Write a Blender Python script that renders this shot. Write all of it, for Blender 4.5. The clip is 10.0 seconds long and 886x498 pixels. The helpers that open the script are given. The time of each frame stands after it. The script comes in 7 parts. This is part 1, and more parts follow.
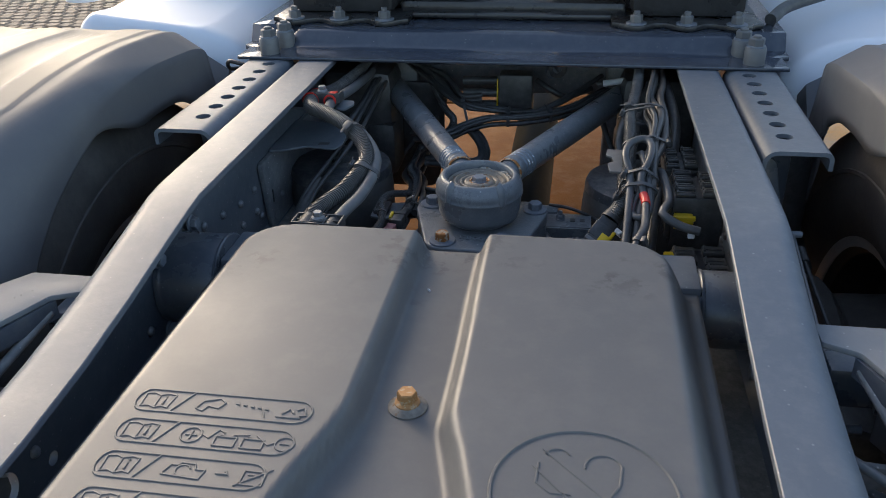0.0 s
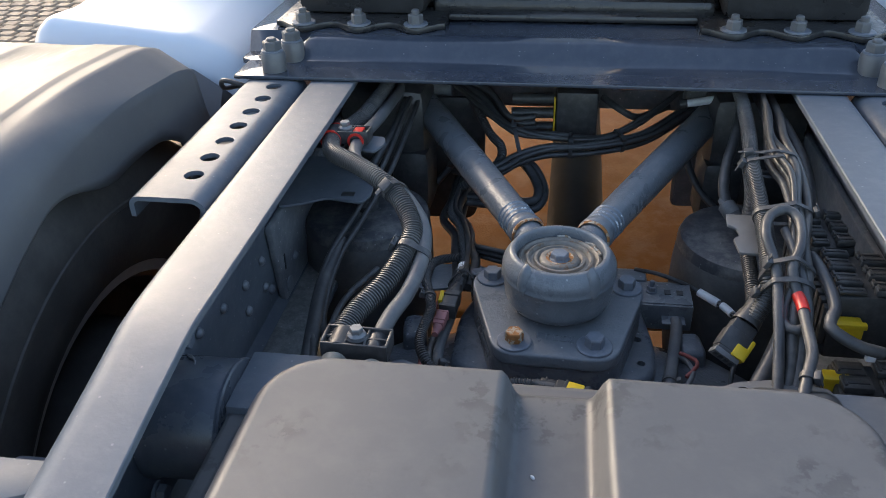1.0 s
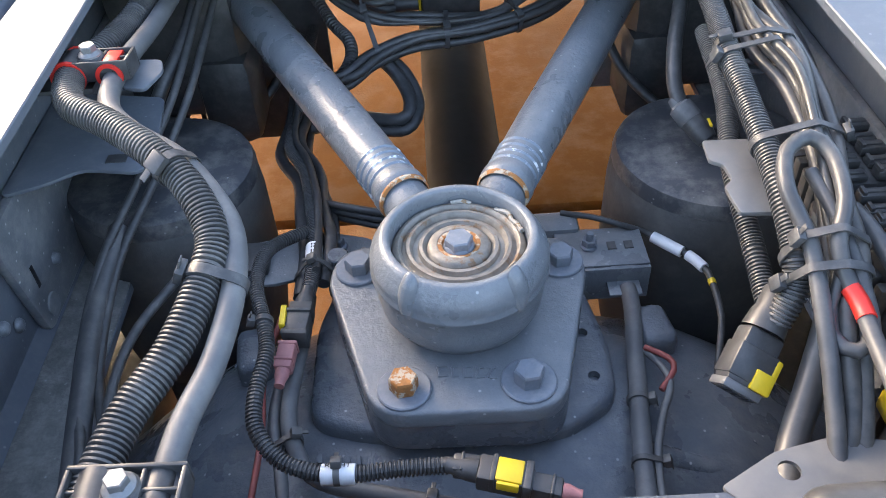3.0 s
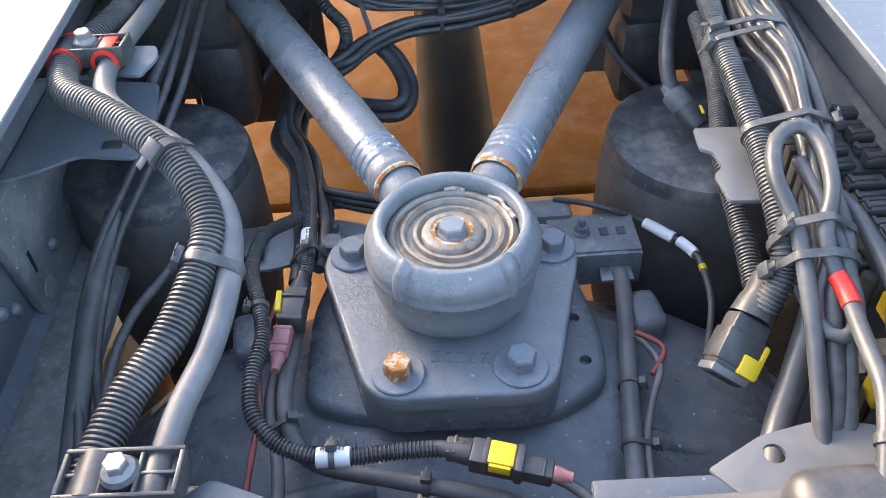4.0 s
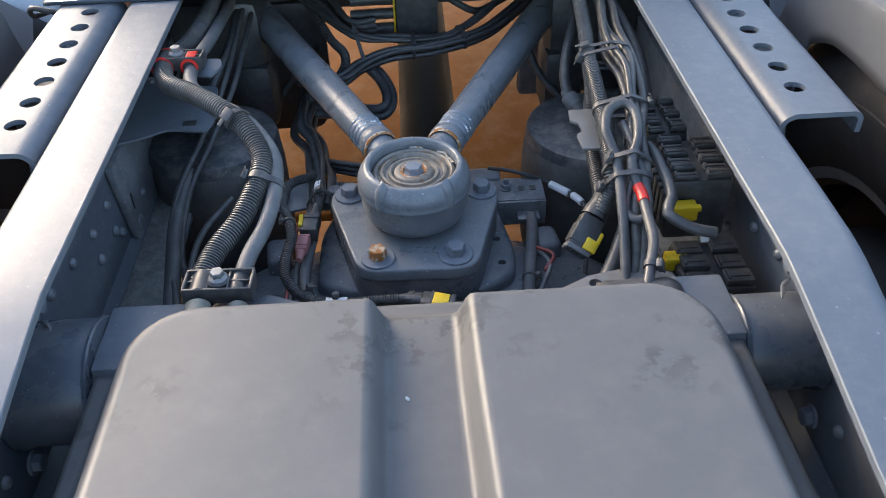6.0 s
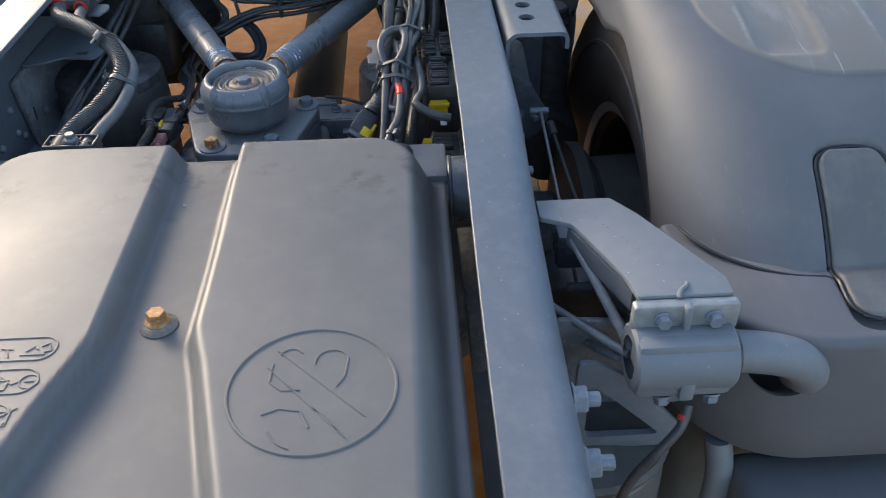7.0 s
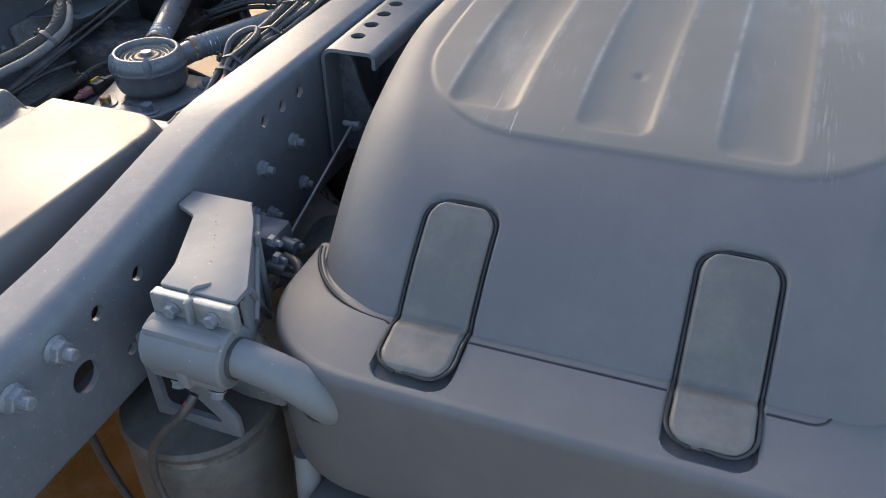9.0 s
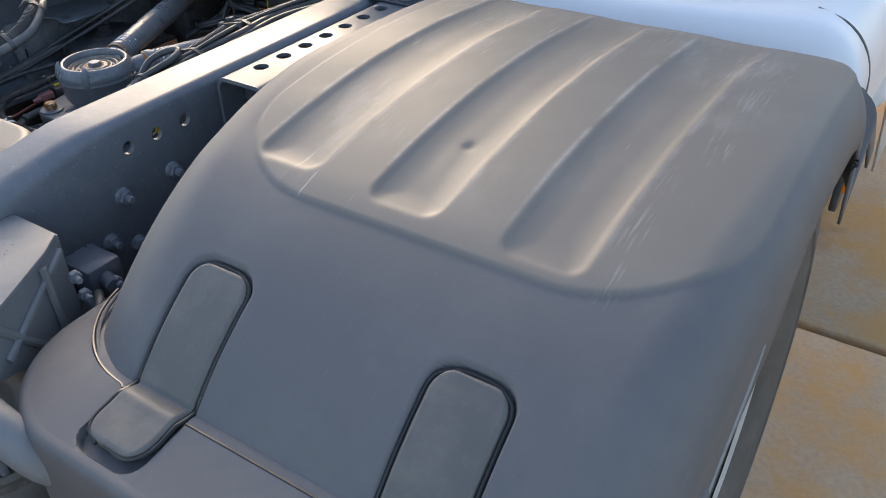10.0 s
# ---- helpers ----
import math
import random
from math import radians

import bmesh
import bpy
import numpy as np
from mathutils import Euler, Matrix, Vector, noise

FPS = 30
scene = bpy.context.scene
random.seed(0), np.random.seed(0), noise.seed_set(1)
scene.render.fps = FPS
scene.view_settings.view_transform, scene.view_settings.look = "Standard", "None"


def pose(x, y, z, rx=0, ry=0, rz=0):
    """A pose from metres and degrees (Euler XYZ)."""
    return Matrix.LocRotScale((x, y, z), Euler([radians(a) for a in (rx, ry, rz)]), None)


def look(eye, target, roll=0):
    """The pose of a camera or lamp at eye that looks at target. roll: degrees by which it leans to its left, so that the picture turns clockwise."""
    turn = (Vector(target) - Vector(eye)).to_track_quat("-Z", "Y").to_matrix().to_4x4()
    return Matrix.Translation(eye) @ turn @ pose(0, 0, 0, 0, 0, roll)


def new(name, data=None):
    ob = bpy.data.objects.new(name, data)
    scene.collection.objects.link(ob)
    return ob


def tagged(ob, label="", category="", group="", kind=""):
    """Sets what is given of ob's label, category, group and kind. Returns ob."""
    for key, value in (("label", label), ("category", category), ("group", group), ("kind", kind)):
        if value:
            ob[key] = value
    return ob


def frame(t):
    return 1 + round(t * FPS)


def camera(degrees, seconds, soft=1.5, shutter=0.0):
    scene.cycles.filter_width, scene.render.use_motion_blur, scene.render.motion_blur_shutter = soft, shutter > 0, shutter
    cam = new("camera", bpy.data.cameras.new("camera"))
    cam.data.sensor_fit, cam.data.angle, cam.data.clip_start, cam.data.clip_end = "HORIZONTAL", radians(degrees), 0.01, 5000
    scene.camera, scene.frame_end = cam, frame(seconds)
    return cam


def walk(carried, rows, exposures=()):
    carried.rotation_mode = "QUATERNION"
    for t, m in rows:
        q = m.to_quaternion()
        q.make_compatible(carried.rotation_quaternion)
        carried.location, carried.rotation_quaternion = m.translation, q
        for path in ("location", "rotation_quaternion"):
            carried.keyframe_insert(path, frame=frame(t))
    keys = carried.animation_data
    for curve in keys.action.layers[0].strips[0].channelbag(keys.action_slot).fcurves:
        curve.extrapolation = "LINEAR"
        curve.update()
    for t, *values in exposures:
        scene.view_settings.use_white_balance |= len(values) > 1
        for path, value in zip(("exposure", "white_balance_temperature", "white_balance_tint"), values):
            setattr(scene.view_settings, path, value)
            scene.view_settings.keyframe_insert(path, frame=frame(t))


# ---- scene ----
cam = camera(56.2, 10.0, soft=0.3, shutter=0.1)
PATH = [
    (0, (0.14, -1.17, 1.418), (-0.156, 0.57, 0.478), -1.3),
    (0.5, (0.044, -1.0, 1.427), (-0.23, 0.695, 0.402), -1.3),
    (1, (-0.007, -0.838, 1.424), (-0.272, 0.854, 0.391), -1.5),
    (1.5, (-0.037, -0.744, 1.427), (-0.279, 0.853, 0.247), -2.1),
    (2, (-0.028, -0.625, 1.395), (-0.172, 0.888, 0.094), -3.7),
    (2.5, (-0.01, -0.489, 1.334), (-0.01, 1.018, 0.02), -3.3),
    (3, (-0.016, -0.458, 1.318), (-0.003, 1.028, -0.021), -3.3),
    (4.5, (-0.014, -0.469, 1.335), (0.016, 0.981, -0.042), -2.8),
    (5, (-0.023, -0.507, 1.359), (0.016, 0.934, -0.027), -2.6),
    (5.2, (-0.027, -0.544, 1.381), (0.015, 0.892, -0.011), -2.5),
    (6.3, (0.051, -0.951, 1.469), (0.107, 0.626, 0.24), -1.7),
    (6.5, (0.123, -1.04, 1.465), (0.179, 0.541, 0.242), -1.7),
    (7, (0.258, -1.186, 1.472), (0.316, 0.406, 0.262), -1.2),
    (7.5, (0.471, -1.168, 1.457), (0.522, 0.418, 0.241), -1.4),
    (8, (0.641, -1.108, 1.468), (0.623, 0.472, 0.242), -1.1),
    (8.5, (0.843, -1.139, 1.488), (0.542, 0.429, 0.283), -1.1),
    (9, (1.012, -1.124, 1.494), (0.412, 0.377, 0.316), -1.6),
    (9.5, (1.19, -0.96, 1.462), (0.478, 0.505, 0.301), -1.4),
    (10, (1.312, -0.833, 1.482), (0.392, 0.524, 0.336), -1.5),
]
walk(cam, [(t, look(eye, target, roll)) for t, eye, target, roll in PATH],
     exposures=[(0, 1.2, 6650, 10), (0.5, 1.4, 6600, 11), (1, 1.6, 6650, 11), (1.5, 1.95, 6650, 12), (2, 2.18, 6700, 12), (2.5, 2.57, 6850, 13), (3.2, 2.97, 6950, 14), (4.5, 3.1, 7000, 14), (5.2, 2.95, 6900, 13),
                (6.5, 1.76, 6550, 10), (7, 1.72, 6550, 10), (7.5, 1.88, 6600, 10), (8, 2.07, 6700, 11), (8.5, 1.88, 6800, 12), (9.2, 1.7, 6950, 13), (9.6, 1.73, 7000, 13), (10, 1.58, 7000, 13)])

# ---- light: hazy low sun from the front left, open sky ----
SUN_DIR = Vector((-0.66, 0.75, 0.0)).normalized()
SUN_ELEV = radians(24)
world = bpy.data.worlds.new("sky")
scene.world = world
world.use_nodes = True
wn = world.node_tree
sky = wn.nodes.new("ShaderNodeTexSky")
sky.sky_type = "NISHITA"
sky.sun_disc = False
sky.sun_elevation = SUN_ELEV
sky.sun_rotation = math.atan2(SUN_DIR.x, SUN_DIR.y)
sky.dust_density = 1.7
sky.ozone_density = 0.8
wn.links.new(sky.outputs[0], wn.nodes["Background"].inputs[0])
wn.nodes["Background"].inputs[1].default_value = 0.142
sun = new("sun", bpy.data.lights.new("sun", "SUN"))
sun.data.energy = 0.75
sun.data.angle = radians(24)
sun.data.color = (1.0, 0.82, 0.60)
sun.matrix_world = look((SUN_DIR.x * 20, SUN_DIR.y * 20, 20 * math.tan(SUN_ELEV)), (0, 0, 0))


# ---- materials ----
def material(name, col, rough=0.5, metal=0.0, var=0.12, size=0.05, bump=0.0, bump_size=0.002,
             dust=0.0, dust_col=(0.42, 0.40, 0.36), dust_size=0.02, specks=0.0, rough_var=0.08, second=None, second_at=0.6, second_size=0.03, patchy=0.0, only_y=None, scratches=0.0, scuffs=0.0, wear=False, ior=1.5):
    """Base colour broken at two scales, with dust patches, pale specks and a fine relief."""
    m = bpy.data.materials.new(name)
    m.use_nodes = True
    t = m.node_tree
    b = t.nodes["Principled BSDF"]
    b.inputs["Metallic"].default_value = metal
    b.inputs["IOR"].default_value = ior
    co = t.nodes.new("ShaderNodeTexCoord")

    def noise_tex(scale, detail=4.0, rough_=0.6):
        n = t.nodes.new("ShaderNodeTexNoise")
        n.inputs["Scale"].default_value = scale
        n.inputs["Detail"].default_value = detail
        n.inputs["Roughness"].default_value = rough_
        t.links.new(co.outputs["Object"], n.inputs["Vector"])
        return n.outputs["Fac"]

    def ramp(fac, a, bb, lo=0.0, hi=1.0):
        r = t.nodes.new("ShaderNodeMapRange")
        r.inputs[1].default_value, r.inputs[2].default_value = a, bb
        r.inputs[3].default_value, r.inputs[4].default_value = lo, hi
        t.links.new(fac, r.inputs[0])
        return r.outputs[0]

    def mix(fac, c1, c2):
        x = t.nodes.new("ShaderNodeMix")
        x.data_type = "RGBA"
        if isinstance(fac, float):
            x.inputs[0].default_value = fac
        else:
            t.links.new(fac, x.inputs[0])
        for c, i in ((c1, 6), (c2, 7)):
            if isinstance(c, tuple):
                x.inputs[i].default_value = (*c, 1)
            else:
                t.links.new(c, x.inputs[i])
        return x.outputs[2]

    lo = tuple(c * (1 - var) for c in col)
    hi = tuple(min(1, c * (1 + var)) for c in col)
    big = noise_tex(1 / size, 5.0)
    fine = noise_tex(6 / size, 3.0)
    c = mix(ramp(big, 0.3, 0.7), lo, hi)
    c = mix(ramp(fine, 0.35, 0.75, 0.0, 0.35), c, tuple(x * (1 - 1.6 * var) for x in col))
    if second:
        f = ramp(noise_tex(1 / second_size, 6.0, 0.65), second_at, second_at + 0.06)
        if patchy:
            w = t.nodes.new("ShaderNodeMath")
            w.operation = "MULTIPLY"
            t.links.new(f, w.inputs[0])
            t.links.new(ramp(noise_tex(1 / patchy, 2.0), 0.50, 0.60, 0.0, 0.7), w.inputs[1])
            f = w.outputs[0]
        if only_y:
            ge = t.nodes.new("ShaderNodeNewGeometry")
            se = t.nodes.new("ShaderNodeSeparateXYZ")
            t.links.new(ge.outputs["Position"], se.inputs[0])
            w = t.nodes.new("ShaderNodeMath")
            w.operation = "MULTIPLY"
            t.links.new(f, w.inputs[0])
            t.links.new(ramp(se.outputs[1], only_y[0], only_y[1]), w.inputs[1])
            f = w.outputs[0]
        c = mix(f, c, second)
    if wear:
        at = t.nodes.new("ShaderNodeAttribute")
        at.attribute_name = "wear"
        sw = t.nodes.new("ShaderNodeSeparateColor")
        t.links.new(at.outputs["Color"], sw.inputs[0])
        c = mix(ramp(sw.outputs[1], 0.0, 1.0, 0.0, 0.85), c, (0.182, 0.164, 0.142))
        w = t.nodes.new("ShaderNodeMath")
        w.operation = "MULTIPLY"
        t.links.new(sw.outputs[0], w.inputs[0])
        t.links.new(ramp(noise_tex(16.0, 5.0, 0.7), 0.38, 0.62, 0.0, 0.75), w.inputs[1])
        c = mix(w.outputs[0], c, (0.36, 0.35, 0.33))
        mk = t.nodes.new("ShaderNodeMapping")
        mk.inputs["Scale"].default_value = (330.0, 22.0, 60.0)
        mk.inputs["Rotation"].default_value = (0, 0, radians(-14))
        t.links.new(co.outputs["Object"], mk.inputs["Vector"])
        n = t.nodes.new("ShaderNodeTexNoise")
        n.inputs["Scale"].default_value, n.inputs["Detail"].default_value = 1.0, 4.0
        t.links.new(mk.outputs[0], n.inputs["Vector"])
        w = t.nodes.new("ShaderNodeMath")
        w.operation = "MULTIPLY"
        t.links.new(ramp(sw.outputs[2], 0.15, 0.8), w.inputs[0])
        t.links.new(ramp(n.outputs["Fac"], 0.52, 0.70, 0.0, 0.45), w.inputs[1])
        c = mix(w.outputs[0], c, (0.36, 0.35, 0.33))
    if scuffs:
        ms = t.nodes.new("ShaderNodeMapping")
        ms.inputs["Scale"].default_value = (30.0, 9.0, 20.0)
        ms.inputs["Rotation"].default_value = (0, 0, radians(-12))
        t.links.new(co.outputs["Object"], ms.inputs["Vector"])
        n = t.nodes.new("ShaderNodeTexNoise")
        n.inputs["Scale"].default_value, n.inputs["Detail"].default_value, n.inputs["Roughness"].default_value = 1.0, 7.0, 0.72
        t.links.new(ms.outputs[0], n.inputs["Vector"])
        w = t.nodes.new("ShaderNodeMath")
        w.operation = "MULTIPLY"
        t.links.new(ramp(n.outputs["Fac"], 0.47, 0.72, 0.0, scuffs), w.inputs[0])
        t.links.new(ramp(noise_tex(4.5, 2.0), 0.47, 0.60), w.inputs[1])
        f = w.outputs[0]
        if wear:
            w = t.nodes.new("ShaderNodeMath")
            w.operation = "MULTIPLY"
            t.links.new(f, w.inputs[0])
            t.links.new(ramp(sw.outputs[1], 0.0, 1.0, 0.12, 1.0), w.inputs[1])
            f = w.outputs[0]
        c = mix(f, c, (0.36, 0.345, 0.32))
    if scratches:
        st = t.nodes.new("ShaderNodeMapping")
        st.inputs["Scale"].default_value = (240.0, 9.0, 60.0)
        st.inputs["Rotation"].default_value = (0, 0, radians(9))
        t.links.new(co.outputs["Object"], st.inputs["Vector"])
        n = t.nodes.new("ShaderNodeTexNoise")
        n.inputs["Scale"].default_value, n.inputs["Detail"].default_value = 1.0, 3.0
        t.links.new(st.outputs[0], n.inputs["Vector"])
        w = t.nodes.new("ShaderNodeMath")
        w.operation = "MULTIPLY"
        t.links.new(ramp(n.outputs["Fac"], 0.66, 0.74, 0.0, scratches), w.inputs[0])
        t.links.new(ramp(noise_tex(5.0, 3.0), 0.50, 0.64), w.inputs[1])
        f = w.outputs[0]
        if wear:
            w = t.nodes.new("ShaderNodeMath")
            w.operation = "MULTIPLY"
            t.links.new(f, w.inputs[0])
            t.links.new(ramp(sw.outputs[1], 0.0, 1.0, 0.1, 1.0), w.inputs[1])
            f = w.outputs[0]
        c = mix(f, c, (0.50, 0.49, 0.47))
    if dust:
        c = mix(ramp(noise_tex(1 / dust_size, 6.0, 0.7), 0.45, 0.8, 0.0, dust), c, dust_col)
    if specks:
        v = t.nodes.new("ShaderNodeTexVoronoi")
        v.inputs["Scale"].default_value = 95.0
        t.links.new(co.outputs["Object"], v.inputs["Vector"])
        pick = t.nodes.new("ShaderNodeMath")
        pick.operation = "MULTIPLY"
        t.links.new(ramp(v.outputs["Distance"], 0.06, 0.14, specks, 0.0), pick.inputs[0])
        sepc = t.nodes.new("ShaderNodeSeparateColor")
        t.links.new(v.outputs["Color"], sepc.inputs[0])
        t.links.new(ramp(sepc.outputs[0], 0.42, 0.75), pick.inputs[1])
        c = mix(pick.outputs[0], c, (0.55, 0.55, 0.53))
    t.links.new(c, b.inputs["Base Color"])
    t.links.new(ramp(big, 0.3, 0.7, rough - rough_var, rough + rough_var), b.inputs["Roughness"])
    if bump:
        bp = t.nodes.new("ShaderNodeBump")
        bp.inputs["Strength"].default_value = bump
        bp.inputs["Distance"].default_value = bump_size
        t.links.new(noise_tex(0.35 / bump_size, 3.0), bp.inputs["Height"])
        t.links.new(bp.outputs[0], b.inputs["Normal"])
    return m


PAINT = material("chassis_paint", (0.115, 0.132, 0.156), 0.45, var=0.08, size=0.15, dust=0.14, specks=0.25, bump=0.08, bump_size=0.004)
# the rail paint, dustier, and lightened to offset the shade inside the frame
PAINT_IN = material("chassis_paint_inside", (0.175, 0.184, 0.198), 0.36, var=0.2, size=0.07, dust=0.5, dust_size=0.018, specks=0.9, bump=0.15)
CAST = material("cast_iron_painted", (0.112, 0.124, 0.142), 0.30, var=0.14, size=0.06, dust=0.28, specks=0.8, bump=0.5, bump_size=0.0016)
ARMPAINT = material("arm_paint", (0.150, 0.163, 0.176), 0.32, var=0.09, size=0.08, dust=0.18, specks=0.6, bump=0.5, bump_size=0.0014)
PLASTIC = material("dark_plastic_cover", (0.105, 0.105, 0.106), 0.48, var=0.05, size=0.25, dust=0.16, dust_size=0.05, dust_col=(0.27, 0.25, 0.22), bump=0.10, bump_size=0.0008, second=(0.05, 0.05, 0.05), second_at=0.50, second_size=0.022, patchy=0.07, only_y=(-0.43, -0.36))
FENDER = material("fender_plastic", (0.110, 0.112, 0.119), 0.60, var=0.06, size=0.3, dust=0.16, dust_size=0.12, dust_col=(0.27, 0.26, 0.24), bump=0.10, bump_size=0.0008, scratches=0.6, scuffs=0.4, wear=True, specks=0.04)
STRAP = material("strap_rubber", (0.112, 0.110, 0.105), 0.52, var=0.08, size=0.05, dust=0.35, dust_size=0.05, dust_col=(0.26, 0.24, 0.21))
BLACK = material("black_plastic", (0.050, 0.050, 0.051), 0.42, var=0.2, size=0.02, dust=0.2, dust_size=0.015, dust_col=(0.3, 0.29, 0.27))
HOSE = material("hose_plastic", (0.058, 0.058, 0.059), 0.42, var=0.15, size=0.03, dust=0.4, dust_size=0.05, dust_col=(0.30, 0.285, 0.26))
GREYHOSE = material("grey_hose", (0.108, 0.111, 0.116), 0.52, var=0.12, size=0.03, dust=0.4, dust_size=0.03, dust_col=(0.27, 0.255, 0.23))
DARKCABLE = material("dark_cable", (0.056, 0.055, 0.054), 0.40, var=0.2, size=0.03, dust=0.4, dust_size=0.03, dust_col=(0.22, 0.19, 0.155))
BUNDLE = material("bundle_grey", (0.060, 0.061, 0.064), 0.42, var=0.15, size=0.03, dust=0.3, dust_size=0.03, dust_col=(0.25, 0.23, 0.20))
DUSTCAP = material("dusty_cap", (0.055, 0.058, 0.064), 0.5, var=0.2, size=0.03, dust=0.75, dust_size=0.035, dust_col=(0.30, 0.28, 0.25), specks=0.3)
TIE = material("tie_nylon", (0.052, 0.054, 0.058), 0.45, var=0.15, size=0.01, dust=0.25, dust_size=0.01, dust_col=(0.25, 0.24, 0.22))
# the rail paint again, darkened for parts that stand in shade
DARKPAINT = material("dark_chassis_paint", (0.078, 0.090, 0.110), 0.30, var=0.12, size=0.08, dust=0.15, dust_size=0.03, specks=0.25, bump=0.1)
RUBBER = material("rubber", (0.075, 0.073, 0.071), 0.62, var=0.2, size=0.04, dust=0.35, dust_size=0.03, dust_col=(0.20, 0.185, 0.165), bump=0.2)
TYRE = material("tyre_rubber", (0.088, 0.081, 0.075), 0.7, var=0.2, size=0.08, dust=0.35, dust_size=0.08, dust_col=(0.21, 0.185, 0.16), bump=0.2)
STEEL = material("zinc_steel", (0.22, 0.225, 0.23), 0.48, metal=0.55, var=0.15, size=0.008, dust=0.35, dust_size=0.006, bump=0.1, bump_size=0.0006)
BOLTP = material("painted_bolt", (0.15, 0.17, 0.2), 0.4, var=0.12, size=0.01, dust=0.35, dust_size=0.008, second=(0.22, 0.12, 0.06), second_at=0.68, second_size=0.01)
# worn pale, and lightened further for sky light missing under the mudguard
RIMEDGE = material("worn_rim_edge", (0.46, 0.45, 0.43), 0.5, var=0.15, size=0.03, dust=0.3, dust_size=0.03)
GRIT = material("dusty_grit", (0.20, 0.195, 0.185), 0.8, var=0.25, size=0.02, dust=0.6, dust_size=0.012, specks=0.5, bump=0.6, bump_size=0.002)
RIVET = material("worn_rivet", (0.20, 0.215, 0.235), 0.4, metal=0.2, var=0.2, size=0.006, dust=0.4, dust_size=0.005, dust_col=(0.5, 0.49, 0.47))
RUST = material("rusty_bolt", (0.36, 0.14, 0.035), 0.75, var=0.35, size=0.008, second=(0.46, 0.38, 0.28), second_at=0.50, second_size=0.007, bump=0.5, bump_size=0.0008)
RUST_GOLD = material("rusted_gold_bolt", (0.42, 0.21, 0.075), 0.6, metal=0.2, var=0.25, size=0.006, second=(0.45, 0.33, 0.2), second_at=0.55, second_size=0.006, bump=0.3, bump_size=0.0006)
RINGS = material("worn_steel_rings", (0.20, 0.178, 0.15), 0.5, metal=0.25, var=0.3, size=0.012, second=(0.17, 0.10, 0.05), second_at=0.55, second_size=0.014, dust=0.45, dust_col=(0.40, 0.37, 0.33), dust_size=0.008, bump=0.4, bump_size=0.001)
WELD = material("scuffed_paint", (0.17, 0.20, 0.235), 0.32, var=0.2, size=0.006, second=(0.72, 0.73, 0.72), second_at=0.56, second_size=0.014)
YELLOW = material("yellow_plastic", (0.74, 0.50, 0.02), 0.42, var=0.08, size=0.01)
RED = material("red_plastic", (0.62, 0.03, 0.02), 0.4, var=0.12, size=0.01)
PINK = material("faded_red_plug", (0.40, 0.17, 0.165), 0.5, var=0.15, size=0.008)
SEALANT = material("old_sealant", (0.36, 0.34, 0.30), 0.75, var=0.3, size=0.006, second=(0.2, 0.13, 0.07), second_at=0.52, second_size=0.006, bump=0.4)
WIRE_RED = material("dark_red_wire", (0.26, 0.06, 0.05), 0.5, var=0.2, size=0.008)
WHITE_T = material("white_label", (0.74, 0.75, 0.76), 0.5, var=0.05, size=0.01)
CREAM = material("cream_plastic", (0.24, 0.23, 0.19), 0.6, var=0.15, size=0.01, dust=0.4, dust_size=0.01)
GREYSHEET = material("grey_sheet_steel", (0.14, 0.142, 0.145), 0.5, metal=0.2, var=0.1, size=0.03, dust=0.12, dust_size=0.01)
STAYPAINT = material("grey_stay_paint", (0.160, 0.172, 0.186), 0.58, var=0.07, size=0.06, dust=0.12, specks=0.3, bump=0.1)
CLAMPM = material("bare_galvanised", (0.30, 0.31, 0.31), 0.45, metal=0.4, var=0.2, size=0.012, second=(0.36, 0.24, 0.15), second_at=0.66, second_size=0.01)
BODY = material("white_body_paint", (0.72, 0.75, 0.79), 0.32, var=0.0, size=0.3, rough_var=0.02)
FIFTH = material("greasy_black_steel", (0.034, 0.034, 0.035), 0.30, var=0.3, size=0.05, second=(0.10, 0.07, 0.05), second_at=0.66, second_size=0.07, bump=0.3, bump_size=0.004)
BLACKCAP = material("black_cap", (0.02, 0.021, 0.023), 0.35)
REDLENS = material("red_lamp_lens", (0.65, 0.012, 0.012), 0.16, var=0.05)
ORANGE = material("orange_reflector", (0.85, 0.22, 0.01), 0.2, var=0.05)
PLATEPAINT = material("glossy_plate_paint", (0.050, 0.060, 0.080), 0.13, var=0.1, size=0.1, specks=0.2, dust=0.05, rough_var=0.04)
DARKSHAFT = material("dark_shaft", (0.034, 0.033, 0.032), 0.6, var=0.2, size=0.1, dust=0.03)


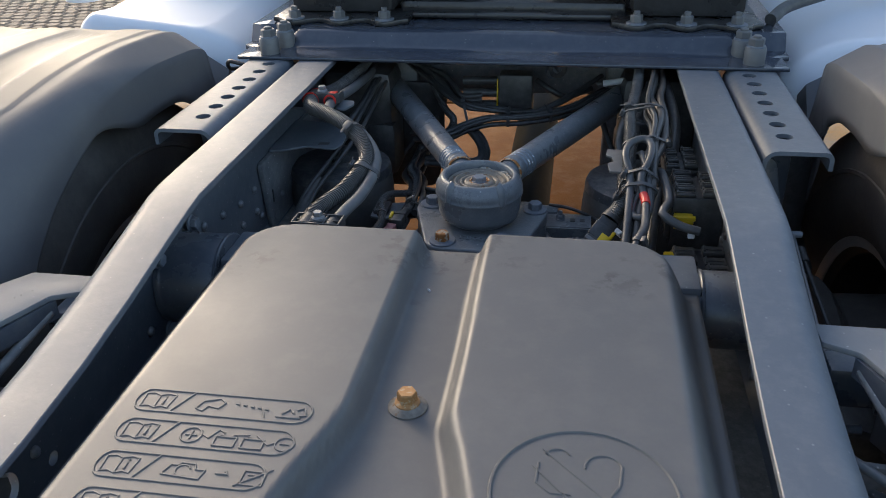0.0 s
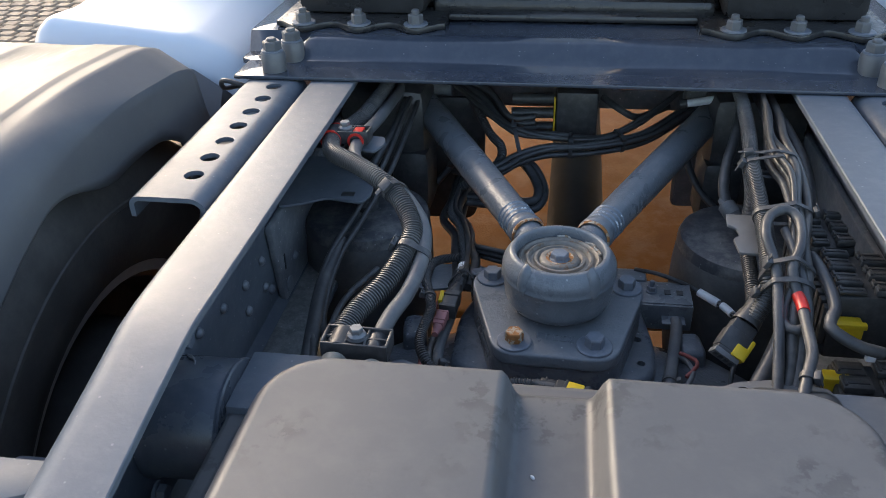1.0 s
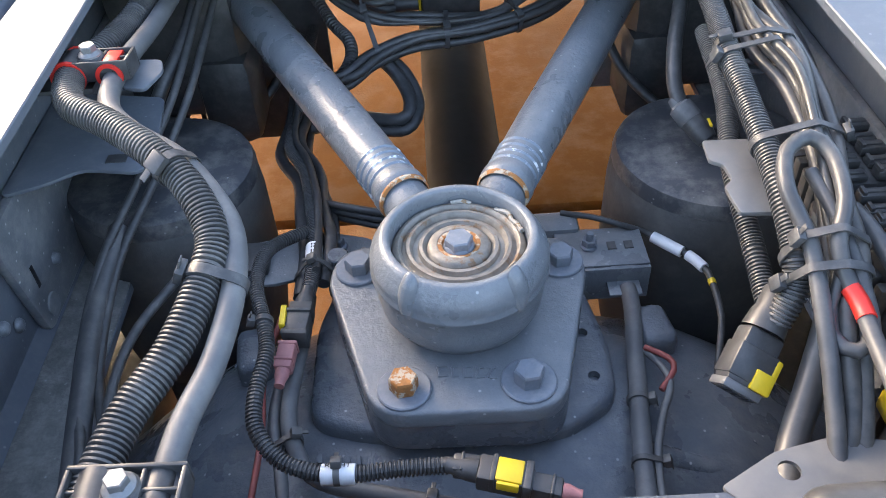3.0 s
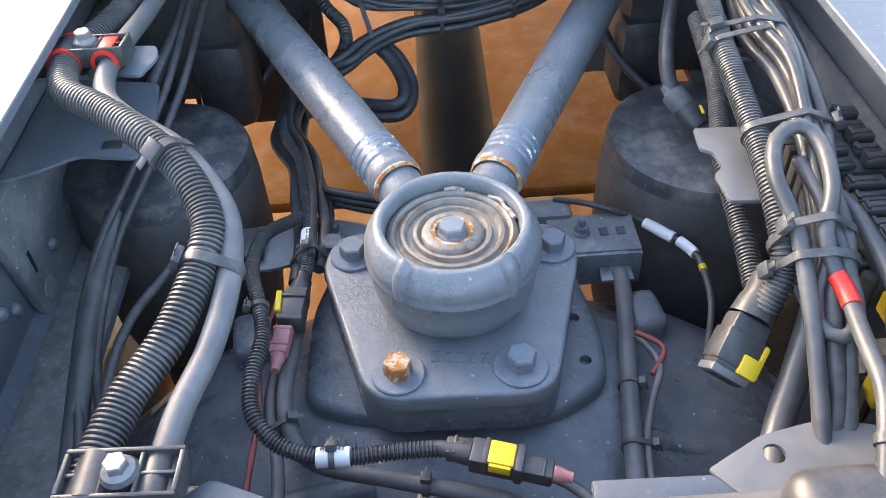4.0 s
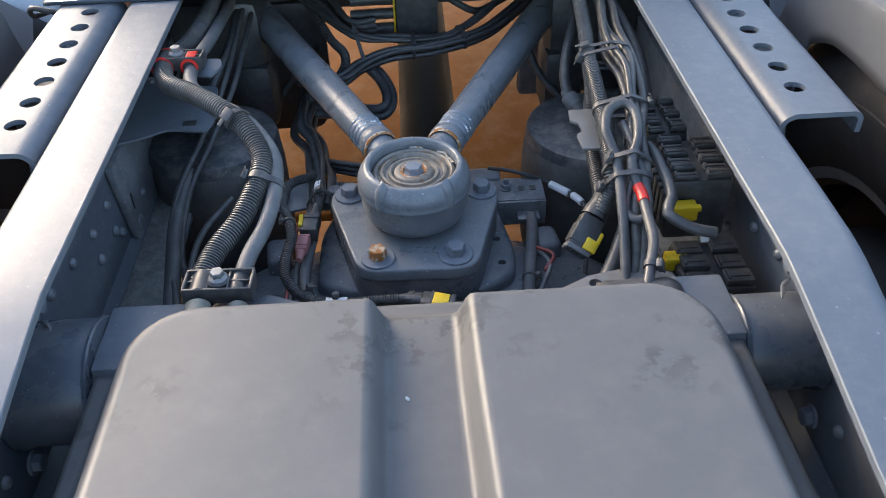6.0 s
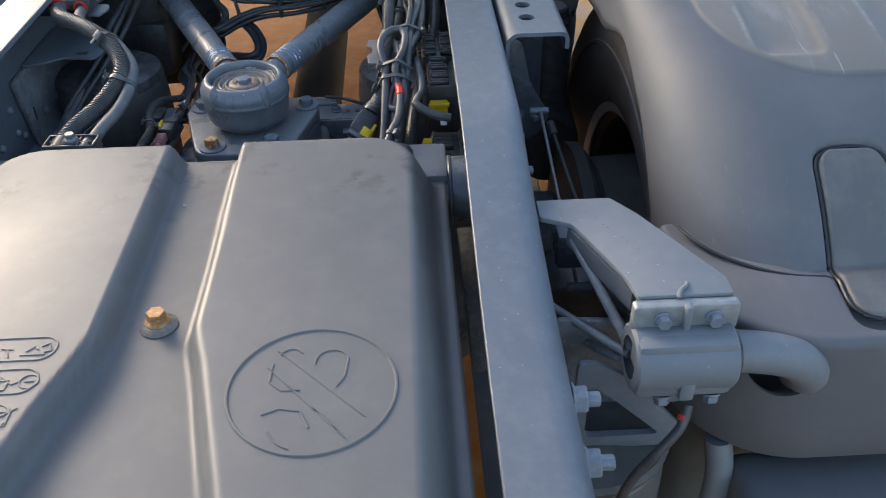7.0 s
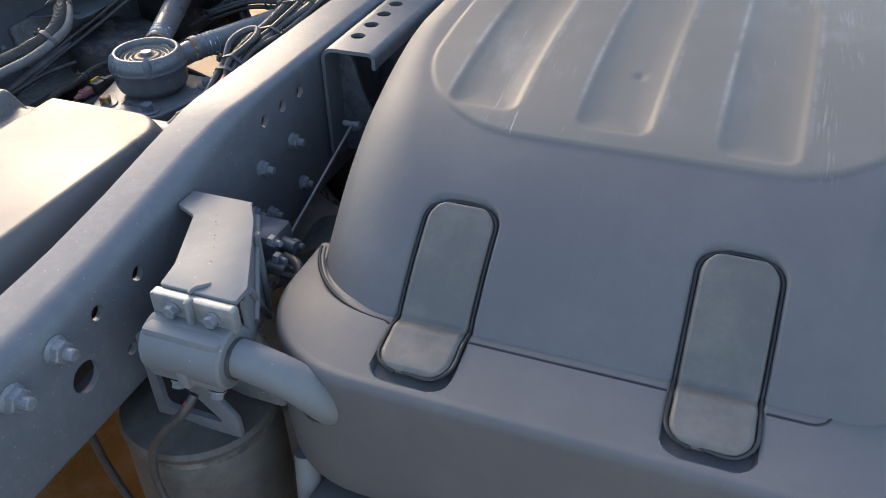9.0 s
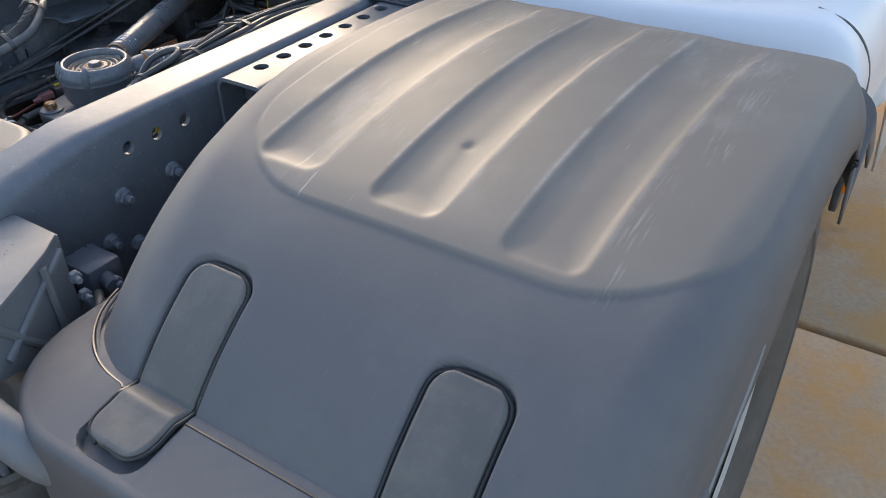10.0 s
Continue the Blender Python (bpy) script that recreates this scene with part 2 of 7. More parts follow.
def ground_material():
    """Concrete with a large field of worn orange paint under the truck; setts further off."""
    m = bpy.data.materials.new("yard_concrete")
    m.use_nodes = True
    t = m.node_tree
    b = t.nodes["Principled BSDF"]
    geo = t.nodes.new("ShaderNodeNewGeometry")

    def tex(scale, detail=6.0, rough=0.6):
        n = t.nodes.new("ShaderNodeTexNoise")
        n.inputs["Scale"].default_value, n.inputs["Detail"].default_value, n.inputs["Roughness"].default_value = scale, detail, rough
        t.links.new(geo.outputs["Position"], n.inputs["Vector"])
        return n.outputs["Fac"]

    def rng(fac, a, bb, lo=0.0, hi=1.0):
        r = t.nodes.new("ShaderNodeMapRange")
        for i, v in enumerate((a, bb, lo, hi)):
            r.inputs[i + 1].default_value = v
        t.links.new(fac, r.inputs[0])
        return r.outputs[0]

    def calc(op, a, bb):
        n = t.nodes.new("ShaderNodeMath")
        n.operation = op
        for i, v in enumerate((a, bb)):
            if isinstance(v, (int, float)):
                n.inputs[i].default_value = v
            else:
                t.links.new(v, n.inputs[i])
        return n.outputs[0]

    def mix(fac, c1, c2):
        x = t.nodes.new("ShaderNodeMix")
        x.data_type = "RGBA"
        t.links.new(fac, x.inputs[0])
        for c, i in ((c1, 6), (c2, 7)):
            if isinstance(c, tuple):
                x.inputs[i].default_value = (*c, 1)
            else:
                t.links.new(c, x.inputs[i])
        return x.outputs[2]

    concrete = mix(rng(tex(3.0), 0.3, 0.7), (0.40, 0.295, 0.200), (0.46, 0.345, 0.240))
    concrete = mix(rng(tex(70.0), 0.4, 0.75, 0, 0.5), concrete, (0.25, 0.20, 0.155))
    concrete = mix(rng(tex(2.6, 7.0, 0.7), 0.46, 0.60, 0, 0.70), concrete, (0.50, 0.265, 0.075))
    paint = mix(rng(tex(4.0), 0.3, 0.7), (0.135, 0.044, 0.0032), (0.180, 0.062, 0.005))
    paint = mix(rng(tex(1.3), 0.5, 0.7, 0, 0.55), paint, (0.14, 0.055, 0.010))
    sep = t.nodes.new("ShaderNodeSeparateXYZ")
    t.links.new(geo.outputs["Position"], sep.inputs[0])
    edge = calc("ADD", calc("ABSOLUTE", sep.outputs[0], 0), calc("MULTIPLY", calc("SUBTRACT", tex(2.2), 0.5), 0.6))
    field = rng(edge, 0.85, 1.05, 1.0, 0.0)
    worn = rng(tex(9.0, 8.0, 0.7), 0.46, 0.62, 1.0, 0.86)
    c = mix(calc("MULTIPLY", field, worn), concrete, paint)
    t.links.new(c, b.inputs["Base Color"])
    b.inputs["Roughness"].default_value = 0.85
    b.inputs["Specular IOR Level"].default_value = 0.25
    bp = t.nodes.new("ShaderNodeBump")
    bp.inputs["Strength"].default_value, bp.inputs["Distance"].default_value = 0.35, 0.004
    t.links.new(tex(120.0), bp.inputs["Height"])
    t.links.new(bp.outputs[0], b.inputs["Normal"])
    return m


CONCRETE = ground_material()
JOINT = material("joint_dirt", (0.085, 0.065, 0.05), 0.9, var=0.3, size=0.05, bump=0.6, bump_size=0.01)
SETTS = material("tan_setts", (0.30, 0.235, 0.17), 0.8, var=0.25, size=0.12, bump=0.4, bump_size=0.01)

# ---- builders ----
HOME = {}


def thing(name, at, label, category, group="", kind=""):
    ob = new(name)
    ob.empty_display_size = 0.05
    ob.location = at
    HOME[ob] = Vector(at)
    return tagged(ob, label, category, group, kind)


def finish(bm, name, mat, sharp=38, solid=0.0):
    bmesh.ops.remove_doubles(bm, verts=bm.verts, dist=1e-6)
    me = bpy.data.meshes.new(name)
    bm.to_mesh(me)
    bm.free()
    me.materials.append(mat)
    me.polygons.foreach_set("use_smooth", [True] * len(me.polygons))
    me.set_sharp_from_angle(angle=radians(sharp))
    return me


def part(name, bm, mat, parent, label="", sharp=38, solid=0.0):
    me = finish(bm, name, mat, sharp)
    home = HOME[parent]
    me.transform(Matrix.Translation(-home))
    ob = new(name, me)
    ob.parent = parent
    HOME[ob] = home
    if solid:
        md = ob.modifiers.new("shell", "SOLIDIFY")
        md.thickness, md.offset = solid, -1
    return tagged(ob, label)


def single(name, bm, mat, label, category, group="", kind="", sharp=38):
    """A thing that is one mesh; its origin at the middle of its base."""
    me = finish(bm, name, mat, sharp)
    lo = [min(v.co[i] for v in me.vertices) for i in range(3)]
    hi = [max(v.co[i] for v in me.vertices) for i in range(3)]
    at = Vector(((lo[0] + hi[0]) / 2, (lo[1] + hi[1]) / 2, lo[2]))
    me.transform(Matrix.Translation(-at))
    ob = new(name, me)
    ob.location = at
    HOME[ob] = at
    return tagged(ob, label, category, group, kind)


def axis_matrix(a, b):
    a, b = Vector(a), Vector(b)
    return Matrix.Translation(a) @ (b - a).to_track_quat("Z", "Y").to_matrix().to_4x4()


def rbox(bm, at, size, r=0.003, rot=None, seg=2):
    """A box with rounded edges; at is its centre."""
    m = Matrix.Translation(at) @ (rot or Matrix()) @ Matrix.Diagonal((*size, 1))
    g = bmesh.ops.create_cube(bm, size=1.0, matrix=m)
    if r:
        es = list({e for v in g["verts"] for e in v.link_edges})
        bmesh.ops.bevel(bm, geom=es, offset=min(r, 0.45 * min(size)), segments=seg, affect="EDGES", profile=0.5)
    return bm


def lathe(bm, profile, m=None, seg=32):
    """Turns (radius, height) pairs about the local z axis."""
    m = m or Matrix()
    rings = []
    for r, z in profile:
        if r < 1e-6:
            rings.append([bm.verts.new(m @ Vector((0, 0, z)))])
        else:
            rings.append([bm.verts.new(m @ Vector((r * math.cos(2 * math.pi * i / seg), r * math.sin(2 * math.pi * i / seg), z))) for i in range(seg)])
    for a, b in zip(rings, rings[1:]):
        for i in range(seg):
            j = (i + 1) % seg
            if len(a) == 1 and len(b) == 1:
                continue
            if len(a) == 1:
                bm.faces.new((a[0], b[j], b[i]))
            elif len(b) == 1:
                bm.faces.new((a[i], a[j], b[0]))
            else:
                bm.faces.new((a[i], a[j], b[j], b[i]))
    return bm


def rod(bm, a, b, r, seg=12, bevel=0.0):
    h = (Vector(b) - Vector(a)).length
    e = bevel or min(r, h) * 0.12
    return lathe(bm, [(0, 0), (r - e, 0), (r, e), (r, h - e), (r - e, h), (0, h)], axis_matrix(a, b), seg)


def spline(pts, step=0.004):
    """Catmull-Rom through the points, at even steps."""
    p = [Vector(q) for q in pts]
    p = [2 * p[0] - p[1]] + p + [2 * p[-1] - p[-2]]
    out = []
    for i in range(1, len(p) - 2):
        n = max(2, int((p[i + 1] - p[i]).length / step))
        for k in range(n):
            t = k / n
            a, b, c, d = p[i - 1], p[i], p[i + 1], p[i + 2]
            out.append(0.5 * (2 * b + (c - a) * t + (2 * a - 5 * b + 4 * c - d) * t * t + (3 * b - a - 3 * c + d) * t ** 3))
    out.append(p[-2])
    return out


def tube(bm, pts, r, seg=10, rib=0.0, depth=0.0, step=0.008, flat=1.0):
    """A round hose along the points; rib: the pitch of its corrugation."""
    line = spline(pts, rib / 5 if rib else step)
    up = Vector((0.13, 0.21, 0.97))
    rings = []
    for i, q in enumerate(line):
        d = (line[min(i + 1, len(line) - 1)] - line[max(i - 1, 0)]).normalized()
        side = d.cross(up).normalized()
        up = side.cross(d).normalized()
        rr = r - ((0.0, 0.0, 0.0, depth, depth)[i % 5] if rib else 0.0)
        rings.append([bm.verts.new(q + rr * (math.cos(2 * math.pi * k / seg) * side + flat * math.sin(2 * math.pi * k / seg) * up)) for k in range(seg)])
    for a, b in zip(rings, rings[1:]):
        for k in range(seg):
            bm.faces.new((a[k], a[(k + 1) % seg], b[(k + 1) % seg], b[k]))
    bm.faces.new(rings[0][::-1])
    bm.faces.new(rings[-1])
    return bm


def prism(bm, outline, lo, hi, m=None, bevel=0.0, seg=2):
    """A flat plate: an outline in the local xy plane, drawn out from z lo to hi."""
    m = m or Matrix()
    a = [bm.verts.new(m @ Vector((x, y, lo))) for x, y in outline]
    b = [bm.verts.new(m @ Vector((x, y, hi))) for x, y in outline]
    n = len(a)
    fs = [bm.faces.new(a[::-1]), bm.faces.new(b)]
    for i in range(n):
        fs.append(bm.faces.new((a[i], a[(i + 1) % n], b[(i + 1) % n], b[i])))
    bmesh.ops.recalc_face_normals(bm, faces=fs)
    if bevel:
        es = [e for f in fs[:2] for e in f.edges]
        bmesh.ops.bevel(bm, geom=es, offset=bevel, segments=seg, affect="EDGES", profile=0.5)
    return bm


def rounded(corners, r, seg=5):
    """A polygon with its corners rounded."""
    out = []
    n = len(corners)
    for i in range(n):
        p, a, b = Vector(corners[i]), Vector(corners[i - 1]), Vector(corners[(i + 1) % n])
        k = min(r, (a - p).length * 0.48, (b - p).length * 0.48)
        s, e = p + (a - p).normalized() * k, p + (b - p).normalized() * k
        for j in range(seg + 1):
            t = j / seg
            q = s * (1 - t) ** 2 + p * 2 * t * (1 - t) + e * t * t
            out.append((q.x, q.y))
    return out


def hexagon(bm, m, across, h):
    """A hexagon head with its corners turned off at the top."""
    r = across / math.sqrt(3)
    rings = [[bm.verts.new(m @ Vector((k * r * math.cos(radians(60 * i + 7)), k * r * math.sin(radians(60 * i + 7)), z))) for i in range(6)] for k, z in ((1.0, 0.0), (1.0, h * 0.86), (0.90, h))]
    for a, b in zip(rings, rings[1:]):
        for i in range(6):
            bm.faces.new((a[i], a[(i + 1) % 6], b[(i + 1) % 6], b[i]))
    bm.faces.new(rings[-1])
    return bm


def bolt(parent, at, toward, across=0.02, head=0.01, washer=0.0, stub=0.0, mat=None, name="bolt", label="", flange=0.0):
    """A hexagon bolt or nut that stands off its seat along toward."""
    at, toward = Vector(at), Vector(toward).normalized()
    m = axis_matrix(at, at + toward)
    bm = bmesh.new()
    z = 0.0
    if washer:
        lathe(bm, [(0, 0), (washer, 0), (washer, 0.0022), (washer - 0.001, 0.003), (0, 0.003)], m, 24)
        part("washer", bm, BOLTP, parent)
        bm = bmesh.new()
        z = 0.003
    if flange:
        lathe(bm, [(0, z), (flange, z), (flange * 0.98, z + 0.0015), (across * 0.52, z + 0.004), (0, z + 0.004)], m, 24)
        z += 0.002
    hexagon(bm, m @ Matrix.Translation((0, 0, z)), across, head)
    if stub:
        lathe(bm, [(across * 0.3, z + head), (across * 0.3, z + head + stub), (across * 0.24, z + head + stub + 0.0015), (0, z + head + stub + 0.0015)], m, 14)
    return part(name, bm, mat or BOLTP, parent, label, sharp=22)


def cut(ob, bm):
    """Cuts the closed shapes of bm, in world places, out of the part ob for good."""
    me = bpy.data.meshes.new("cutter")
    bmesh.ops.recalc_face_normals(bm, faces=bm.faces)
    bm.to_mesh(me)
    bm.free()
    me.transform(Matrix.Translation(-HOME[ob]))
    c = new("cutter", me)
    c.parent = ob.parent
    md = ob.modifiers.new("holes", "BOOLEAN")
    md.operation, md.solver, md.object = "DIFFERENCE", "EXACT", c
    bpy.context.view_layer.update()
    done = bpy.data.meshes.new_from_object(ob.evaluated_get(bpy.context.evaluated_depsgraph_get()))
    ob.modifiers.clear()
    ob.data = done
    bpy.data.objects.remove(c)
    done.polygons.foreach_set("use_smooth", [True] * len(done.polygons))
    done.set_sharp_from_angle(angle=radians(35))


LINES = []


def zip_tie(parent, at, along, reach, head_dir, w=0.0045, mat=None):
    """A nylon tie drawn round all the lines that pass within reach of a point, with its lock."""
    at, n = Vector(at), Vector(along).normalized()
    e1 = n.orthogonal().normalized()
    e2 = n.cross(e1)
    dots = []
    for pts, r in LINES:
        for p, q in zip(pts, pts[1:]):
            dp, dq = (p - at).dot(n), (q - at).dot(n)
            if dp * dq <= 0 and dp != dq:
                c = p.lerp(q, dp / (dp - dq))
                if (c - at).length < reach:
                    u, v = (c - at).dot(e1), (c - at).dot(e2)
                    dots += [(round(u + (r + 0.0004) * math.cos(math.pi * k / 8), 6), round(v + (r + 0.0004) * math.sin(math.pi * k / 8), 6)) for k in range(16)]
    if not dots:
        dots = [(0.008 * math.cos(math.pi * k / 8), 0.008 * math.sin(math.pi * k / 8)) for k in range(16)]
    dots = sorted(set(dots))

    def half(seq):
        out = []
        for p in seq:
            while len(out) > 1 and (out[-1][0] - out[-2][0]) * (p[1] - out[-2][1]) - (out[-1][1] - out[-2][1]) * (p[0] - out[-2][0]) <= 0:
                out.pop()
            out.append(p)
        return out[:-1]

    hull = half(dots) + half(dots[::-1])
    bm = bmesh.new()
    rings = []
    k = len(hull)
    best, where = -9, None
    for i in range(k):
        a, b, c = Vector(hull[i - 1]), Vector(hull[i]), Vector(hull[(i + 1) % k])
        d = (c - a).normalized()
        o = Vector((d.y, -d.x))
        p3 = at + e1 * b.x + e2 * b.y
        o3 = e1 * o.x + e2 * o.y
        rings.append([bm.verts.new(p3 + o3 * t_ + n * z_) for t_, z_ in ((0, -w / 2), (0.0013, -w / 2), (0.0013, w / 2), (0, w / 2))])
        f = o3.dot(Vector(head_dir).normalized())
        if f > best:
            best, where = f, (p3, o3)
    for i in range(k):
        a, b = rings[i], rings[(i + 1) % k]
        for j in range(4):
            bm.faces.new((a[j], a[(j + 1) % 4], b[(j + 1) % 4], b[j]))
    p3, o3 = where
    rot = Matrix((o3.cross(n), n, o3)).transposed().to_4x4()
    rbox(bm, p3 + o3 * 0.0035, (w * 1.8, w * 1.7, 0.006), 0.001, rot)
    rbox(bm, p3 + o3 * 0.005 + o3.cross(n) * w * 1.3, (w * 1.4, w * 0.7, 0.0012), 0.0003, rot)
    bmesh.ops.recalc_face_normals(bm, faces=bm.faces)
    return part("zip_tie", bm, mat or HOSE, parent, "grey nylon tie")


# ---- ground ----
bm = bmesh.new()
v = [bm.verts.new((x, y, -0.035)) for x, y in ((-300, -300), (300, -300), (300, 300), (-300, 300))]
bm.faces.new(v)
ground = single("ground", bm, JOINT, "brown dirt between the concrete slabs of a truck yard", "ground", kind="structure")


def chassis_rail(sgn):
    """Channel rail, open towards the middle, whose top drops behind the axle."""
    side = thing("chassis_rail", (sgn * 0.36, 0, 0.758), "blue-grey painted steel truck chassis rail with bolt holes", "chassis rail", "chassis rails")
    stations = [(-1.02, 0.936, 0.03), (-0.80, 0.938, 0.03), (-0.68, 0.942, 0.03), (-0.58, 0.951, 0.03), (-0.48, 0.966, 0.03), (-0.38, 0.985, 0.028), (-0.32, 0.9955, 0.024),
                (-0.29, 0.9995, 0.02), (-0.26, 1.0, 0.016), (-0.2, 1.0, 0.014), (0.1, 1.0, 0.014), (0.6, 1.0, 0.014), (1.8, 1.0, 0.014)]
    bm = bmesh.new()
    rings = []
    for y, zt, r in stations:
        zb, xo, xi, th = 0.758, 0.39, 0.315, 0.008
        sec = [(xi, zt - th), (xi, zt - 0.001), (xi + 0.001, zt)]
        for k in range(7):
            a = radians(90 - 15 * k)
            sec.append((xo - r + r * math.cos(a), zt - r + r * math.sin(a)))
        for k in range(5):
            a = radians(-22.5 * k)
            sec.append((xo - 0.014 + 0.014 * math.cos(a), zb + 0.014 + 0.014 * math.sin(a)))
        sec += [(xi, zb), (xi, zb + th), (xo - 0.02, zb + th), (xo - th, zb + 0.02)]
        ri = max(0.004, r - th)
        for k in range(5):
            a = radians(22.5 * k)
            sec.append((xo - th - ri + ri * math.cos(a), zt - th - ri + ri * math.sin(a)))
        rings.append([bm.verts.new((sgn * x, y, z)) for x, z in sec])
    n = len(rings[0])
    for a, b in zip(rings, rings[1:]):
        for k in range(n):
            bm.faces.new((a[k], a[(k + 1) % n], b[(k + 1) % n], b[k]))
    bm.faces.new(rings[0])
    bm.faces.new(rings[-1][::-1])
    bmesh.ops.recalc_face_normals(bm, faces=bm.faces)
    body = part("rail", bm, PAINT, side, sharp=30)
    cb = bmesh.new()
    for y, z, r in ((-0.232, 0.955, 0.0095), (-0.182, 0.955, 0.0095), (-0.131, 0.955, 0.0095), (-0.608, 0.902, 0.0095), (-0.536, 0.905, 0.0095),
                    (-0.650, 0.842, 0.02), (-0.577, 0.821, 0.008), (-0.82, 0.88, 0.012)):
        lathe(cb, [(0, 0), (r, 0), (r, 0.06), (0, 0.06)], axis_matrix((sgn * 0.36, y, z), (sgn * 0.42, y, z)), 20)
    cut(body, cb)
    for y, z, s in ((-0.674, 0.904, 0.024), (-0.739, 0.896, 0.024), (-0.261, 0.893, 0.019), (-0.172, 0.892, 0.019), (-0.159, 0.811, 0.018), (-0.257, 0.813, 0.018), (-0.298, 0.838, 0.018)):
        bolt(side, (sgn * 0.3905, y, z), (sgn, 0, 0), s, s * 0.5, stub=s * 0.45, flange=s * 0.68)
    # bolt heads and rivets on the inner face
    for y, z in ((0.186, 0.810), (0.126, 0.811), (0.258, 0.806), (0.028, 0.862), (-0.032, 0.864), (0.028, 0.822), (0.047, 0.806), (-0.100, 0.877), (-0.034, 0.827), (-0.165, 0.890), (-0.354, 0.833), (-0.6, 0.85)):
        bm = bmesh.new()
        lathe(bm, [(0.0068, 0), (0.0068, 0.0012), (0.0052, 0.0042), (0.0025, 0.0056), (0, 0.0058)], axis_matrix((sgn * (0.3815 if y < 0.08 or y > 0.37 else 0.3715), y, z), (sgn * 0.35, y, z)), 12)
        part("rivet", bm, RIVET, side)
    # reinforcement plate on the inside, over the axle
    bm = bmesh.new()
    m = Matrix(((0, 0, -sgn, sgn * 0.3815), (1, 0, 0, 0), (0, 1, 0, 0), (0, 0, 0, 1)))
    prism(bm, rounded([(0.072, 0.7675), (0.46, 0.7675), (0.46, 0.897), (0.052, 0.897)], 0.012), 0.0, 0.010, m, 0.003)
    part("reinforcement_plate", bm, PAINT_IN, side)
    bm = bmesh.new()
    lathe(bm, [(0.0115, 0), (0.011, 0.0016), (0.008, 0.0028), (0, 0.003)], axis_matrix((sgn * 0.3715, 0.092, 0.786), (sgn * 0.35, 0.092, 0.786)), 20)
    part("plug_weld", bm, PAINT_IN, side)
    bm = bmesh.new()
    rbox(bm, (sgn * 0.343, -0.02, 0.7668), (0.054, 0.96, 0.0016), 0.0006)
    part("dirt_layer", bm, GRIT, side, "pale dried road dirt")
    # no opening is cut: a black inlay gives the slot's shade
    bm = bmesh.new()
    rbox(bm, (sgn * 0.3712, 0.086, 0.826), (0.001, 0.005, 0.024), 0.0004)
    part("slot", bm, BLACKCAP, side, "black inlay drawn as a slot's shade")
    return side


for s in (-1, 1):
    chassis_rail(s)


def mounting_bracket(sgn):
    """Folded channel beside the rail top with a row of holes, for the coupling plate."""
    b = thing("mounting_bracket", (sgn * 0.44, 0.2, 0.8), "blue-grey folded steel bracket with a row of holes", "bracket", "coupling brackets")
    sec = [(0.487, 0.974), (0.487, 0.988)]
    for k in range(1, 6):
        a = radians(18 * k)
        sec.append((0.475 + 0.012 * math.cos(a), 0.988 + 0.012 * math.sin(a)))
    for k in range(6):
        a = radians(90 + 18 * k)
        sec.append((0.415 + 0.02 * math.cos(a), 0.98 + 0.02 * math.sin(a)))
    sec += [(0.395, 0.90), (0.395, 0.80)]
    off = []
    th = 0.006
    for i, (x, z) in enumerate(sec):
        p, q = Vector(sec[max(i - 1, 0)]), Vector(sec[min(i + 1, len(sec) - 1)])
        d = (q - p).normalized()
        off.append((x + d.y * th, z - d.x * th))
    # offset to the inner side of the fold
    mid = Vector((0.44, 0.94))
    if (Vector(off[8]) - mid).length > (Vector(sec[8]) - mid).length:
        off = [(2 * x - ox, 2 * z - oz) for (x, z), (ox, oz) in zip(sec, off)]
    loop = sec + off[::-1]
    bm = bmesh.new()
    rings = [[bm.verts.new((sgn * x, y, z)) for x, z in loop] for y in (-0.066, 0.34)]
    n = len(loop)
    for k in range(n):
        bm.faces.new((rings[0][k], rings[0][(k + 1) % n], rings[1][(k + 1) % n], rings[1][k]))
    bm.faces.new(rings[0])
    bm.faces.new(rings[1][::-1])
    bmesh.ops.recalc_face_normals(bm, faces=bm.faces)
    body = part("channel", bm, PAINT, b)
    cb = bmesh.new()
    for i in range(7):
        lathe(cb, [(0, 0.97), (0.0118, 0.97), (0.0118, 1.02), (0, 1.02)], Matrix.Translation((sgn * 0.432, -0.007 + 0.05 * i, 0)), 24)
    cut(body, cb)
    # gussets under the channel
    bm = bmesh.new()
    m = Matrix(((sgn, 0, 0, 0), (0, 0, 1, 0), (0, 1, 0, 0), (0, 0, 0, 1)))
    prism(bm, rounded([(0.396, 0.80), (0.45, 0.80), (0.475, 0.84), (0.44, 0.90), (0.425, 0.97), (0.396, 0.975)], 0.012), -0.02, -0.012, m, 0.0015)
    part("gusset", bm, DARKPAINT, b)
    bm = bmesh.new()
    prism(bm, rounded([(0.396, 0.80), (0.48, 0.80), (0.48, 0.97), (0.396, 0.975)], 0.01), 0.12, 0.128, m, 0.0015)
    part("gusset", bm, DARKPAINT, b)
    bolt(b, (sgn * 0.45, -0.021, 0.845), (0, -1, 0), 0.014, 0.007, stub=0.008)
    bolt(b, (sgn * 0.425, -0.021, 0.85), (0, -1, 0), 0.014, 0.007, stub=0.008)
    return b


for s in (-1, 1):
    mounting_bracket(s)


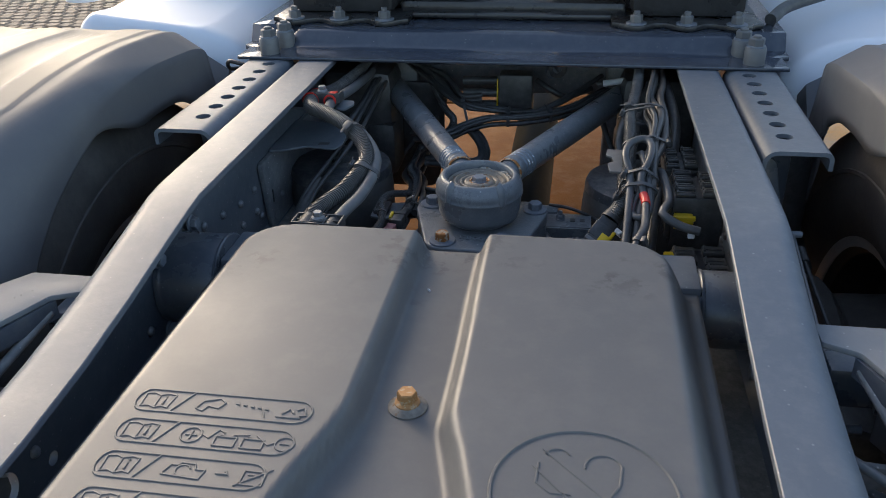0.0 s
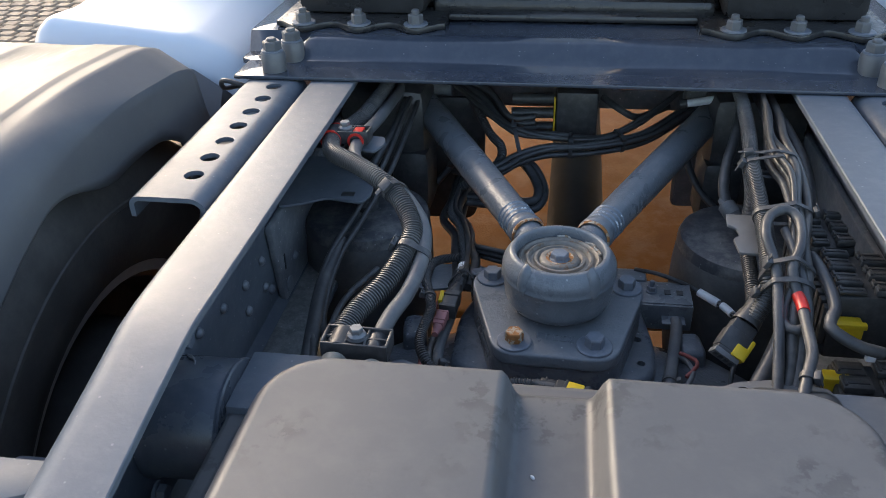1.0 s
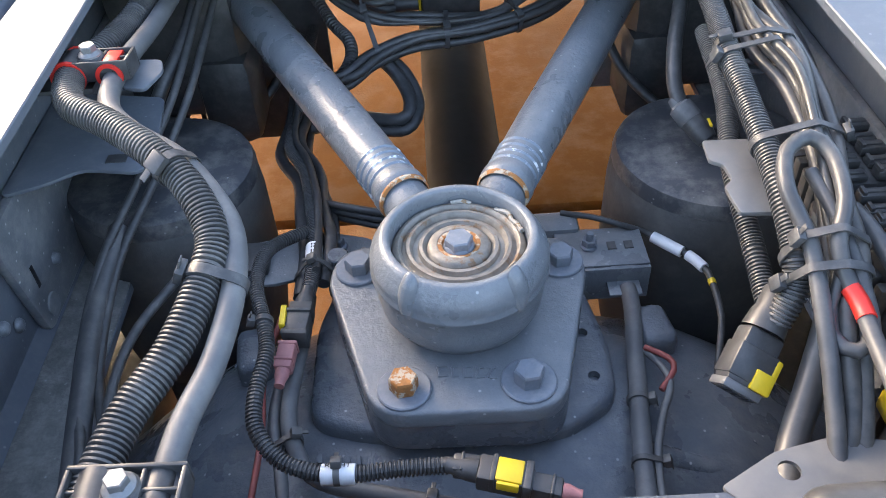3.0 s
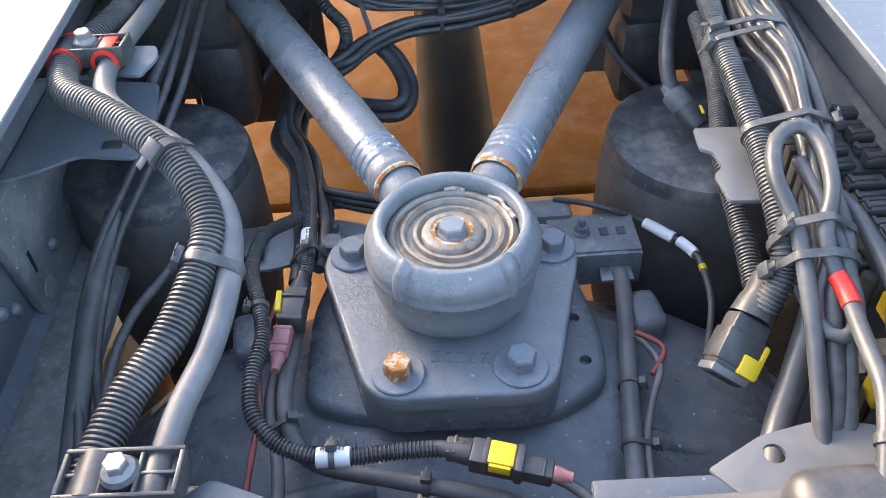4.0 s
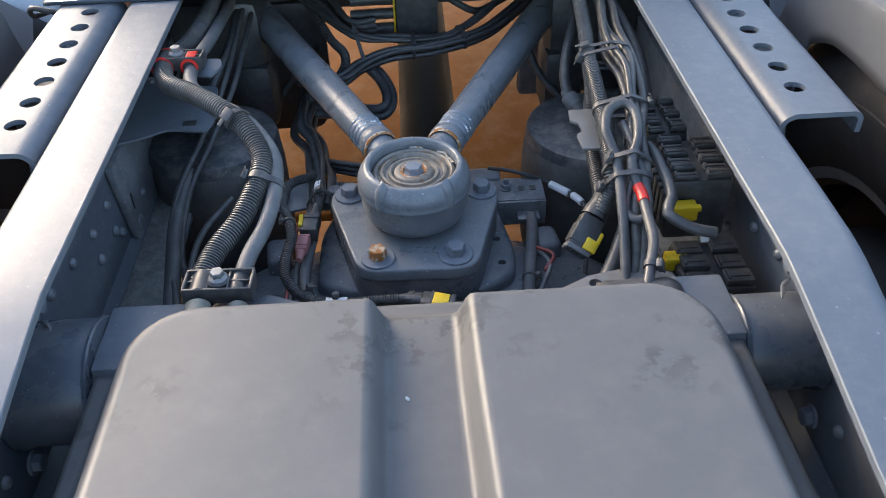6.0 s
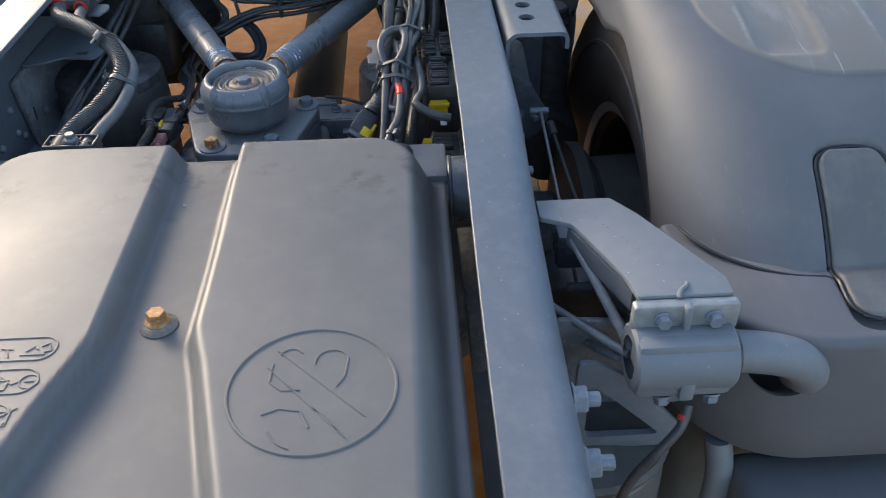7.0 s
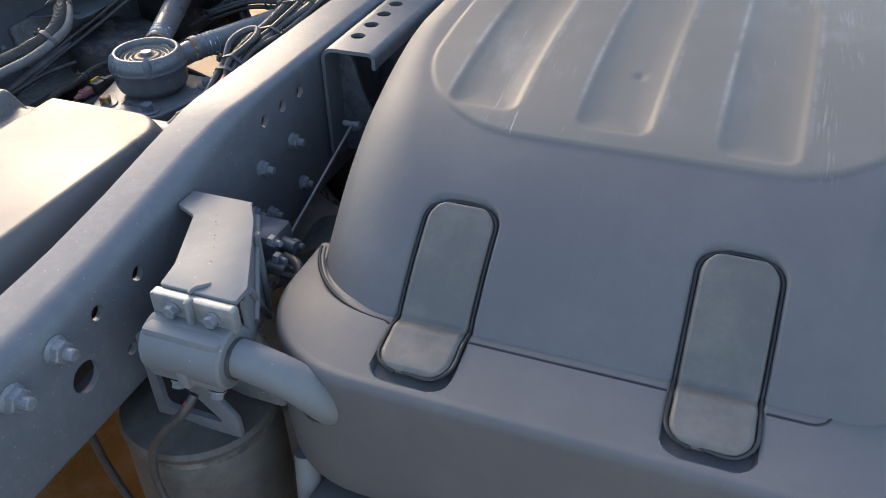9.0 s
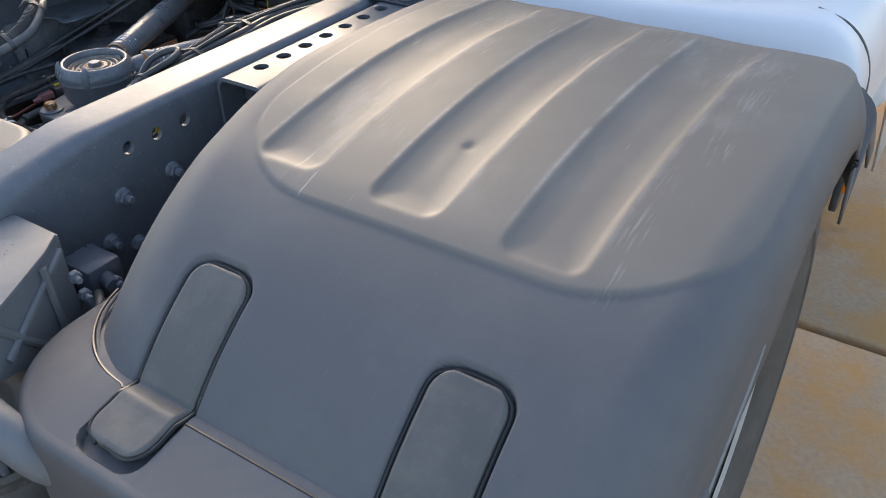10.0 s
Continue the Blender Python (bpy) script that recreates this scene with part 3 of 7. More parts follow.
# ---- coupling plate and fifth wheel ----
def coupling_plate():
    p = thing("coupling_plate", (0, 0.7, 1.0), "blue-grey pressed steel coupling mounting plate bolted across rails", "mounting plate")
    prof = [(0.318, 1.002), (0.32, 1.006), (0.36, 1.0065), (0.388, 1.007), (0.394, 1.009), (0.402, 1.015), (0.420, 1.031), (0.427, 1.0345), (0.436, 1.036), (0.455, 1.036), (0.50, 1.036), (1.3, 1.036)]
    bm = bmesh.new()
    xs = [-0.503, -0.47, -0.43, -0.415, -0.40, -0.385, -0.2, 0, 0.2, 0.385, 0.40, 0.415, 0.43, 0.47, 0.503]
    rows = []
    for y, z in prof:
        row = []
        for x in xs:
            w = min(1.0, max(0.0, (0.432 - abs(x)) / 0.03)) if y < 0.44 else 1.0
            w = w * w * (3 - 2 * w)
            base = 1.006
            row.append(bm.verts.new((x * (1 + 0.03 * (y > 0.4)), y, base + (z - base) * w if z > base else z)))
        rows.append(row)
    for a, b in zip(rows, rows[1:]):
        for k in range(len(xs) - 1):
            bm.faces.new((a[k], a[k + 1], b[k + 1], b[k]))
    bmesh.ops.recalc_face_normals(bm, faces=bm.faces)
    if sum(f.normal.z for f in bm.faces) < 0:
        bmesh.ops.reverse_faces(bm, faces=bm.faces)
    part("plate", bm, PLATEPAINT, p, sharp=50, solid=0.008)
    for sx in (-1, 1):
        for dx, dy in ((0.0, 0.0), (-0.014, 0.052)):
            bm = bmesh.new()
            x, y = sx * (0.447 + dx), 0.348 + dy
            lathe(bm, [(0, 1.006), (0.0185, 1.006), (0.0185, 1.034), (0.017, 1.036), (0, 1.036)], Matrix.Translation((x, y, 0)), 20)
            part("spacer", bm, GREYSHEET, p)
            bolt(p, (x, y, 1.036), (0, 0, 1), 0.025, 0.013, washer=0.0165, stub=0.003, mat=GREYSHEET)
    return p


coupling_plate()


def fifth_wheel():
    f = thing("fifth_wheel", (0, 0.85, 1.03), "black greasy cast steel fifth wheel coupling with flanged feet", "fifth wheel")
    for sx in (-1, 1):
        bm = bmesh.new()
        pts = []
        for i in range(41):
            x = 0.20 + 0.28 * i / 40
            pts.append((sx * x, 0.458 - 0.016 * math.cos((x - 0.245) / 0.0935 * 2 * math.pi)))
        pts += [(sx * 0.48, 0.56), (sx * 0.48, 1.2), (sx * 0.20, 1.2)]
        prism(bm, pts if sx > 0 else pts[::-1], 1.0365, 1.047, None, 0.003)
        part("foot_flange", bm, FIFTH, f)
        for x in (0.245, 0.338, 0.430):
            bolt(f, (sx * x, 0.462, 1.047), (0, 0, 1), 0.021, 0.014, washer=0.0195, stub=0.006, mat=GREYSHEET)
            bolt(f, (sx * x, 0.62, 1.047), (0, 0, 1), 0.024, 0.016, washer=0.018, stub=0.006, mat=GREYSHEET)
        bm = bmesh.new()
        rbox(bm, (sx * 0.345, 0.80, 1.10), (0.22, 0.58, 0.11), 0.02)
        part("pedestal", bm, FIFTH, f)
    bm = bmesh.new()
    rbox(bm, (0, 0.62, 1.055), (0.46, 0.16, 0.03), 0.012)
    rbox(bm, (0, 0.54, 1.045), (0.40, 0.05, 0.012), 0.005)
    part("cross_web", bm, FIFTH, f)
    bm = bmesh.new()
    out = [(-0.10, 0.50), (-0.32, 0.44), (-0.46, 0.60), (-0.48, 0.9), (-0.40, 1.2), (-0.2, 1.35), (0.2, 1.35), (0.40, 1.2), (0.48, 0.9), (0.46, 0.60), (0.32, 0.44), (0.10, 0.50), (0.06, 0.8), (-0.06, 0.8)]
    prism(bm, rounded(out, 0.06), 1.155, 1.20, pose(0, 0, 0.0), 0.008)
    part("top_plate", bm, FIFTH, f)
    return f


fifth_wheel()


# ---- the cab's rear wall closes the place ahead ----
# out of view; added to block the front sky and darken forward reflections
cab = thing("truck_cab", (0, 3.3, 0.95), "plain white painted truck cab ahead of the coupling", "cab")
bm = bmesh.new()
rbox(bm, (0, 3.35, 2.40), (2.44, 1.9, 2.9), 0.10, None, 5)
part("rear_wall", bm, BODY, cab)
bm = bmesh.new()
rbox(bm, (0, 2.385, 1.30), (2.30, 0.04, 0.30), 0.015)
part("lower_panel", bm, BLACK, cab, "black lower panel")


# ---- battery box with its moulded lid ----
def smooth(a, b, x):
    t = min(1.0, max(0.0, (x - a) / (b - a)))
    return t * t * (3 - 2 * t)


def lid_height(x, y):
    """The lid's height: two raised pads, a sunk channel between them, a low rim round all."""
    back = max(0.0, -0.60 - y)
    left_top = -0.046 - 0.22 * back * smooth(-0.58, -0.70, y)
    left_foot = -0.0305 - 0.24 * back * smooth(-0.56, -0.66, y)
    right_top = 0.047 + 0.004 * smooth(-0.30, -0.58, y) + 0.25 * back * smooth(-0.58, -0.66, y)
    right_foot = 0.030 + 0.004 * smooth(-0.30, -0.54, y) + 0.24 * back * smooth(-0.56, -0.64, y)
    pad = max(smooth(left_foot, left_top, x) if x < 0 else 0.0, smooth(right_foot, right_top, x) if x > 0 else 0.0)
    # distance from the pads' outline, with round front corners
    r = 0.085
    dx, dy = abs(x - 0.002) - (0.280 - r), (y + 0.241) + r
    d = math.hypot(max(dx, 0), max(dy, 0)) - r + min(max(dx, dy), 0)
    edge = smooth(0.0, -0.032, d) ** 0.72
    return 0.905 + (0.0225 + 0.0295 * pad) * edge


def battery_lid():
    box = thing("battery_box", (0, -0.62, 0.70), "battery box under a dark grey moulded lid with embossed pictograms", "battery box")
    xs = sorted(set([round(-0.295 + 0.59 * i / 147, 5) for i in range(148)]))
    ys = [round(-0.2265 - 0.0055 * i, 5) for i in range(64)] + [round(-0.5785 - 0.0085 * i, 5) for i in range(52)]
    bm = bmesh.new()
    rows = [[bm.verts.new((x, y, lid_height(x, y))) for x in xs] for y in ys]
    for a, b in zip(rows, rows[1:]):
        for k in range(len(xs) - 1):
            bm.faces.new((a[k], b[k], b[k + 1], a[k + 1]))
    bmesh.ops.recalc_face_normals(bm, faces=bm.faces)
    if sum(f.normal.z for f in bm.faces) < 0:
        bmesh.ops.reverse_faces(bm, faces=bm.faces)
    lid = part("lid", bm, PLASTIC, box, "dark grey moulded plastic lid", sharp=80, solid=0.004)
    # drain moulding and bolt with its washer in the channel
    bm = bmesh.new()
    zb = lid_height(0.0, -0.574)
    lathe(bm, [(0.0185, -0.001), (0.0185, 0.0015), (0.016, 0.003), (0.0135, 0.0045), (0.012, 0.0055), (0, 0.0055)], Matrix.Translation((0.002, -0.574, zb)), 28)
    part("washer", bm, RINGS, lid, "rust-stained steel washer")
    bolt(lid, (0.002, -0.574, zb + 0.005), (0, 0, 1), 0.0165, 0.0115, flange=0.012, mat=RUST_GOLD, label="rusty orange hexagon bolt")

    def ridge(pts, r=0.0011, closed=False):
        bm = bmesh.new()
        q = [Vector((x, y, lid_height(x, y) + 0.0001)) for x, y in pts]
        if closed:
            q.append(q[0].copy())
        tube_line(bm, q, r)
        return part("embossed_line", bm, PLASTIC, lid)

    def tube_line(bm, line, r, seg=6):
        rings = []
        for i, q in enumerate(line):
            d = (line[min(i + 1, len(line) - 1)] - line[max(i - 1, 0)]).normalized()
            s = d.cross(Vector((0, 0, 1))).normalized()
            rings.append([bm.verts.new(q + r * (math.cos(2 * math.pi * k / seg) * s + math.sin(2 * math.pi * k / seg) * Vector((0, 0, 1)))) for k in range(seg)])
        for a, b in zip(rings, rings[1:]):
            for k in range(seg):
                bm.faces.new((a[k], a[(k + 1) % seg], b[(k + 1) % seg], b[k]))

    def path(*pts):
        out = []
        for a, b in zip(pts, pts[1:]):
            n = max(2, int(math.hypot(b[0] - a[0], b[1] - a[1]) / 0.004))
            out += [(a[0] + (b[0] - a[0]) * i / n, a[1] + (b[1] - a[1]) * i / n) for i in range(n)]
        return out + [pts[-1]]

    def arc(cx, cy, r, a0, a1, n=24, ry=None):
        return [(cx + r * math.cos(radians(a0 + (a1 - a0) * i / n)), cy + (ry or r) * math.sin(radians(a0 + (a1 - a0) * i / n))) for i in range(n + 1)]

    # no-step mark: ring, two soles, bar
    cx, cy, r = 0.163, -0.694, 0.0715
    ridge(arc(cx, cy, r, 0, 360, 64), 0.0017)
    ridge(path((cx - 0.033, cy + 0.046), (cx + 0.046, cy - 0.035)), 0.0011)
    ridge(path((cx - 0.040, cy + 0.026), (cx + 0.030, cy - 0.056)), 0.0011)
    ridge(arc(cx + 0.015, cy + 0.030, 0.0145, 10, 190, 20), 0.0011)
    ridge(path((cx + 0.0293, cy + 0.0325), (cx + 0.027, cy + 0.012), (cx + 0.020, cy + 0.000)), 0.0011)
    ridge(arc(cx - 0.021, cy + 0.038, 0.010, 20, 165, 16), 0.0011)
    ridge(path((cx - 0.036, cy + 0.030), (cx - 0.037, cy + 0.008), (cx - 0.026, cy - 0.002), (cx - 0.010, cy - 0.002)), 0.0011)
    ridge(path((cx - 0.040, cy - 0.028), (cx - 0.026, cy - 0.022), (cx - 0.008, cy - 0.026)), 0.0011)
    ridge(path((cx - 0.008, cy - 0.026), (cx, cy - 0.044)), 0.0011)
    ridge(path((cx + 0.002, cy - 0.024), (cx + 0.014, cy - 0.034), (cx + 0.024, cy - 0.050)), 0.0011)
    ridge(arc(cx - 0.004, cy - 0.036, 0.030, 200, 250, 12), 0.0011)

    # three rows of pictograms in rounded frames, a fourth begun
    for i, (y, x0, x1) in enumerate(((-0.630, -0.232, -0.070), (-0.670, -0.229, -0.074), (-0.711, -0.226, -0.084), (-0.752, -0.223, -0.092))):
        h = 0.0145
        outline = arc(x1 - h, y, h, 90, -90, 10) + path((x1 - h, y - h), (x0 + h * 0.7, y - h)) + arc(x0 + h * 0.7, y, h * 0.7, -90, -270, 8, ry=h) + path((x0 + h * 0.7, y + h), (x1 - h, y + h))
        ridge(outline, 0.0011)
        ridge(path((x0 + 0.036, y - h), (x0 + 0.050, y + h)), 0.0010)
        # open manual with its i
        bx = x0 + 0.020
        ridge(path((bx - 0.014, y + 0.008), (bx - 0.007, y + 0.0095), (bx, y + 0.007), (bx + 0.007, y + 0.0095), (bx + 0.014, y + 0.008), (bx + 0.012, y - 0.009), (bx + 0.006, y - 0.0075), (bx, y - 0.010), (bx - 0.006, y - 0.0075), (bx - 0.013, y - 0.009), (bx - 0.014, y + 0.008)), 0.0009)
        ridge(path((bx, y + 0.007), (bx, y - 0.010)), 0.0008)
        ridge(path((bx + 0.006, y + 0.002), (bx + 0.006, y - 0.005)), 0.0011)
        ridge(path((bx + 0.006, y + 0.005), (bx + 0.0062, y + 0.006)), 0.0011)
        gx = x0 + 0.058
        if i == 0:
            ridge(path((gx, y - 0.006), (gx + 0.004, y + 0.004), (gx + 0.018, y + 0.009), (gx + 0.024, y + 0.004), (gx + 0.020, y - 0.004), (gx + 0.010, y - 0.002), (gx + 0.007, y - 0.009), (gx, y - 0.006)), 0.0010)
            for k in range(5):
                ridge(path((gx + 0.034 + 0.007 * k, y + 0.004 - 0.001 * k), (gx + 0.037 + 0.007 * k, y + 0.0035 - 0.001 * k)), 0.0011)
            ridge(path((gx + 0.060, y - 0.001), (gx + 0.064, y - 0.010)), 0.0009)
            ridge(path((gx + 0.074, y - 0.008), (gx + 0.096, y - 0.008)), 0.0010)
            ridge(path((gx + 0.078, y - 0.004), (gx + 0.084, y + 0.003), (gx + 0.088, y - 0.002)), 0.0010)
            ridge(path((gx + 0.090, y + 0.002), (gx + 0.096, y + 0.006), (gx + 0.100, y - 0.004), (gx + 0.094, y - 0.005)), 0.0010)
        elif i == 1:
            ridge(arc(gx + 0.008, y, 0.009, 0, 360), 0.0010)
            ridge(path((gx + 0.003, y), (gx + 0.013, y)), 0.0010)
            ridge(path((gx + 0.008, y - 0.005), (gx + 0.008, y + 0.005)), 0.0010)
            ridge(path((gx + 0.017, y + 0.002), (gx + 0.024, y - 0.002), (gx + 0.030, y + 0.009), (gx + 0.036, y + 0.006)), 0.0009)
            for k in (0.030, 0.054):
                ridge(path((gx + k, y - 0.010), (gx + k, y + 0.001), (gx + k + 0.018, y + 0.001), (gx + k + 0.018, y - 0.010), (gx + k, y - 0.010)), 0.0010)
                ridge(path((gx + k + 0.003, y + 0.003), (gx + k + 0.006, y + 0.003)), 0.0011)
            ridge(path((gx + 0.044, y + 0.004), (gx + 0.058, y + 0.006)), 0.0009)
            ridge(arc(gx + 0.090, y - 0.001, 0.008, 0, 360), 0.0010)
            ridge(path((gx + 0.086, y - 0.001), (gx + 0.094, y - 0.001)), 0.0010)
            ridge(path((gx + 0.064, y + 0.006), (gx + 0.076, y - 0.004), (gx + 0.082, y)), 0.0009)
        elif i == 2:
            ridge(path((gx, y - 0.006), (gx + 0.004, y + 0.005), (gx + 0.010, y + 0.005), (gx + 0.012, y + 0.008), (gx + 0.024, y + 0.008), (gx + 0.026, y + 0.002), (gx + 0.034, y + 0.002), (gx + 0.032, y - 0.008), (gx, y - 0.006)), 0.0010)
            ridge(arc(gx + 0.016, y, 0.006, 20, 300), 0.0009)
            ridge(path((gx + 0.044, y), (gx + 0.054, y), (gx + 0.051, y + 0.003)), 0.0012)
            ridge(path((gx + 0.066, y - 0.009), (gx + 0.066, y + 0.006), (gx + 0.084, y + 0.006), (gx + 0.084, y - 0.009), (gx + 0.066, y - 0.009)), 0.0010)
            ridge(path((gx + 0.062, y - 0.011), (gx + 0.088, y + 0.010)), 0.0010)
            ridge(path((gx + 0.070, y + 0.002), (gx + 0.080, y + 0.002)), 0.0009)
    return box


def battery_box():
    b = battery_lid()
    bm = bmesh.new()
    rbox(bm, (0, -0.61, 0.80), (0.54, 0.66, 0.20), 0.02)
    part("box", bm, BLACK, b)
    bm = bmesh.new()
    rbox(bm, (0.113, -0.213, 0.885), (0.088, 0.018, 0.008), 0.002, pose(0, 0, 0, 0, 0, -1))
    rbox(bm, (-0.12, -0.235, 0.885), (0.20, 0.012, 0.010), 0.002)
    part("front_bar", bm, DARKPAINT, b)
    bm = bmesh.new()
    prism(bm, rounded([(0.138, -0.202), (0.176, -0.181), (0.218, -0.172), (0.262, -0.182), (0.274, -0.23), (0.274, -0.25), (0.165, -0.25), (0.153, -0.220)], 0.004), 0.887, 0.890, None, 0.001)
    plate = part("lug_plate", bm, GREYSHEET, b, "light grey steel lug with a hole")
    cb = bmesh.new()
    lathe(cb, [(0, 0.88), (0.0068, 0.88), (0.0068, 0.92), (0, 0.92)], Matrix.Translation((0.1805, -0.1945, 0)), 20)
    cut(plate, cb)
    return b


battery_box()


# ---- moulded cover beside the lug ----
bm = bmesh.new()
rbox(bm, (0.212, -0.243, 0.900), (0.090, 0.050, 0.050), 0.018, None, 5)
single("end_cover", bm, BLACK, "dark grey rounded plastic end cover at the battery box", "cover")

bm = bmesh.new()
bmesh.ops.create_icosphere(bm, subdivisions=2, radius=0.0018, matrix=Matrix.Translation((-0.014, -0.366, lid_height(-0.014, -0.366) + 0.0016)))
for v in bm.verts:
    v.co += Vector((math.sin(900 * v.co.y), math.sin(1100 * v.co.x), 0)) * 0.0005
single("pebble", bm, WHITE_T, "small white pebble lying in the lid's channel", "pebble")

# ---- cross tube under the lid's front ----
bm = bmesh.new()
rod(bm, (-0.381, -0.268, 0.868), (0.381, -0.268, 0.868), 0.044, 28, 0.002)
cross = thing("cross_member", (0, -0.268, 0.82), "blue-grey painted round steel cross tube between the rails", "cross member")
part("tube", bm, DARKPAINT, cross)
for s in (-1, 1):
    bm = bmesh.new()
    m = axis_matrix((s * 0.3805, -0.268, 0.868), (s * 0.36, -0.268, 0.868)) @ Matrix.Diagonal((0.80, 0.80, 1, 1) if s > 0 else (1, 1, 1, 1))
    lathe(bm, [(0.062, 0), (0.062, 0.004), (0.0605, 0.007), (0.0595, 0.010), (0.0595, 0.074), (0.0575, 0.078), (0.0, 0.078)], m, 36)
    part("stub", bm, DARKPAINT, cross)
    bm = bmesh.new()
    lathe(bm, [(0.0585, 0.0765), (0.0612, 0.0775), (0.0614, 0.0800), (0.0595, 0.0815), (0.0, 0.0815)], m, 36)
    part("end_flange", bm, DARKPAINT, cross)
    for k in range(3):
        bm = bmesh.new()
        a = radians(112 + 7 * k)
        q = Vector((s * (0.352 + 0.004 * k), -0.268 - 0.0598 * math.cos(a), 0.868 + 0.0598 * math.sin(a)))
        tube(bm, [q, q + Vector((s * -0.010, -0.008, 0.0035)), q + Vector((s * -0.013, -0.020, 0.0005))], 0.0011, 6)
        part("weld_run", bm, RIVET, cross, "pale scraped weld")
    bm = bmesh.new()
    rbox(bm, (s * 0.262, -0.256, 0.888), (0.074, 0.084, 0.050), 0.004)
    part("lug", bm, PAINT, cross)
    for k in range(4):
        a = radians(45 + 90 * k)
        bolt(cross, (s * 0.3735, -0.268 + 0.074 * math.cos(a), 0.868 + 0.074 * math.sin(a)), (-s, 0, 0), 0.016, 0.008, washer=0.012)


# ---- axle, hub and V stay ----
def axle():
    a = thing("drive_axle", (0, -0.02, 0.45), "dark grey cast drive axle housing with bolted mounting pad", "axle")
    bm = bmesh.new()
    prof = [(0.0, -0.62), (0.078, -0.62), (0.080, -0.46), (0.105, -0.37), (0.150, -0.305), (0.188, -0.255), (0.214, -0.205), (0.230, -0.13), (0.235, -0.05),
            (0.235, 0.05), (0.230, 0.13), (0.216, 0.205), (0.190, 0.260), (0.150, 0.312), (0.105, 0.375), (0.080, 0.46), (0.078, 0.62), (0.0, 0.62)]
    lathe(bm, prof, axis_matrix((0, -0.05, 0.54), (0.01, -0.05, 0.54)), 48)
    part("differential_housing", bm, CAST, a, sharp=70)
    bm = bmesh.new()
    prism(bm, rounded([(-0.126, -0.058), (-0.075, -0.076), (0.072, -0.084), (0.120, -0.054), (0.124, 0.000), (0.110, 0.09), (-0.108, 0.10), (-0.126, 0.04)], 0.018), 0.705, 0.787, None, 0.008, 3)
    pad = part("pad", bm, CAST, a, sharp=60)
    cb = bmesh.new()
    for x, y in ((0.104, -0.033), (0.102, 0.014)):
        lathe(cb, [(0, 0.78), (0.005, 0.78), (0.005, 0.83), (0, 0.83)], Matrix.Translation((x, y, 0)), 14)
    cut(pad, cb)
    bm = bmesh.new()
    rbox(bm, (-0.03, -0.15, 0.752), (0.02, 0.05, 0.03), 0.006)
    part("casting_lug", bm, CAST, a)
    bm = bmesh.new()
    rbox(bm, (0.11, -0.09, 0.745), (0.03, 0.06, 0.03), 0.008)
    part("casting_lug", bm, CAST, a)
    for x, y, w in ((-0.118, -0.085, 0.006), (-0.106, -0.087, 0.005), (-0.096, -0.088, 0.005), (-0.087, -0.089, 0.004)):
        bm = bmesh.new()
        rbox(bm, (x, y, 0.7715), (w, 0.007, 0.002), 0.0005, pose(0, 0, 0, 12, 0, 0))
        part("cast_mark", bm, CAST, a)
    # side carrier for cables on the right
    bm = bmesh.new()
    rbox(bm, (0.136, 0.112, 0.793), (0.082, 0.052, 0.004), 0.001)
    part("carrier_top", bm, ARMPAINT, a)
    bm = bmesh.new()
    rbox(bm, (0.136, 0.0835, 0.775), (0.082, 0.004, 0.038), 0.001)
    part("carrier_flange", bm, ARMPAINT, a)
    bm = bmesh.new()
    rbox(bm, (0.096, 0.148, 0.78), (0.05, 0.03, 0.04), 0.006)
    part("carrier_foot", bm, ARMPAINT, a)
    for x0, x1, y0, y1 in ((-0.200, -0.168, 0.010, 0.062), (0.152, 0.188, 0.012, 0.060)):
        bm = bmesh.new()
        rbox(bm, ((x0 + x1) / 2, (y0 + y1) / 2, 0.735), (x1 - x0, y1 - y0, 0.075), 0.010, pose(0, 0, 0, 0, 0, 8), 3)
        part("casting_ear", bm, CAST, a)
    for pts, r in (([(0.05, -0.165, 0.742), (0.13, -0.168, 0.738), (0.20, -0.160, 0.722), (0.27, -0.130, 0.690)], 0.013), ([(0.13, -0.090, 0.760), (0.20, -0.100, 0.738), (0.28, -0.085, 0.690)], 0.011),
                   ([(-0.07, -0.120, 0.758), (-0.15, -0.125, 0.745), (-0.22, -0.115, 0.722), (-0.30, -0.090, 0.670)], 0.012)):
        bm = bmesh.new()
        tube(bm, pts, r, 12)
        part("casting_rib", bm, CAST, a, sharp=80)
    # cable carrier on the other side, with its clip
    bm = bmesh.new()
    prism(bm, rounded([(-0.204, 0.098), (-0.170, 0.094), (-0.075, 0.118), (-0.078, 0.150), (-0.130, 0.166), (-0.204, 0.152)], 0.008), 0.786, 0.790, None, 0.001)
    part("carrier_plate", bm, ARMPAINT, a)
    bm = bmesh.new()
    rbox(bm, (-0.187, 0.125, 0.795), (0.026, 0.040, 0.008), 0.002)
    part("clip", bm, BLACK, a)
    bolt(a, (-0.112, 0.140, 0.790), (0, 0, 1), 0.013, 0.008, washer=0.010, stub=0.006)
    bolt(a, (0.125, 0.113, 0.795), (0, 0, 1), 0.012, 0.006, washer=0.008, stub=0.006)
    # black inlays in place of cut slots, their shade given by colour
    for x in (0.146, 0.162):
        bm = bmesh.new()
        rbox(bm, (x, 0.112, 0.7955), (0.008, 0.010, 0.001), 0.0)
        part("slot", bm, BLACK, a, "black inlay drawn as a slot's shade")
    bm = bmesh.new()
    rbox(bm, (0.152, 0.075, 0.777), (0.030, 0.022, 0.003), 0.001)
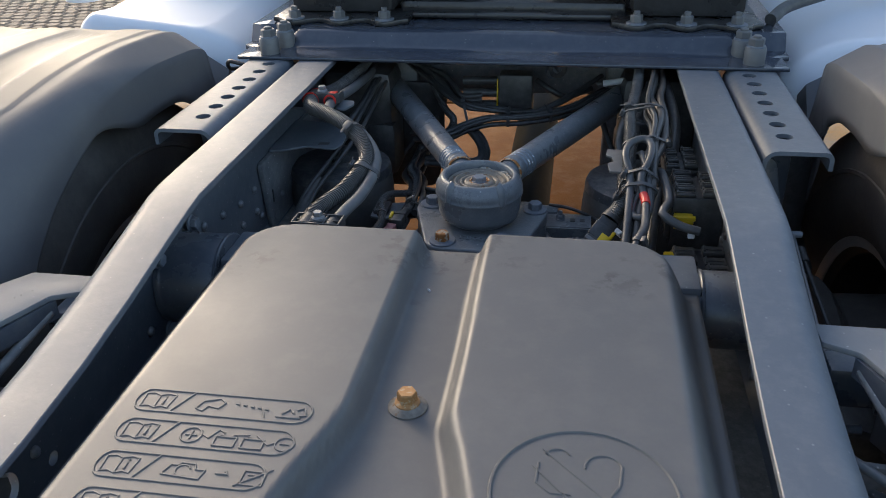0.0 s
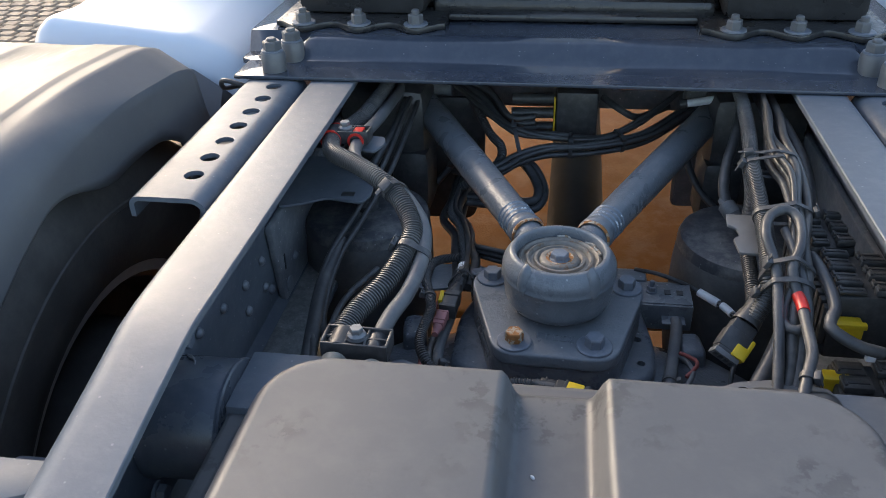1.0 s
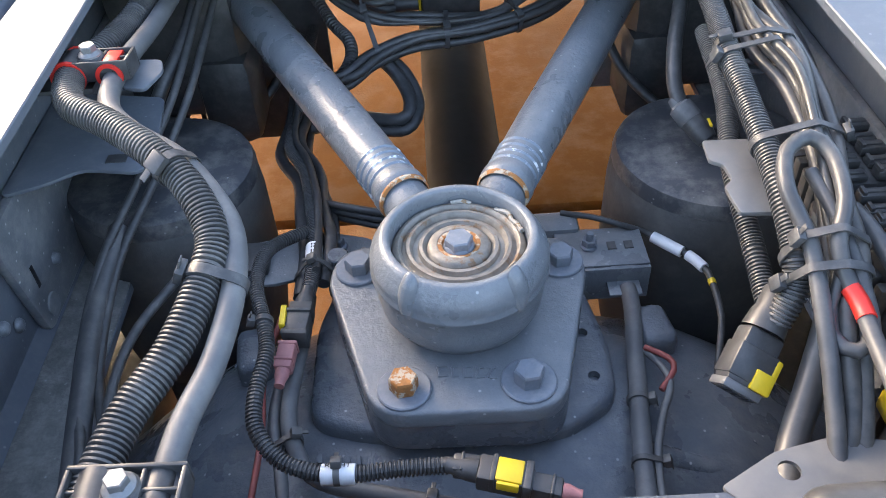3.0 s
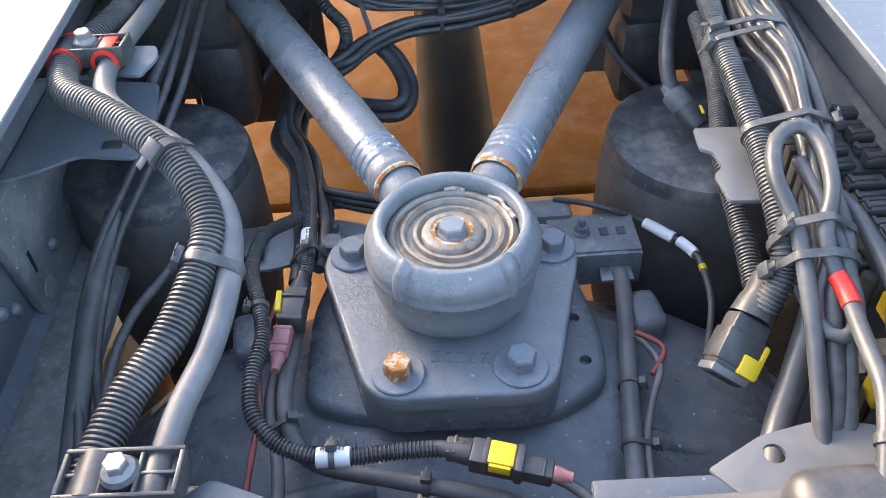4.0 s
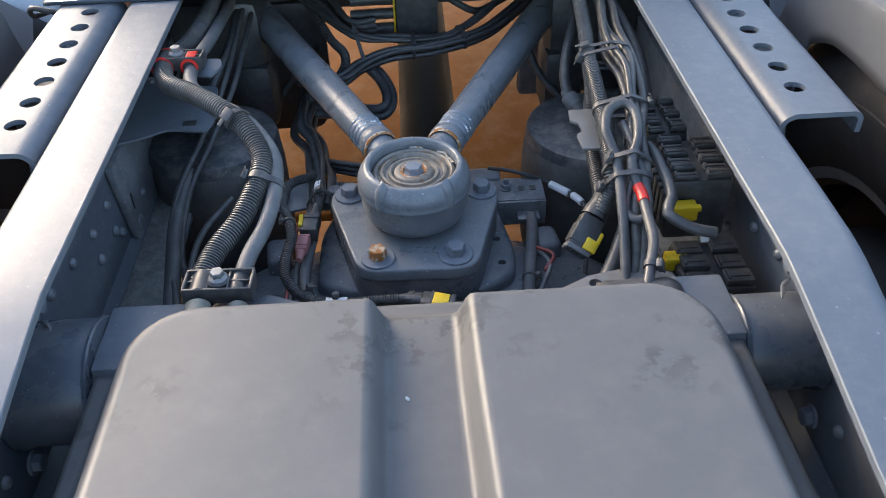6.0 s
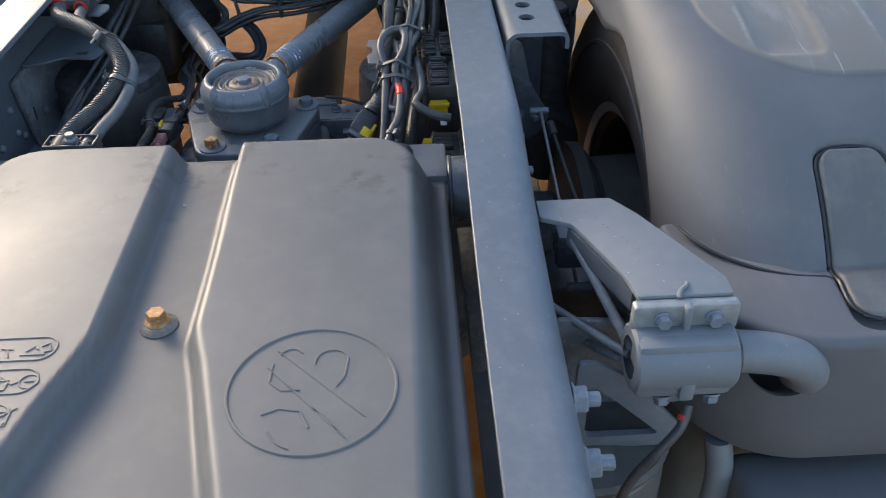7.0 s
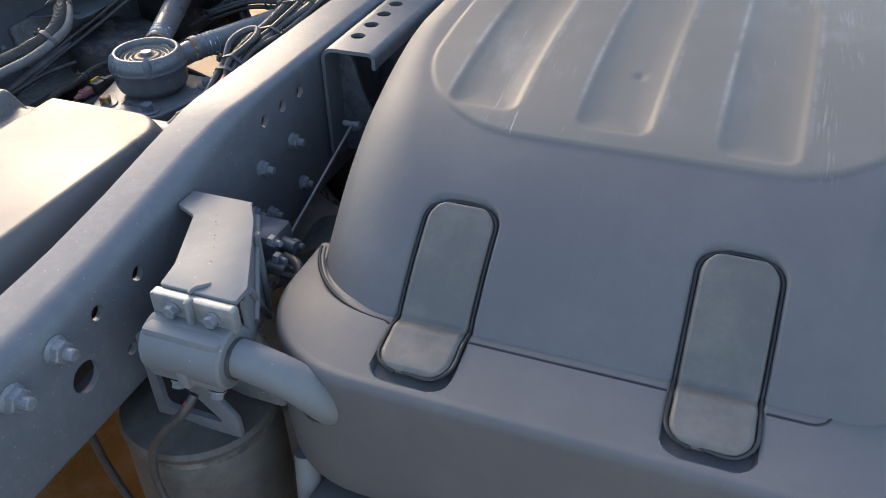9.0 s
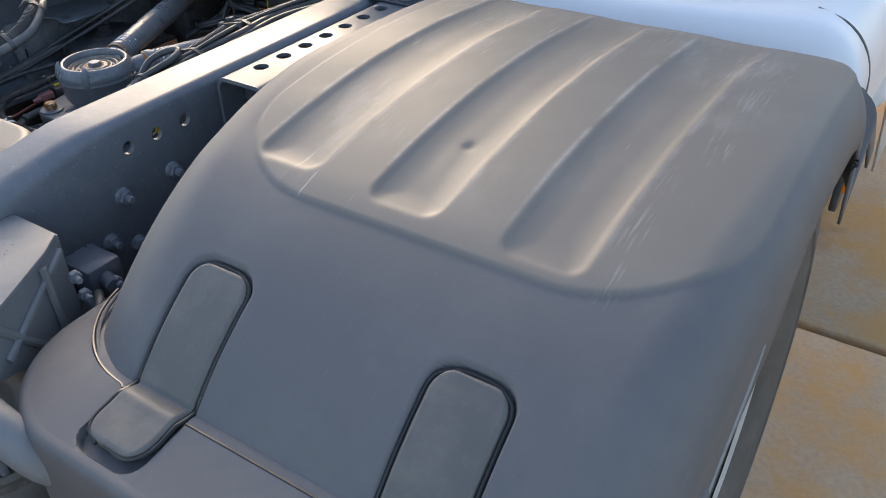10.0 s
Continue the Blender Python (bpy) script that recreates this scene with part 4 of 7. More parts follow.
    rbox(bm, (0.152, 0.085, 0.785), (0.024, 0.003, 0.018), 0.001)
    part("clip", bm, ARMPAINT, a)
    # ribbed stop on the left
    bm = bmesh.new()
    rod(bm, (-0.105, 0.09, 0.78), (-0.105, 0.09, 0.826), 0.010, 12)
    rod(bm, (-0.105, 0.09, 0.80), (-0.105, 0.09, 0.806), 0.016, 12)
    rod(bm, (-0.085, 0.10, 0.815), (-0.050, 0.09, 0.815), 0.007, 12)
    part("stop", bm, CAST, a)
    return a


axle()


def v_stay():
    v = thing("v_stay", (0, 0, 0.8), "blue-grey painted V-shaped axle stay with round ball joint hub", "axle stay")
    bm = bmesh.new()
    prism(bm, rounded([(-0.069, -0.1005), (0.067, -0.1035), (0.108, 0.042), (0.095, 0.078), (-0.095, 0.080), (-0.110, 0.045)], 0.026, 7), 0.8245, 0.842, None, 0.0032, 3)
    part("base_plate", bm, ARMPAINT, v)
    bm = bmesh.new()
    prism(bm, rounded([(-0.070, -0.094), (0.068, -0.098), (0.107, 0.042), (0.094, 0.077), (-0.094, 0.079), (-0.109, 0.045)], 0.026, 7), 0.788, 0.8235, None, 0.004, 3)
    part("lower_plate", bm, CAST, v)
    bm = bmesh.new()
    prof = [(0.044, 0.838), (0.044, 0.8475), (0.0530, 0.8495), (0.0590, 0.8540), (0.0625, 0.8615), (0.0645, 0.8740), (0.0658, 0.8905), (0.0676, 0.8922), (0.0678, 0.8944), (0.0664, 0.8962), (0.0671, 0.9000), (0.0670, 0.9040), (0.0656, 0.9085), (0.0628, 0.9132),
            (0.0598, 0.9178), (0.0578, 0.9202), (0.0556, 0.9210), (0.0528, 0.9207), (0.0514, 0.9190), (0.0509, 0.9120), (0.0505, 0.9045)]
    lathe(bm, prof, None, 64)
    part("hub", bm, ARMPAINT, v, sharp=50)
    bm = bmesh.new()
    lathe(bm, [(0.0524, 0.904), (0.0500, 0.9075), (0.0470, 0.9085), (0.0450, 0.9070), (0.0440, 0.9045), (0.0420, 0.9050), (0.0405, 0.9078), (0.0380, 0.9082), (0.0365, 0.9060), (0.0355, 0.9035),
               (0.0320, 0.9035), (0.0305, 0.9068), (0.0280, 0.9072), (0.0265, 0.9050), (0.0250, 0.9036), (0.0235, 0.9070), (0.0215, 0.9082), (0.0170, 0.9084), (0.0150, 0.9060), (0.0120, 0.9055), (0, 0.9055)], Matrix.Translation((0, 0, 0.0020)) @ Matrix.Diagonal((0.965, 0.965, 1, 1)), 56)
    part("retaining_ring", bm, RINGS, v, "worn rusty steel ring set", sharp=50)
    bolt(v, (0, 0, 0.9062), (0, 0, 1), 0.0185, 0.0085, flange=0.0118, mat=BOLTP, label="grey hexagon bolt with rust")
    bm = bmesh.new()
    lathe(bm, [(0.0120, 0.9072), (0.0130, 0.9096), (0.0158, 0.9102), (0.0172, 0.9084)], None, 36)
    part("rust_ring", bm, RUST, v, "rusty ring round the hub bolt")
    # crumbling sealant along the ring's edge
    rg = random.Random(11)
    for a0, a1 in ((10, 58), (76, 104), (300, 322)):
        pts = []
        for k in range(max(3, int((a1 - a0) / 6))):
            a_ = radians(a0 + 6 * k + rg.uniform(-1, 1))
            rr = 0.0484 + rg.uniform(-0.0014, 0.0012)
            pts.append((rr * math.cos(a_), rr * math.sin(a_), 0.9100 + rg.uniform(-0.0008, 0.0012)))
        bm = bmesh.new()
        tube(bm, pts, 0.0019, 7, step=0.004)
        part("sealant", bm, SEALANT, v, "pale crumbled sealant")
    # side dimples of the casting
    for ang in (-128, -52):
        a = radians(ang)
        c = Vector((0.0635 * math.cos(a), 0.0635 * math.sin(a), 0.906))
        bm = bmesh.new()
        m = axis_matrix(c, c + Vector((math.cos(a), math.sin(a), 0.15))) @ Matrix.Diagonal((1.0, 1.0, 1.0, 1))
        lathe(bm, [(0.021, -0.003), (0.017, 0.0022), (0.010, 0.0046), (0, 0.0054)], m @ Matrix.Rotation(radians(90), 4, "Z") @ Matrix.Diagonal((1, 0.42, 1, 1)), 24)
        part("boss", bm, ARMPAINT, v, sharp=80)
    for sx in (-1, 1):
        d = Vector((sx * 0.148, 0.312, 0.0)).normalized()
        base = Vector((sx * 0.018, 0.030, 0.888))
        p0 = base + d * 0.022
        bm = bmesh.new()
        tube(bm, [p0, p0 + d * 0.03 + Vector((0, 0, 0.005)), p0 + d * 0.07 + Vector((0, 0, 0.008))], 0.0205, 20)
        part("neck", bm, ARMPAINT, v)
        q0 = base + d * 0.052 + Vector((0, 0, 0.007))
        q1 = base + d * 0.66 + Vector((0, 0, 0.012))
        m = axis_matrix(q0, q1)
        L = (q1 - q0).length
        bm = bmesh.new()
        lathe(bm, [(0.0205, 0), (0.0232, 0.004), (0.0232, 0.012), (0.0212, 0.016), (0.0214, 0.026), (0.0228, 0.10), (0.0236, 0.2), (0.0242, L)], m, 24)
        part("arm", bm, ARMPAINT, v)
        bm = bmesh.new()
        lathe(bm, [(0.0207, -0.003), (0.0226, -0.001), (0.0226, 0.001), (0.0207, 0.003)], m, 24)
        part("rust_ring", bm, RUST, v, "rusty ring at the arm joint")
        for k in range(4):
            z = 0.022 + 0.0085 * k
            bm = bmesh.new()
            r = 0.0213 + (0.0014 * max(0, z - 0.026) / 0.074)
            lathe(bm, [(r - 0.0005, z - 0.0026), (r + 0.0013, z), (r - 0.0005, z + 0.0026)], m, 24)
            part("swage_ring", bm, WELD, v, "scuffed pale ring")
        bm = bmesh.new()
        rbox(bm, q1 + Vector((sx * 0.02, -0.02, 0)), (0.08, 0.06, 0.07), 0.015)
        part("arm_end", bm, PAINT_IN, v)
    bolt(v, (-0.0465, -0.079, 0.842), (0, 0, 1), 0.0185, 0.0125, washer=0.0200, mat=RUST, label="rusty orange hexagon bolt")
    bolt(v, (0.0440, -0.079, 0.842), (0, 0, 1), 0.0195, 0.0125, washer=0.0205, mat=BOLTP)
    bolt(v, (-0.083, 0.050, 0.842), (0, 0, 1), 0.019, 0.011, washer=0.0195, mat=BOLTP)
    bolt(v, (0.085, 0.045, 0.842), (0, 0, 1), 0.019, 0.011, washer=0.0195, mat=BOLTP)
    # unreadable cast marks
    for k, w in enumerate((0.0075, 0.0055, 0.0065, 0.0065, 0.0055)):
        bm = bmesh.new()
        rbox(bm, (-0.0180 + 0.0092 * k, -0.0595 - 0.0012 * k, 0.8424), (w, 0.0018, 0.0018), 0.0004)
        rbox(bm, (-0.0180 + 0.0092 * k - w * 0.36, -0.0640 - 0.0012 * k, 0.8424), (0.0018, 0.0090, 0.0018), 0.0004, pose(0, 0, 0, 0, 0, 12 - 9 * k))
        rbox(bm, (-0.0180 + 0.0092 * k, -0.0685 - 0.0012 * k, 0.8424), (w, 0.0018, 0.0018), 0.0004)
        part("cast_mark", bm, ARMPAINT, v)
    return v


v_stay()


def drive_shaft():
    d = thing("drive_shaft", (0.02, 1.2, 0.45), "dark steel propeller shaft running forward under the frame", "drive shaft")
    bm = bmesh.new()
    tube(bm, [(0.032, 0.30, 0.55), (0.034, 1.2, 0.60), (0.036, 2.6, 0.68)], 0.058, 28, step=0.2)
    part("shaft", bm, DARKSHAFT, d)
    bm = bmesh.new()
    rod(bm, (0.012, 0.20, 0.545), (0.012, 0.31, 0.55), 0.075, 24)
    rbox(bm, (0.012, 0.36, 0.553), (0.10, 0.09, 0.10), 0.025)
    part("joint", bm, DARKSHAFT, d)
    return d


drive_shaft()


def air_spring(at, top, r, label, group, mat=RUBBER):
    """Rubber bellows with a flat cap and a rolled lower lobe."""
    x, y = at
    a = thing("air_spring", (x, y, top - 0.42), label, "air spring", group)
    m = Matrix.Translation((x, y, top))
    bm = bmesh.new()
    lathe(bm, [(r * 0.9, -0.012), (r * 1.0, -0.022), (r * 1.03, -0.05), (r * 1.04, -0.12), (r * 1.02, -0.19), (r * 0.95, -0.235), (r * 0.82, -0.25), (r * 0.78, -0.23)], m, 40)
    part("bellows", bm, mat, a, sharp=60)
    bm = bmesh.new()
    lathe(bm, [(r * 0.985, -0.034), (r * 1.0, -0.028), (r * 1.0, -0.014), (r * 0.97, -0.006), (r * 0.9, -0.002), (r * 0.55, -0.002), (r * 0.5, 0.0), (0, 0.0)], m, 40)
    part("cap", bm, DUSTCAP, a, "black dusty cap")
    bm = bmesh.new()
    lathe(bm, [(r * 0.76, -0.22), (r * 0.74, -0.36), (r * 0.80, -0.42), (0, -0.42)], m, 32)
    part("piston", bm, BLACK, a)
    bm = bmesh.new()
    lathe(bm, [(0.018, 0), (0.018, 0.008), (0.012, 0.012), (0.012, 0.022), (0, 0.023)], m, 16)
    part("fitting", bm, BLACK, a)
    return a


air_spring((0.262, 0.205), 0.84, 0.098, "black rubber air spring bellows with a dusty cap", "inner air springs")
air_spring((-0.287, 0.226), 0.84, 0.094, "black rubber air spring bellows with a dusty cap", "inner air springs")
air_spring((0.440, -0.545), 0.722, 0.096, "brown-black rubber air spring below the mudguard stay", "outer air springs")
air_spring((-0.440, -0.545), 0.722, 0.096, "brown-black rubber air spring below the mudguard stay", "outer air springs")


# ---- twin wheels ----
def wheel(sgn, x):
    w = thing("wheel", (sgn * x, 0.02, 0.0), "black truck tyre on a painted steel rim under the mudguard", "wheel", "twin rear wheels")
    m = axis_matrix((sgn * x, 0.02, 0.50), (sgn * (x + 1), 0.02, 0.50))
    bm = bmesh.new()
    lathe(bm, [(0.295, -0.115), (0.31, -0.130), (0.36, -0.145), (0.42, -0.150), (0.455, -0.146), (0.478, -0.135), (0.490, -0.118), (0.497, -0.06), (0.498, 0), (0.497, 0.06), (0.490, 0.118), (0.478, 0.135), (0.455, 0.146), (0.42, 0.150), (0.36, 0.145), (0.31, 0.130), (0.295, 0.115)], m, 72)
    part("tyre", bm, TYRE, w)
    for z in (-0.06, -0.02, 0.02, 0.06):
        bm = bmesh.new()
        lathe(bm, [(0.4965, z - 0.017), (0.502, z - 0.015), (0.502, z + 0.015), (0.4965, z + 0.017)], m, 72)
        part("tread_rib", bm, TYRE, w)
    for z, sg in ((-0.1465, -1), (0.1465, 1)):
        bm = bmesh.new()
        lathe(bm, [(0.405, z + sg * 0.002), (0.408, z + sg * 0.0055), (0.413, z + sg * 0.0055), (0.416, z + sg * 0.001)], m, 72)
        part("bead_ring", bm, TYRE, w)
    for e in (-1, 1):
        bm = bmesh.new()
        lathe(bm, [(0.286, e * 0.108), (0.302, e * 0.116), (0.308, e * 0.121), (0.303, e * 0.124), (0.286, e * 0.118)], m, 64)
        part("rim_lip", bm, RIMEDGE, w, "pale worn rim edge")
    bm = bmesh.new()
    lathe(bm, [(0.290, -0.112), (0.276, -0.10), (0.270, -0.02), (0.20, 0.0), (0.0, 0.01), (0.20, 0.015), (0.270, 0.03), (0.276, 0.10), (0.290, 0.112)], m, 56)
    part("rim", bm, BLACK, w)
    # drum added to close the open rim and keep its inside dark
    bm = bmesh.new()
    lathe(bm, [(0.0, -0.17), (0.19, -0.17), (0.205, -0.16), (0.21, -0.03), (0.0, -0.03)], m, 48)
    part("brake_drum", bm, TYRE, w)
    return w


for s in (-1, 1):
    wheel(s, 0.735)
    wheel(s, 1.05)


# ---- mudguards ----
GUARD = [(0.520, 0.888), (0.480, 0.926), (0.435, 0.962), (0.390, 0.994), (0.352, 1.019), (0.318, 1.042), (0.285, 1.060), (0.245, 1.071), (0.20, 1.076), (0.08, 1.083), (-0.05, 1.080), (-0.16, 1.068), (-0.235, 1.054), (-0.29, 1.040), (-0.35, 1.016), (-0.405, 0.985), (-0.46, 0.943), (-0.505, 0.897), (-0.535, 0.86)]
GLINE = [Vector((0, y, z)) for y, z in GUARD]
GSPL = spline(GLINE, 0.006)
GLEN = [0.0]
for a_, b_ in zip(GSPL, GSPL[1:]):
    GLEN.append(GLEN[-1] + (b_ - a_).length)


S0 = next(GLEN[i] for i, p in enumerate(GSPL) if p.y <= 0.285)


def guard_at(s):
    """Place and inward normal on the mudguard's middle line, s metres behind the bend over its front."""
    s = min(max(s + S0, 0), GLEN[-1] - 1e-6)
    lo, hi = 0, len(GLEN) - 1
    while hi - lo > 1:
        mid = (lo + hi) // 2
        if GLEN[mid] <= s:
            lo = mid
        else:
            hi = mid
    t = (s - GLEN[lo]) / (GLEN[hi] - GLEN[lo])
    p = GSPL[lo].lerp(GSPL[hi], t)
    a, b = GSPL[max(lo - 3, 0)], GSPL[min(hi + 3, len(GSPL) - 1)]
    d = (b - a).normalized()
    return p, Vector((0, -d.z, d.y))


def s_of_y(y):
    return next(GLEN[i] for i, p in enumerate(GSPL) if p.y <= y) - S0


S_PANEL, S_SEAM = s_of_y(-0.300), s_of_y(-0.508)
S_TAB0 = s_of_y(-0.391)
SHELF, CREASE = 0.897, -0.600
XI, XO = 0.556, 1.232
TABS = (0.748, 1.046)
S_DENT = s_of_y(-0.159)


def groove_gap(u, s, i):
    """Distance from the outline of one sunk groove with round rear corners."""
    r = 0.024
    dx, dy = abs(u) - (0.048 - r), s - (S_PANEL - 0.030 + 0.010 * i - r)
    return math.hypot(max(dx, 0), max(dy, 0)) - r + min(max(dx, dy), 0)


SCUFFS = ((1.105, -0.210, 0.016), (1.113, -0.280, 0.012), (1.100, -0.140, 0.014), (1.129, -0.060, 0.016), (1.128, 0.060, 0.020), (1.090, 0.160, 0.030), (0.975, 0.250, 0.040), (0.920, 0.110, 0.026), (0.730, 0.170, 0.030), (0.690, 0.020, 0.014))


def guard_wear(x, s):
    """Worn groove edges, and the dustier top panel."""
    edge = 0.0
    for i, c in enumerate((0.722, 0.882, 1.042)):
        d = groove_gap(x - c + 0.010 * (s / S_PANEL - 1), s, i)
        edge = max(edge, (1.0 if x < c else 0.6) * math.exp(-(d / 0.0026) ** 2) * smooth(S_PANEL - 0.03, S_PANEL - 0.09, s))
    r = 0.15
    dx, dy = abs(x - 0.918) - (0.288 - r), s - (S_PANEL - r)
    d = math.hypot(max(dx, 0), max(dy, 0)) - r + min(max(dx, dy), 0)
    p = guard_at(s)[0]
    zone = max(math.exp(-((x - a) ** 2 + 0.25 * (p.y - b) ** 2) / w ** 2) for a, b, w in SCUFFS)
    return edge, smooth(0.004, -0.002, d), zone


def guard_inset(x, s):
    """How far the surface lies under the middle line."""
    ri, ro = 0.10, 0.055
    k = smooth(0.30, S_SEAM, s)
    ri = 0.045 + 0.097 * k
    ro = 0.05 + 0.04 * k
    h = 0.0
    if x < XI + ri:
        q = min(1.0, (XI + ri - x) / ri)
        h = ri * (1 - math.sqrt(max(0.0, 1 - q * q)))
    # towards the front the inner shoulder becomes a crease with a sloping flank
    k = smooth(0.44, 0.16, s)
    flank = 0.030 * max(0.0, 0.606 - x) / 0.050
    h = h * (1 - k) + flank * k
    if x > XO - ro:
        q = min(1.0, (x - XO + ro) / ro)
        h = ro * (1 - math.sqrt(max(0.0, 1 - q * q)))
    # round outer corner at the front
    d = math.hypot(max(0.0, x - XO + 0.17), max(0.0, 0.15 - s)) - 0.17
    if d > 0 and s > -0.12:
        h += 0.8 * d
    # raised top panel with round rear corners, and three soft grooves along it
    r = 0.15
    dx, dy = abs(x - 0.918) - (0.288 - r), s - (S_PANEL - r)
    d = math.hypot(max(dx, 0), max(dy, 0)) - r + min(max(dx, dy), 0)
    h += 0.0026 * smooth(-0.002, 0.003, d)
    for i, c in enumerate((0.722, 0.882, 1.042)):
        c -= 0.010 * (s / S_PANEL - 1)
        d = groove_gap(x - c, s, i)
        if d < 0:
            q = 1 - min(1.0, -d / 0.040)
            h += 0.0072 * (1 - q * q) * smooth(0.0, 0.012, -d) * smooth(-0.05, 0.14, s)
    h += 0.003 * math.exp(-((x - 0.893) ** 2 + (s - S_DENT) ** 2) / 0.0075 ** 2)
    for c in TABS:
        rr = 0.028
        dx, dy = abs(x - c) - (0.0435 - rr), (S_TAB0 - 0.005 + rr) - s
        d = math.hypot(max(dx, 0), max(dy, 0)) - rr + min(max(dx, dy), 0)
        h += 0.009 * smooth(0.0025, -0.0015, d)
    return h


def guard_sheet(bm, sgn, xs, ss, skirt):
    rows = []
    layer = bm.verts.layers.float_color.new("wear")
    for s in ss:
        p, n = guard_at(s)
        row = []
        for x, extra in xs:
            deep = skirt + (0.012 + 0.060 * smooth(0.42, 0.25, s) + 0.06 * smooth(0.14, -0.04, s) if x < 0.7 else 0.020 + 0.085 * smooth(0.28, 0.45, s))
            h = guard_inset(x, s) + extra * deep
            q = p + n * h
            lean = 0.006 * smooth(0.30, 0.04, s) * max(0.0, 0.65 - x) / 0.094
            v = bm.verts.new((sgn * (x - lean), q.y, q.z))
            v[layer] = (*guard_wear(x, s), 1.0)
            row.append(v)
        rows.append(row)
    fs = []
    for a, b in zip(rows, rows[1:]):
        for k in range(len(xs) - 1):
            fs.append(bm.faces.new((a[k], b[k], b[k + 1], a[k + 1]) if sgn > 0 else (a[k], a[k + 1], b[k + 1], b[k])))
    return bm


def mudguard(sgn):
    g = thing("mudguard", (sgn * 0.9, -0.1, 0.69), "dark grey ribbed plastic mudguard over the twin wheels, scratched", "mudguard", "mudguards")
    nx_, ns_ = (270, 230) if sgn > 0 else (150, 120)
    xs = [(XI, 1.0), (XI, 0.8), (XI, 0.6), (XI, 0.4), (XI, 0.2)] + [(XI + (XO - XI) * i / nx_, 0.0) for i in range(nx_ + 1)] + [(XO, 0.5), (XO, 1.0)]
    # finer steps at the rolled edges
    for k in range(1, 8):
        xs.append((XI + 0.0035 * 0.12 * k * k, 0.0))
        xs.append((XO - 0.0035 * 0.10 * k * k, 0.0))
    xs = xs[:5] + sorted([q for q in xs[5:] if q[1] == 0.0]) + [(XO, 0.5), (XO, 1.0)]
    ss = [-S0 + S0 * i / 22 for i in range(22)] + [S_SEAM * i / ns_ for i in range(ns_ + 1)] + [S_SEAM + 0.02, S_SEAM + 0.035]
    bm = guard_sheet(bmesh.new(), sgn, xs, ss, 0.006)
    part("upper_shell", bm, FENDER, g, sharp=70, solid=0.004)
    # lower shell: a shelf behind the seam that turns down over a soft crease, round the corners
    ring = []
    for k in range(7):
        ring.append((0.548, -0.385 - 0.0125 * k, -1, 0))
    for k in range(1, 13):
        a = radians(180 + 7.5 * k)
        ring.append((0.688 + 0.14 * math.cos(a), -0.46 + 0.14 * math.sin(a), math.cos(a), math.sin(a)))
    for k in range(1, 200):
        ring.append((0.688 + (1.13 - 0.688) * k / 200, -0.60, 0, -1))
    for k in range(0, 11):
        a = radians(270 + 9 * k)
        ring.append((1.13 + 0.108 * math.cos(a), -0.492 + 0.108 * math.sin(a), math.cos(a), math.sin(a)))
    for k in range(1, 4):
        ring.append((1.238, -0.492 + 0.06 * k, 1, 0))
    prof = [(0.105, 0.885), (0.100, SHELF + 0.001), (0.094, SHELF + 0.002), (0.085, SHELF + 0.001), (0.070, SHELF - 0.001)] + [(0.070 - 0.002 * k, SHELF - 0.001 - 0.00035 * k) for k in range(1, 29)] + [(0.009, 0.8862), (0.0045, 0.8845), (0.0018, 0.8810), (0.0004, 0.8750), (0.0, 0.864), (-0.002, 0.82), (-0.003, 0.75), (0.0, 0.708), (0.004, 0.702)]
    bm = bmesh.new()
    rows = []
    for off, z in prof:
        row = []
        for x, y, nx, ny in ring:
            q = Vector((x - nx * off, y - ny * off, z))
            for c in TABS:
                dx, dy = abs(q.x - c) - 0.0225, -0.561 - q.y
                d = math.hypot(max(dx, 0), max(dy, 0)) - 0.0205 + min(max(dx, dy), 0)
                q.z -= 0.010 * smooth(0.002, -0.002, d) if z > 0.88 else 0.0
            row.append(bm.verts.new((sgn * q.x, q.y, q.z)))
        rows.append(row)
    for a, b in zip(rows, rows[1:]):
        for k in range(len(ring) - 1):
            bm.faces.new((a[k], b[k], b[k + 1], a[k + 1]) if sgn > 0 else (a[k], a[k + 1], b[k + 1], b[k]))
    shell = part("lower_shell", bm, FENDER, g, sharp=70, solid=0.004)
    cb = bmesh.new()
    lathe(cb, [(0, 0), (0.036, 0), (0.036, 0.16), (0, 0.16)], axis_matrix((sgn * 0.612, -0.66, 0.845), (sgn * 0.650, -0.53, 0.838)) @ Matrix.Diagonal((1.0, 1.05, 1, 1)), 28)
    cut(shell, cb)
    # straps: down the upper shell, over the seam, on to the shelf
    for c in TABS:
        mid = [Vector((0, p.y, p.z)) + n * 0.002 for p, n in (guard_at(S_TAB0 + (S_SEAM - 0.012 - S_TAB0) * j / 26) for j in range(27))]
        mid += [Vector((0, -0.517, 0.9045)), Vector((0, -0.530, 0.9020)), Vector((0, -0.545, 0.8995)), Vector((0, -0.560, 0.8970)), Vector((0, -0.572, 0.8935))]
        mid = spline(mid, 0.004)
        run = [0.0]
        for a, b in zip(mid, mid[1:]):
            run.append(run[-1] + (b - a).length)
        bm = bmesh.new()
        rows, gap_l, gap_r = [], [], []
        for j, q in enumerate(mid):
            d = (mid[min(j + 1, len(mid) - 1)] - mid[max(j - 1, 0)]).normalized()
            nn = Vector((0, -d.z, d.y))
            e = min(run[j], run[-1] - run[j])
            w = 0.0398 if e > 0.026 else 0.0138 + math.sqrt(max(0.0, 0.026 ** 2 - (0.026 - e) ** 2))
            row = []
            for i in range(25):
                u = -1 + i / 12
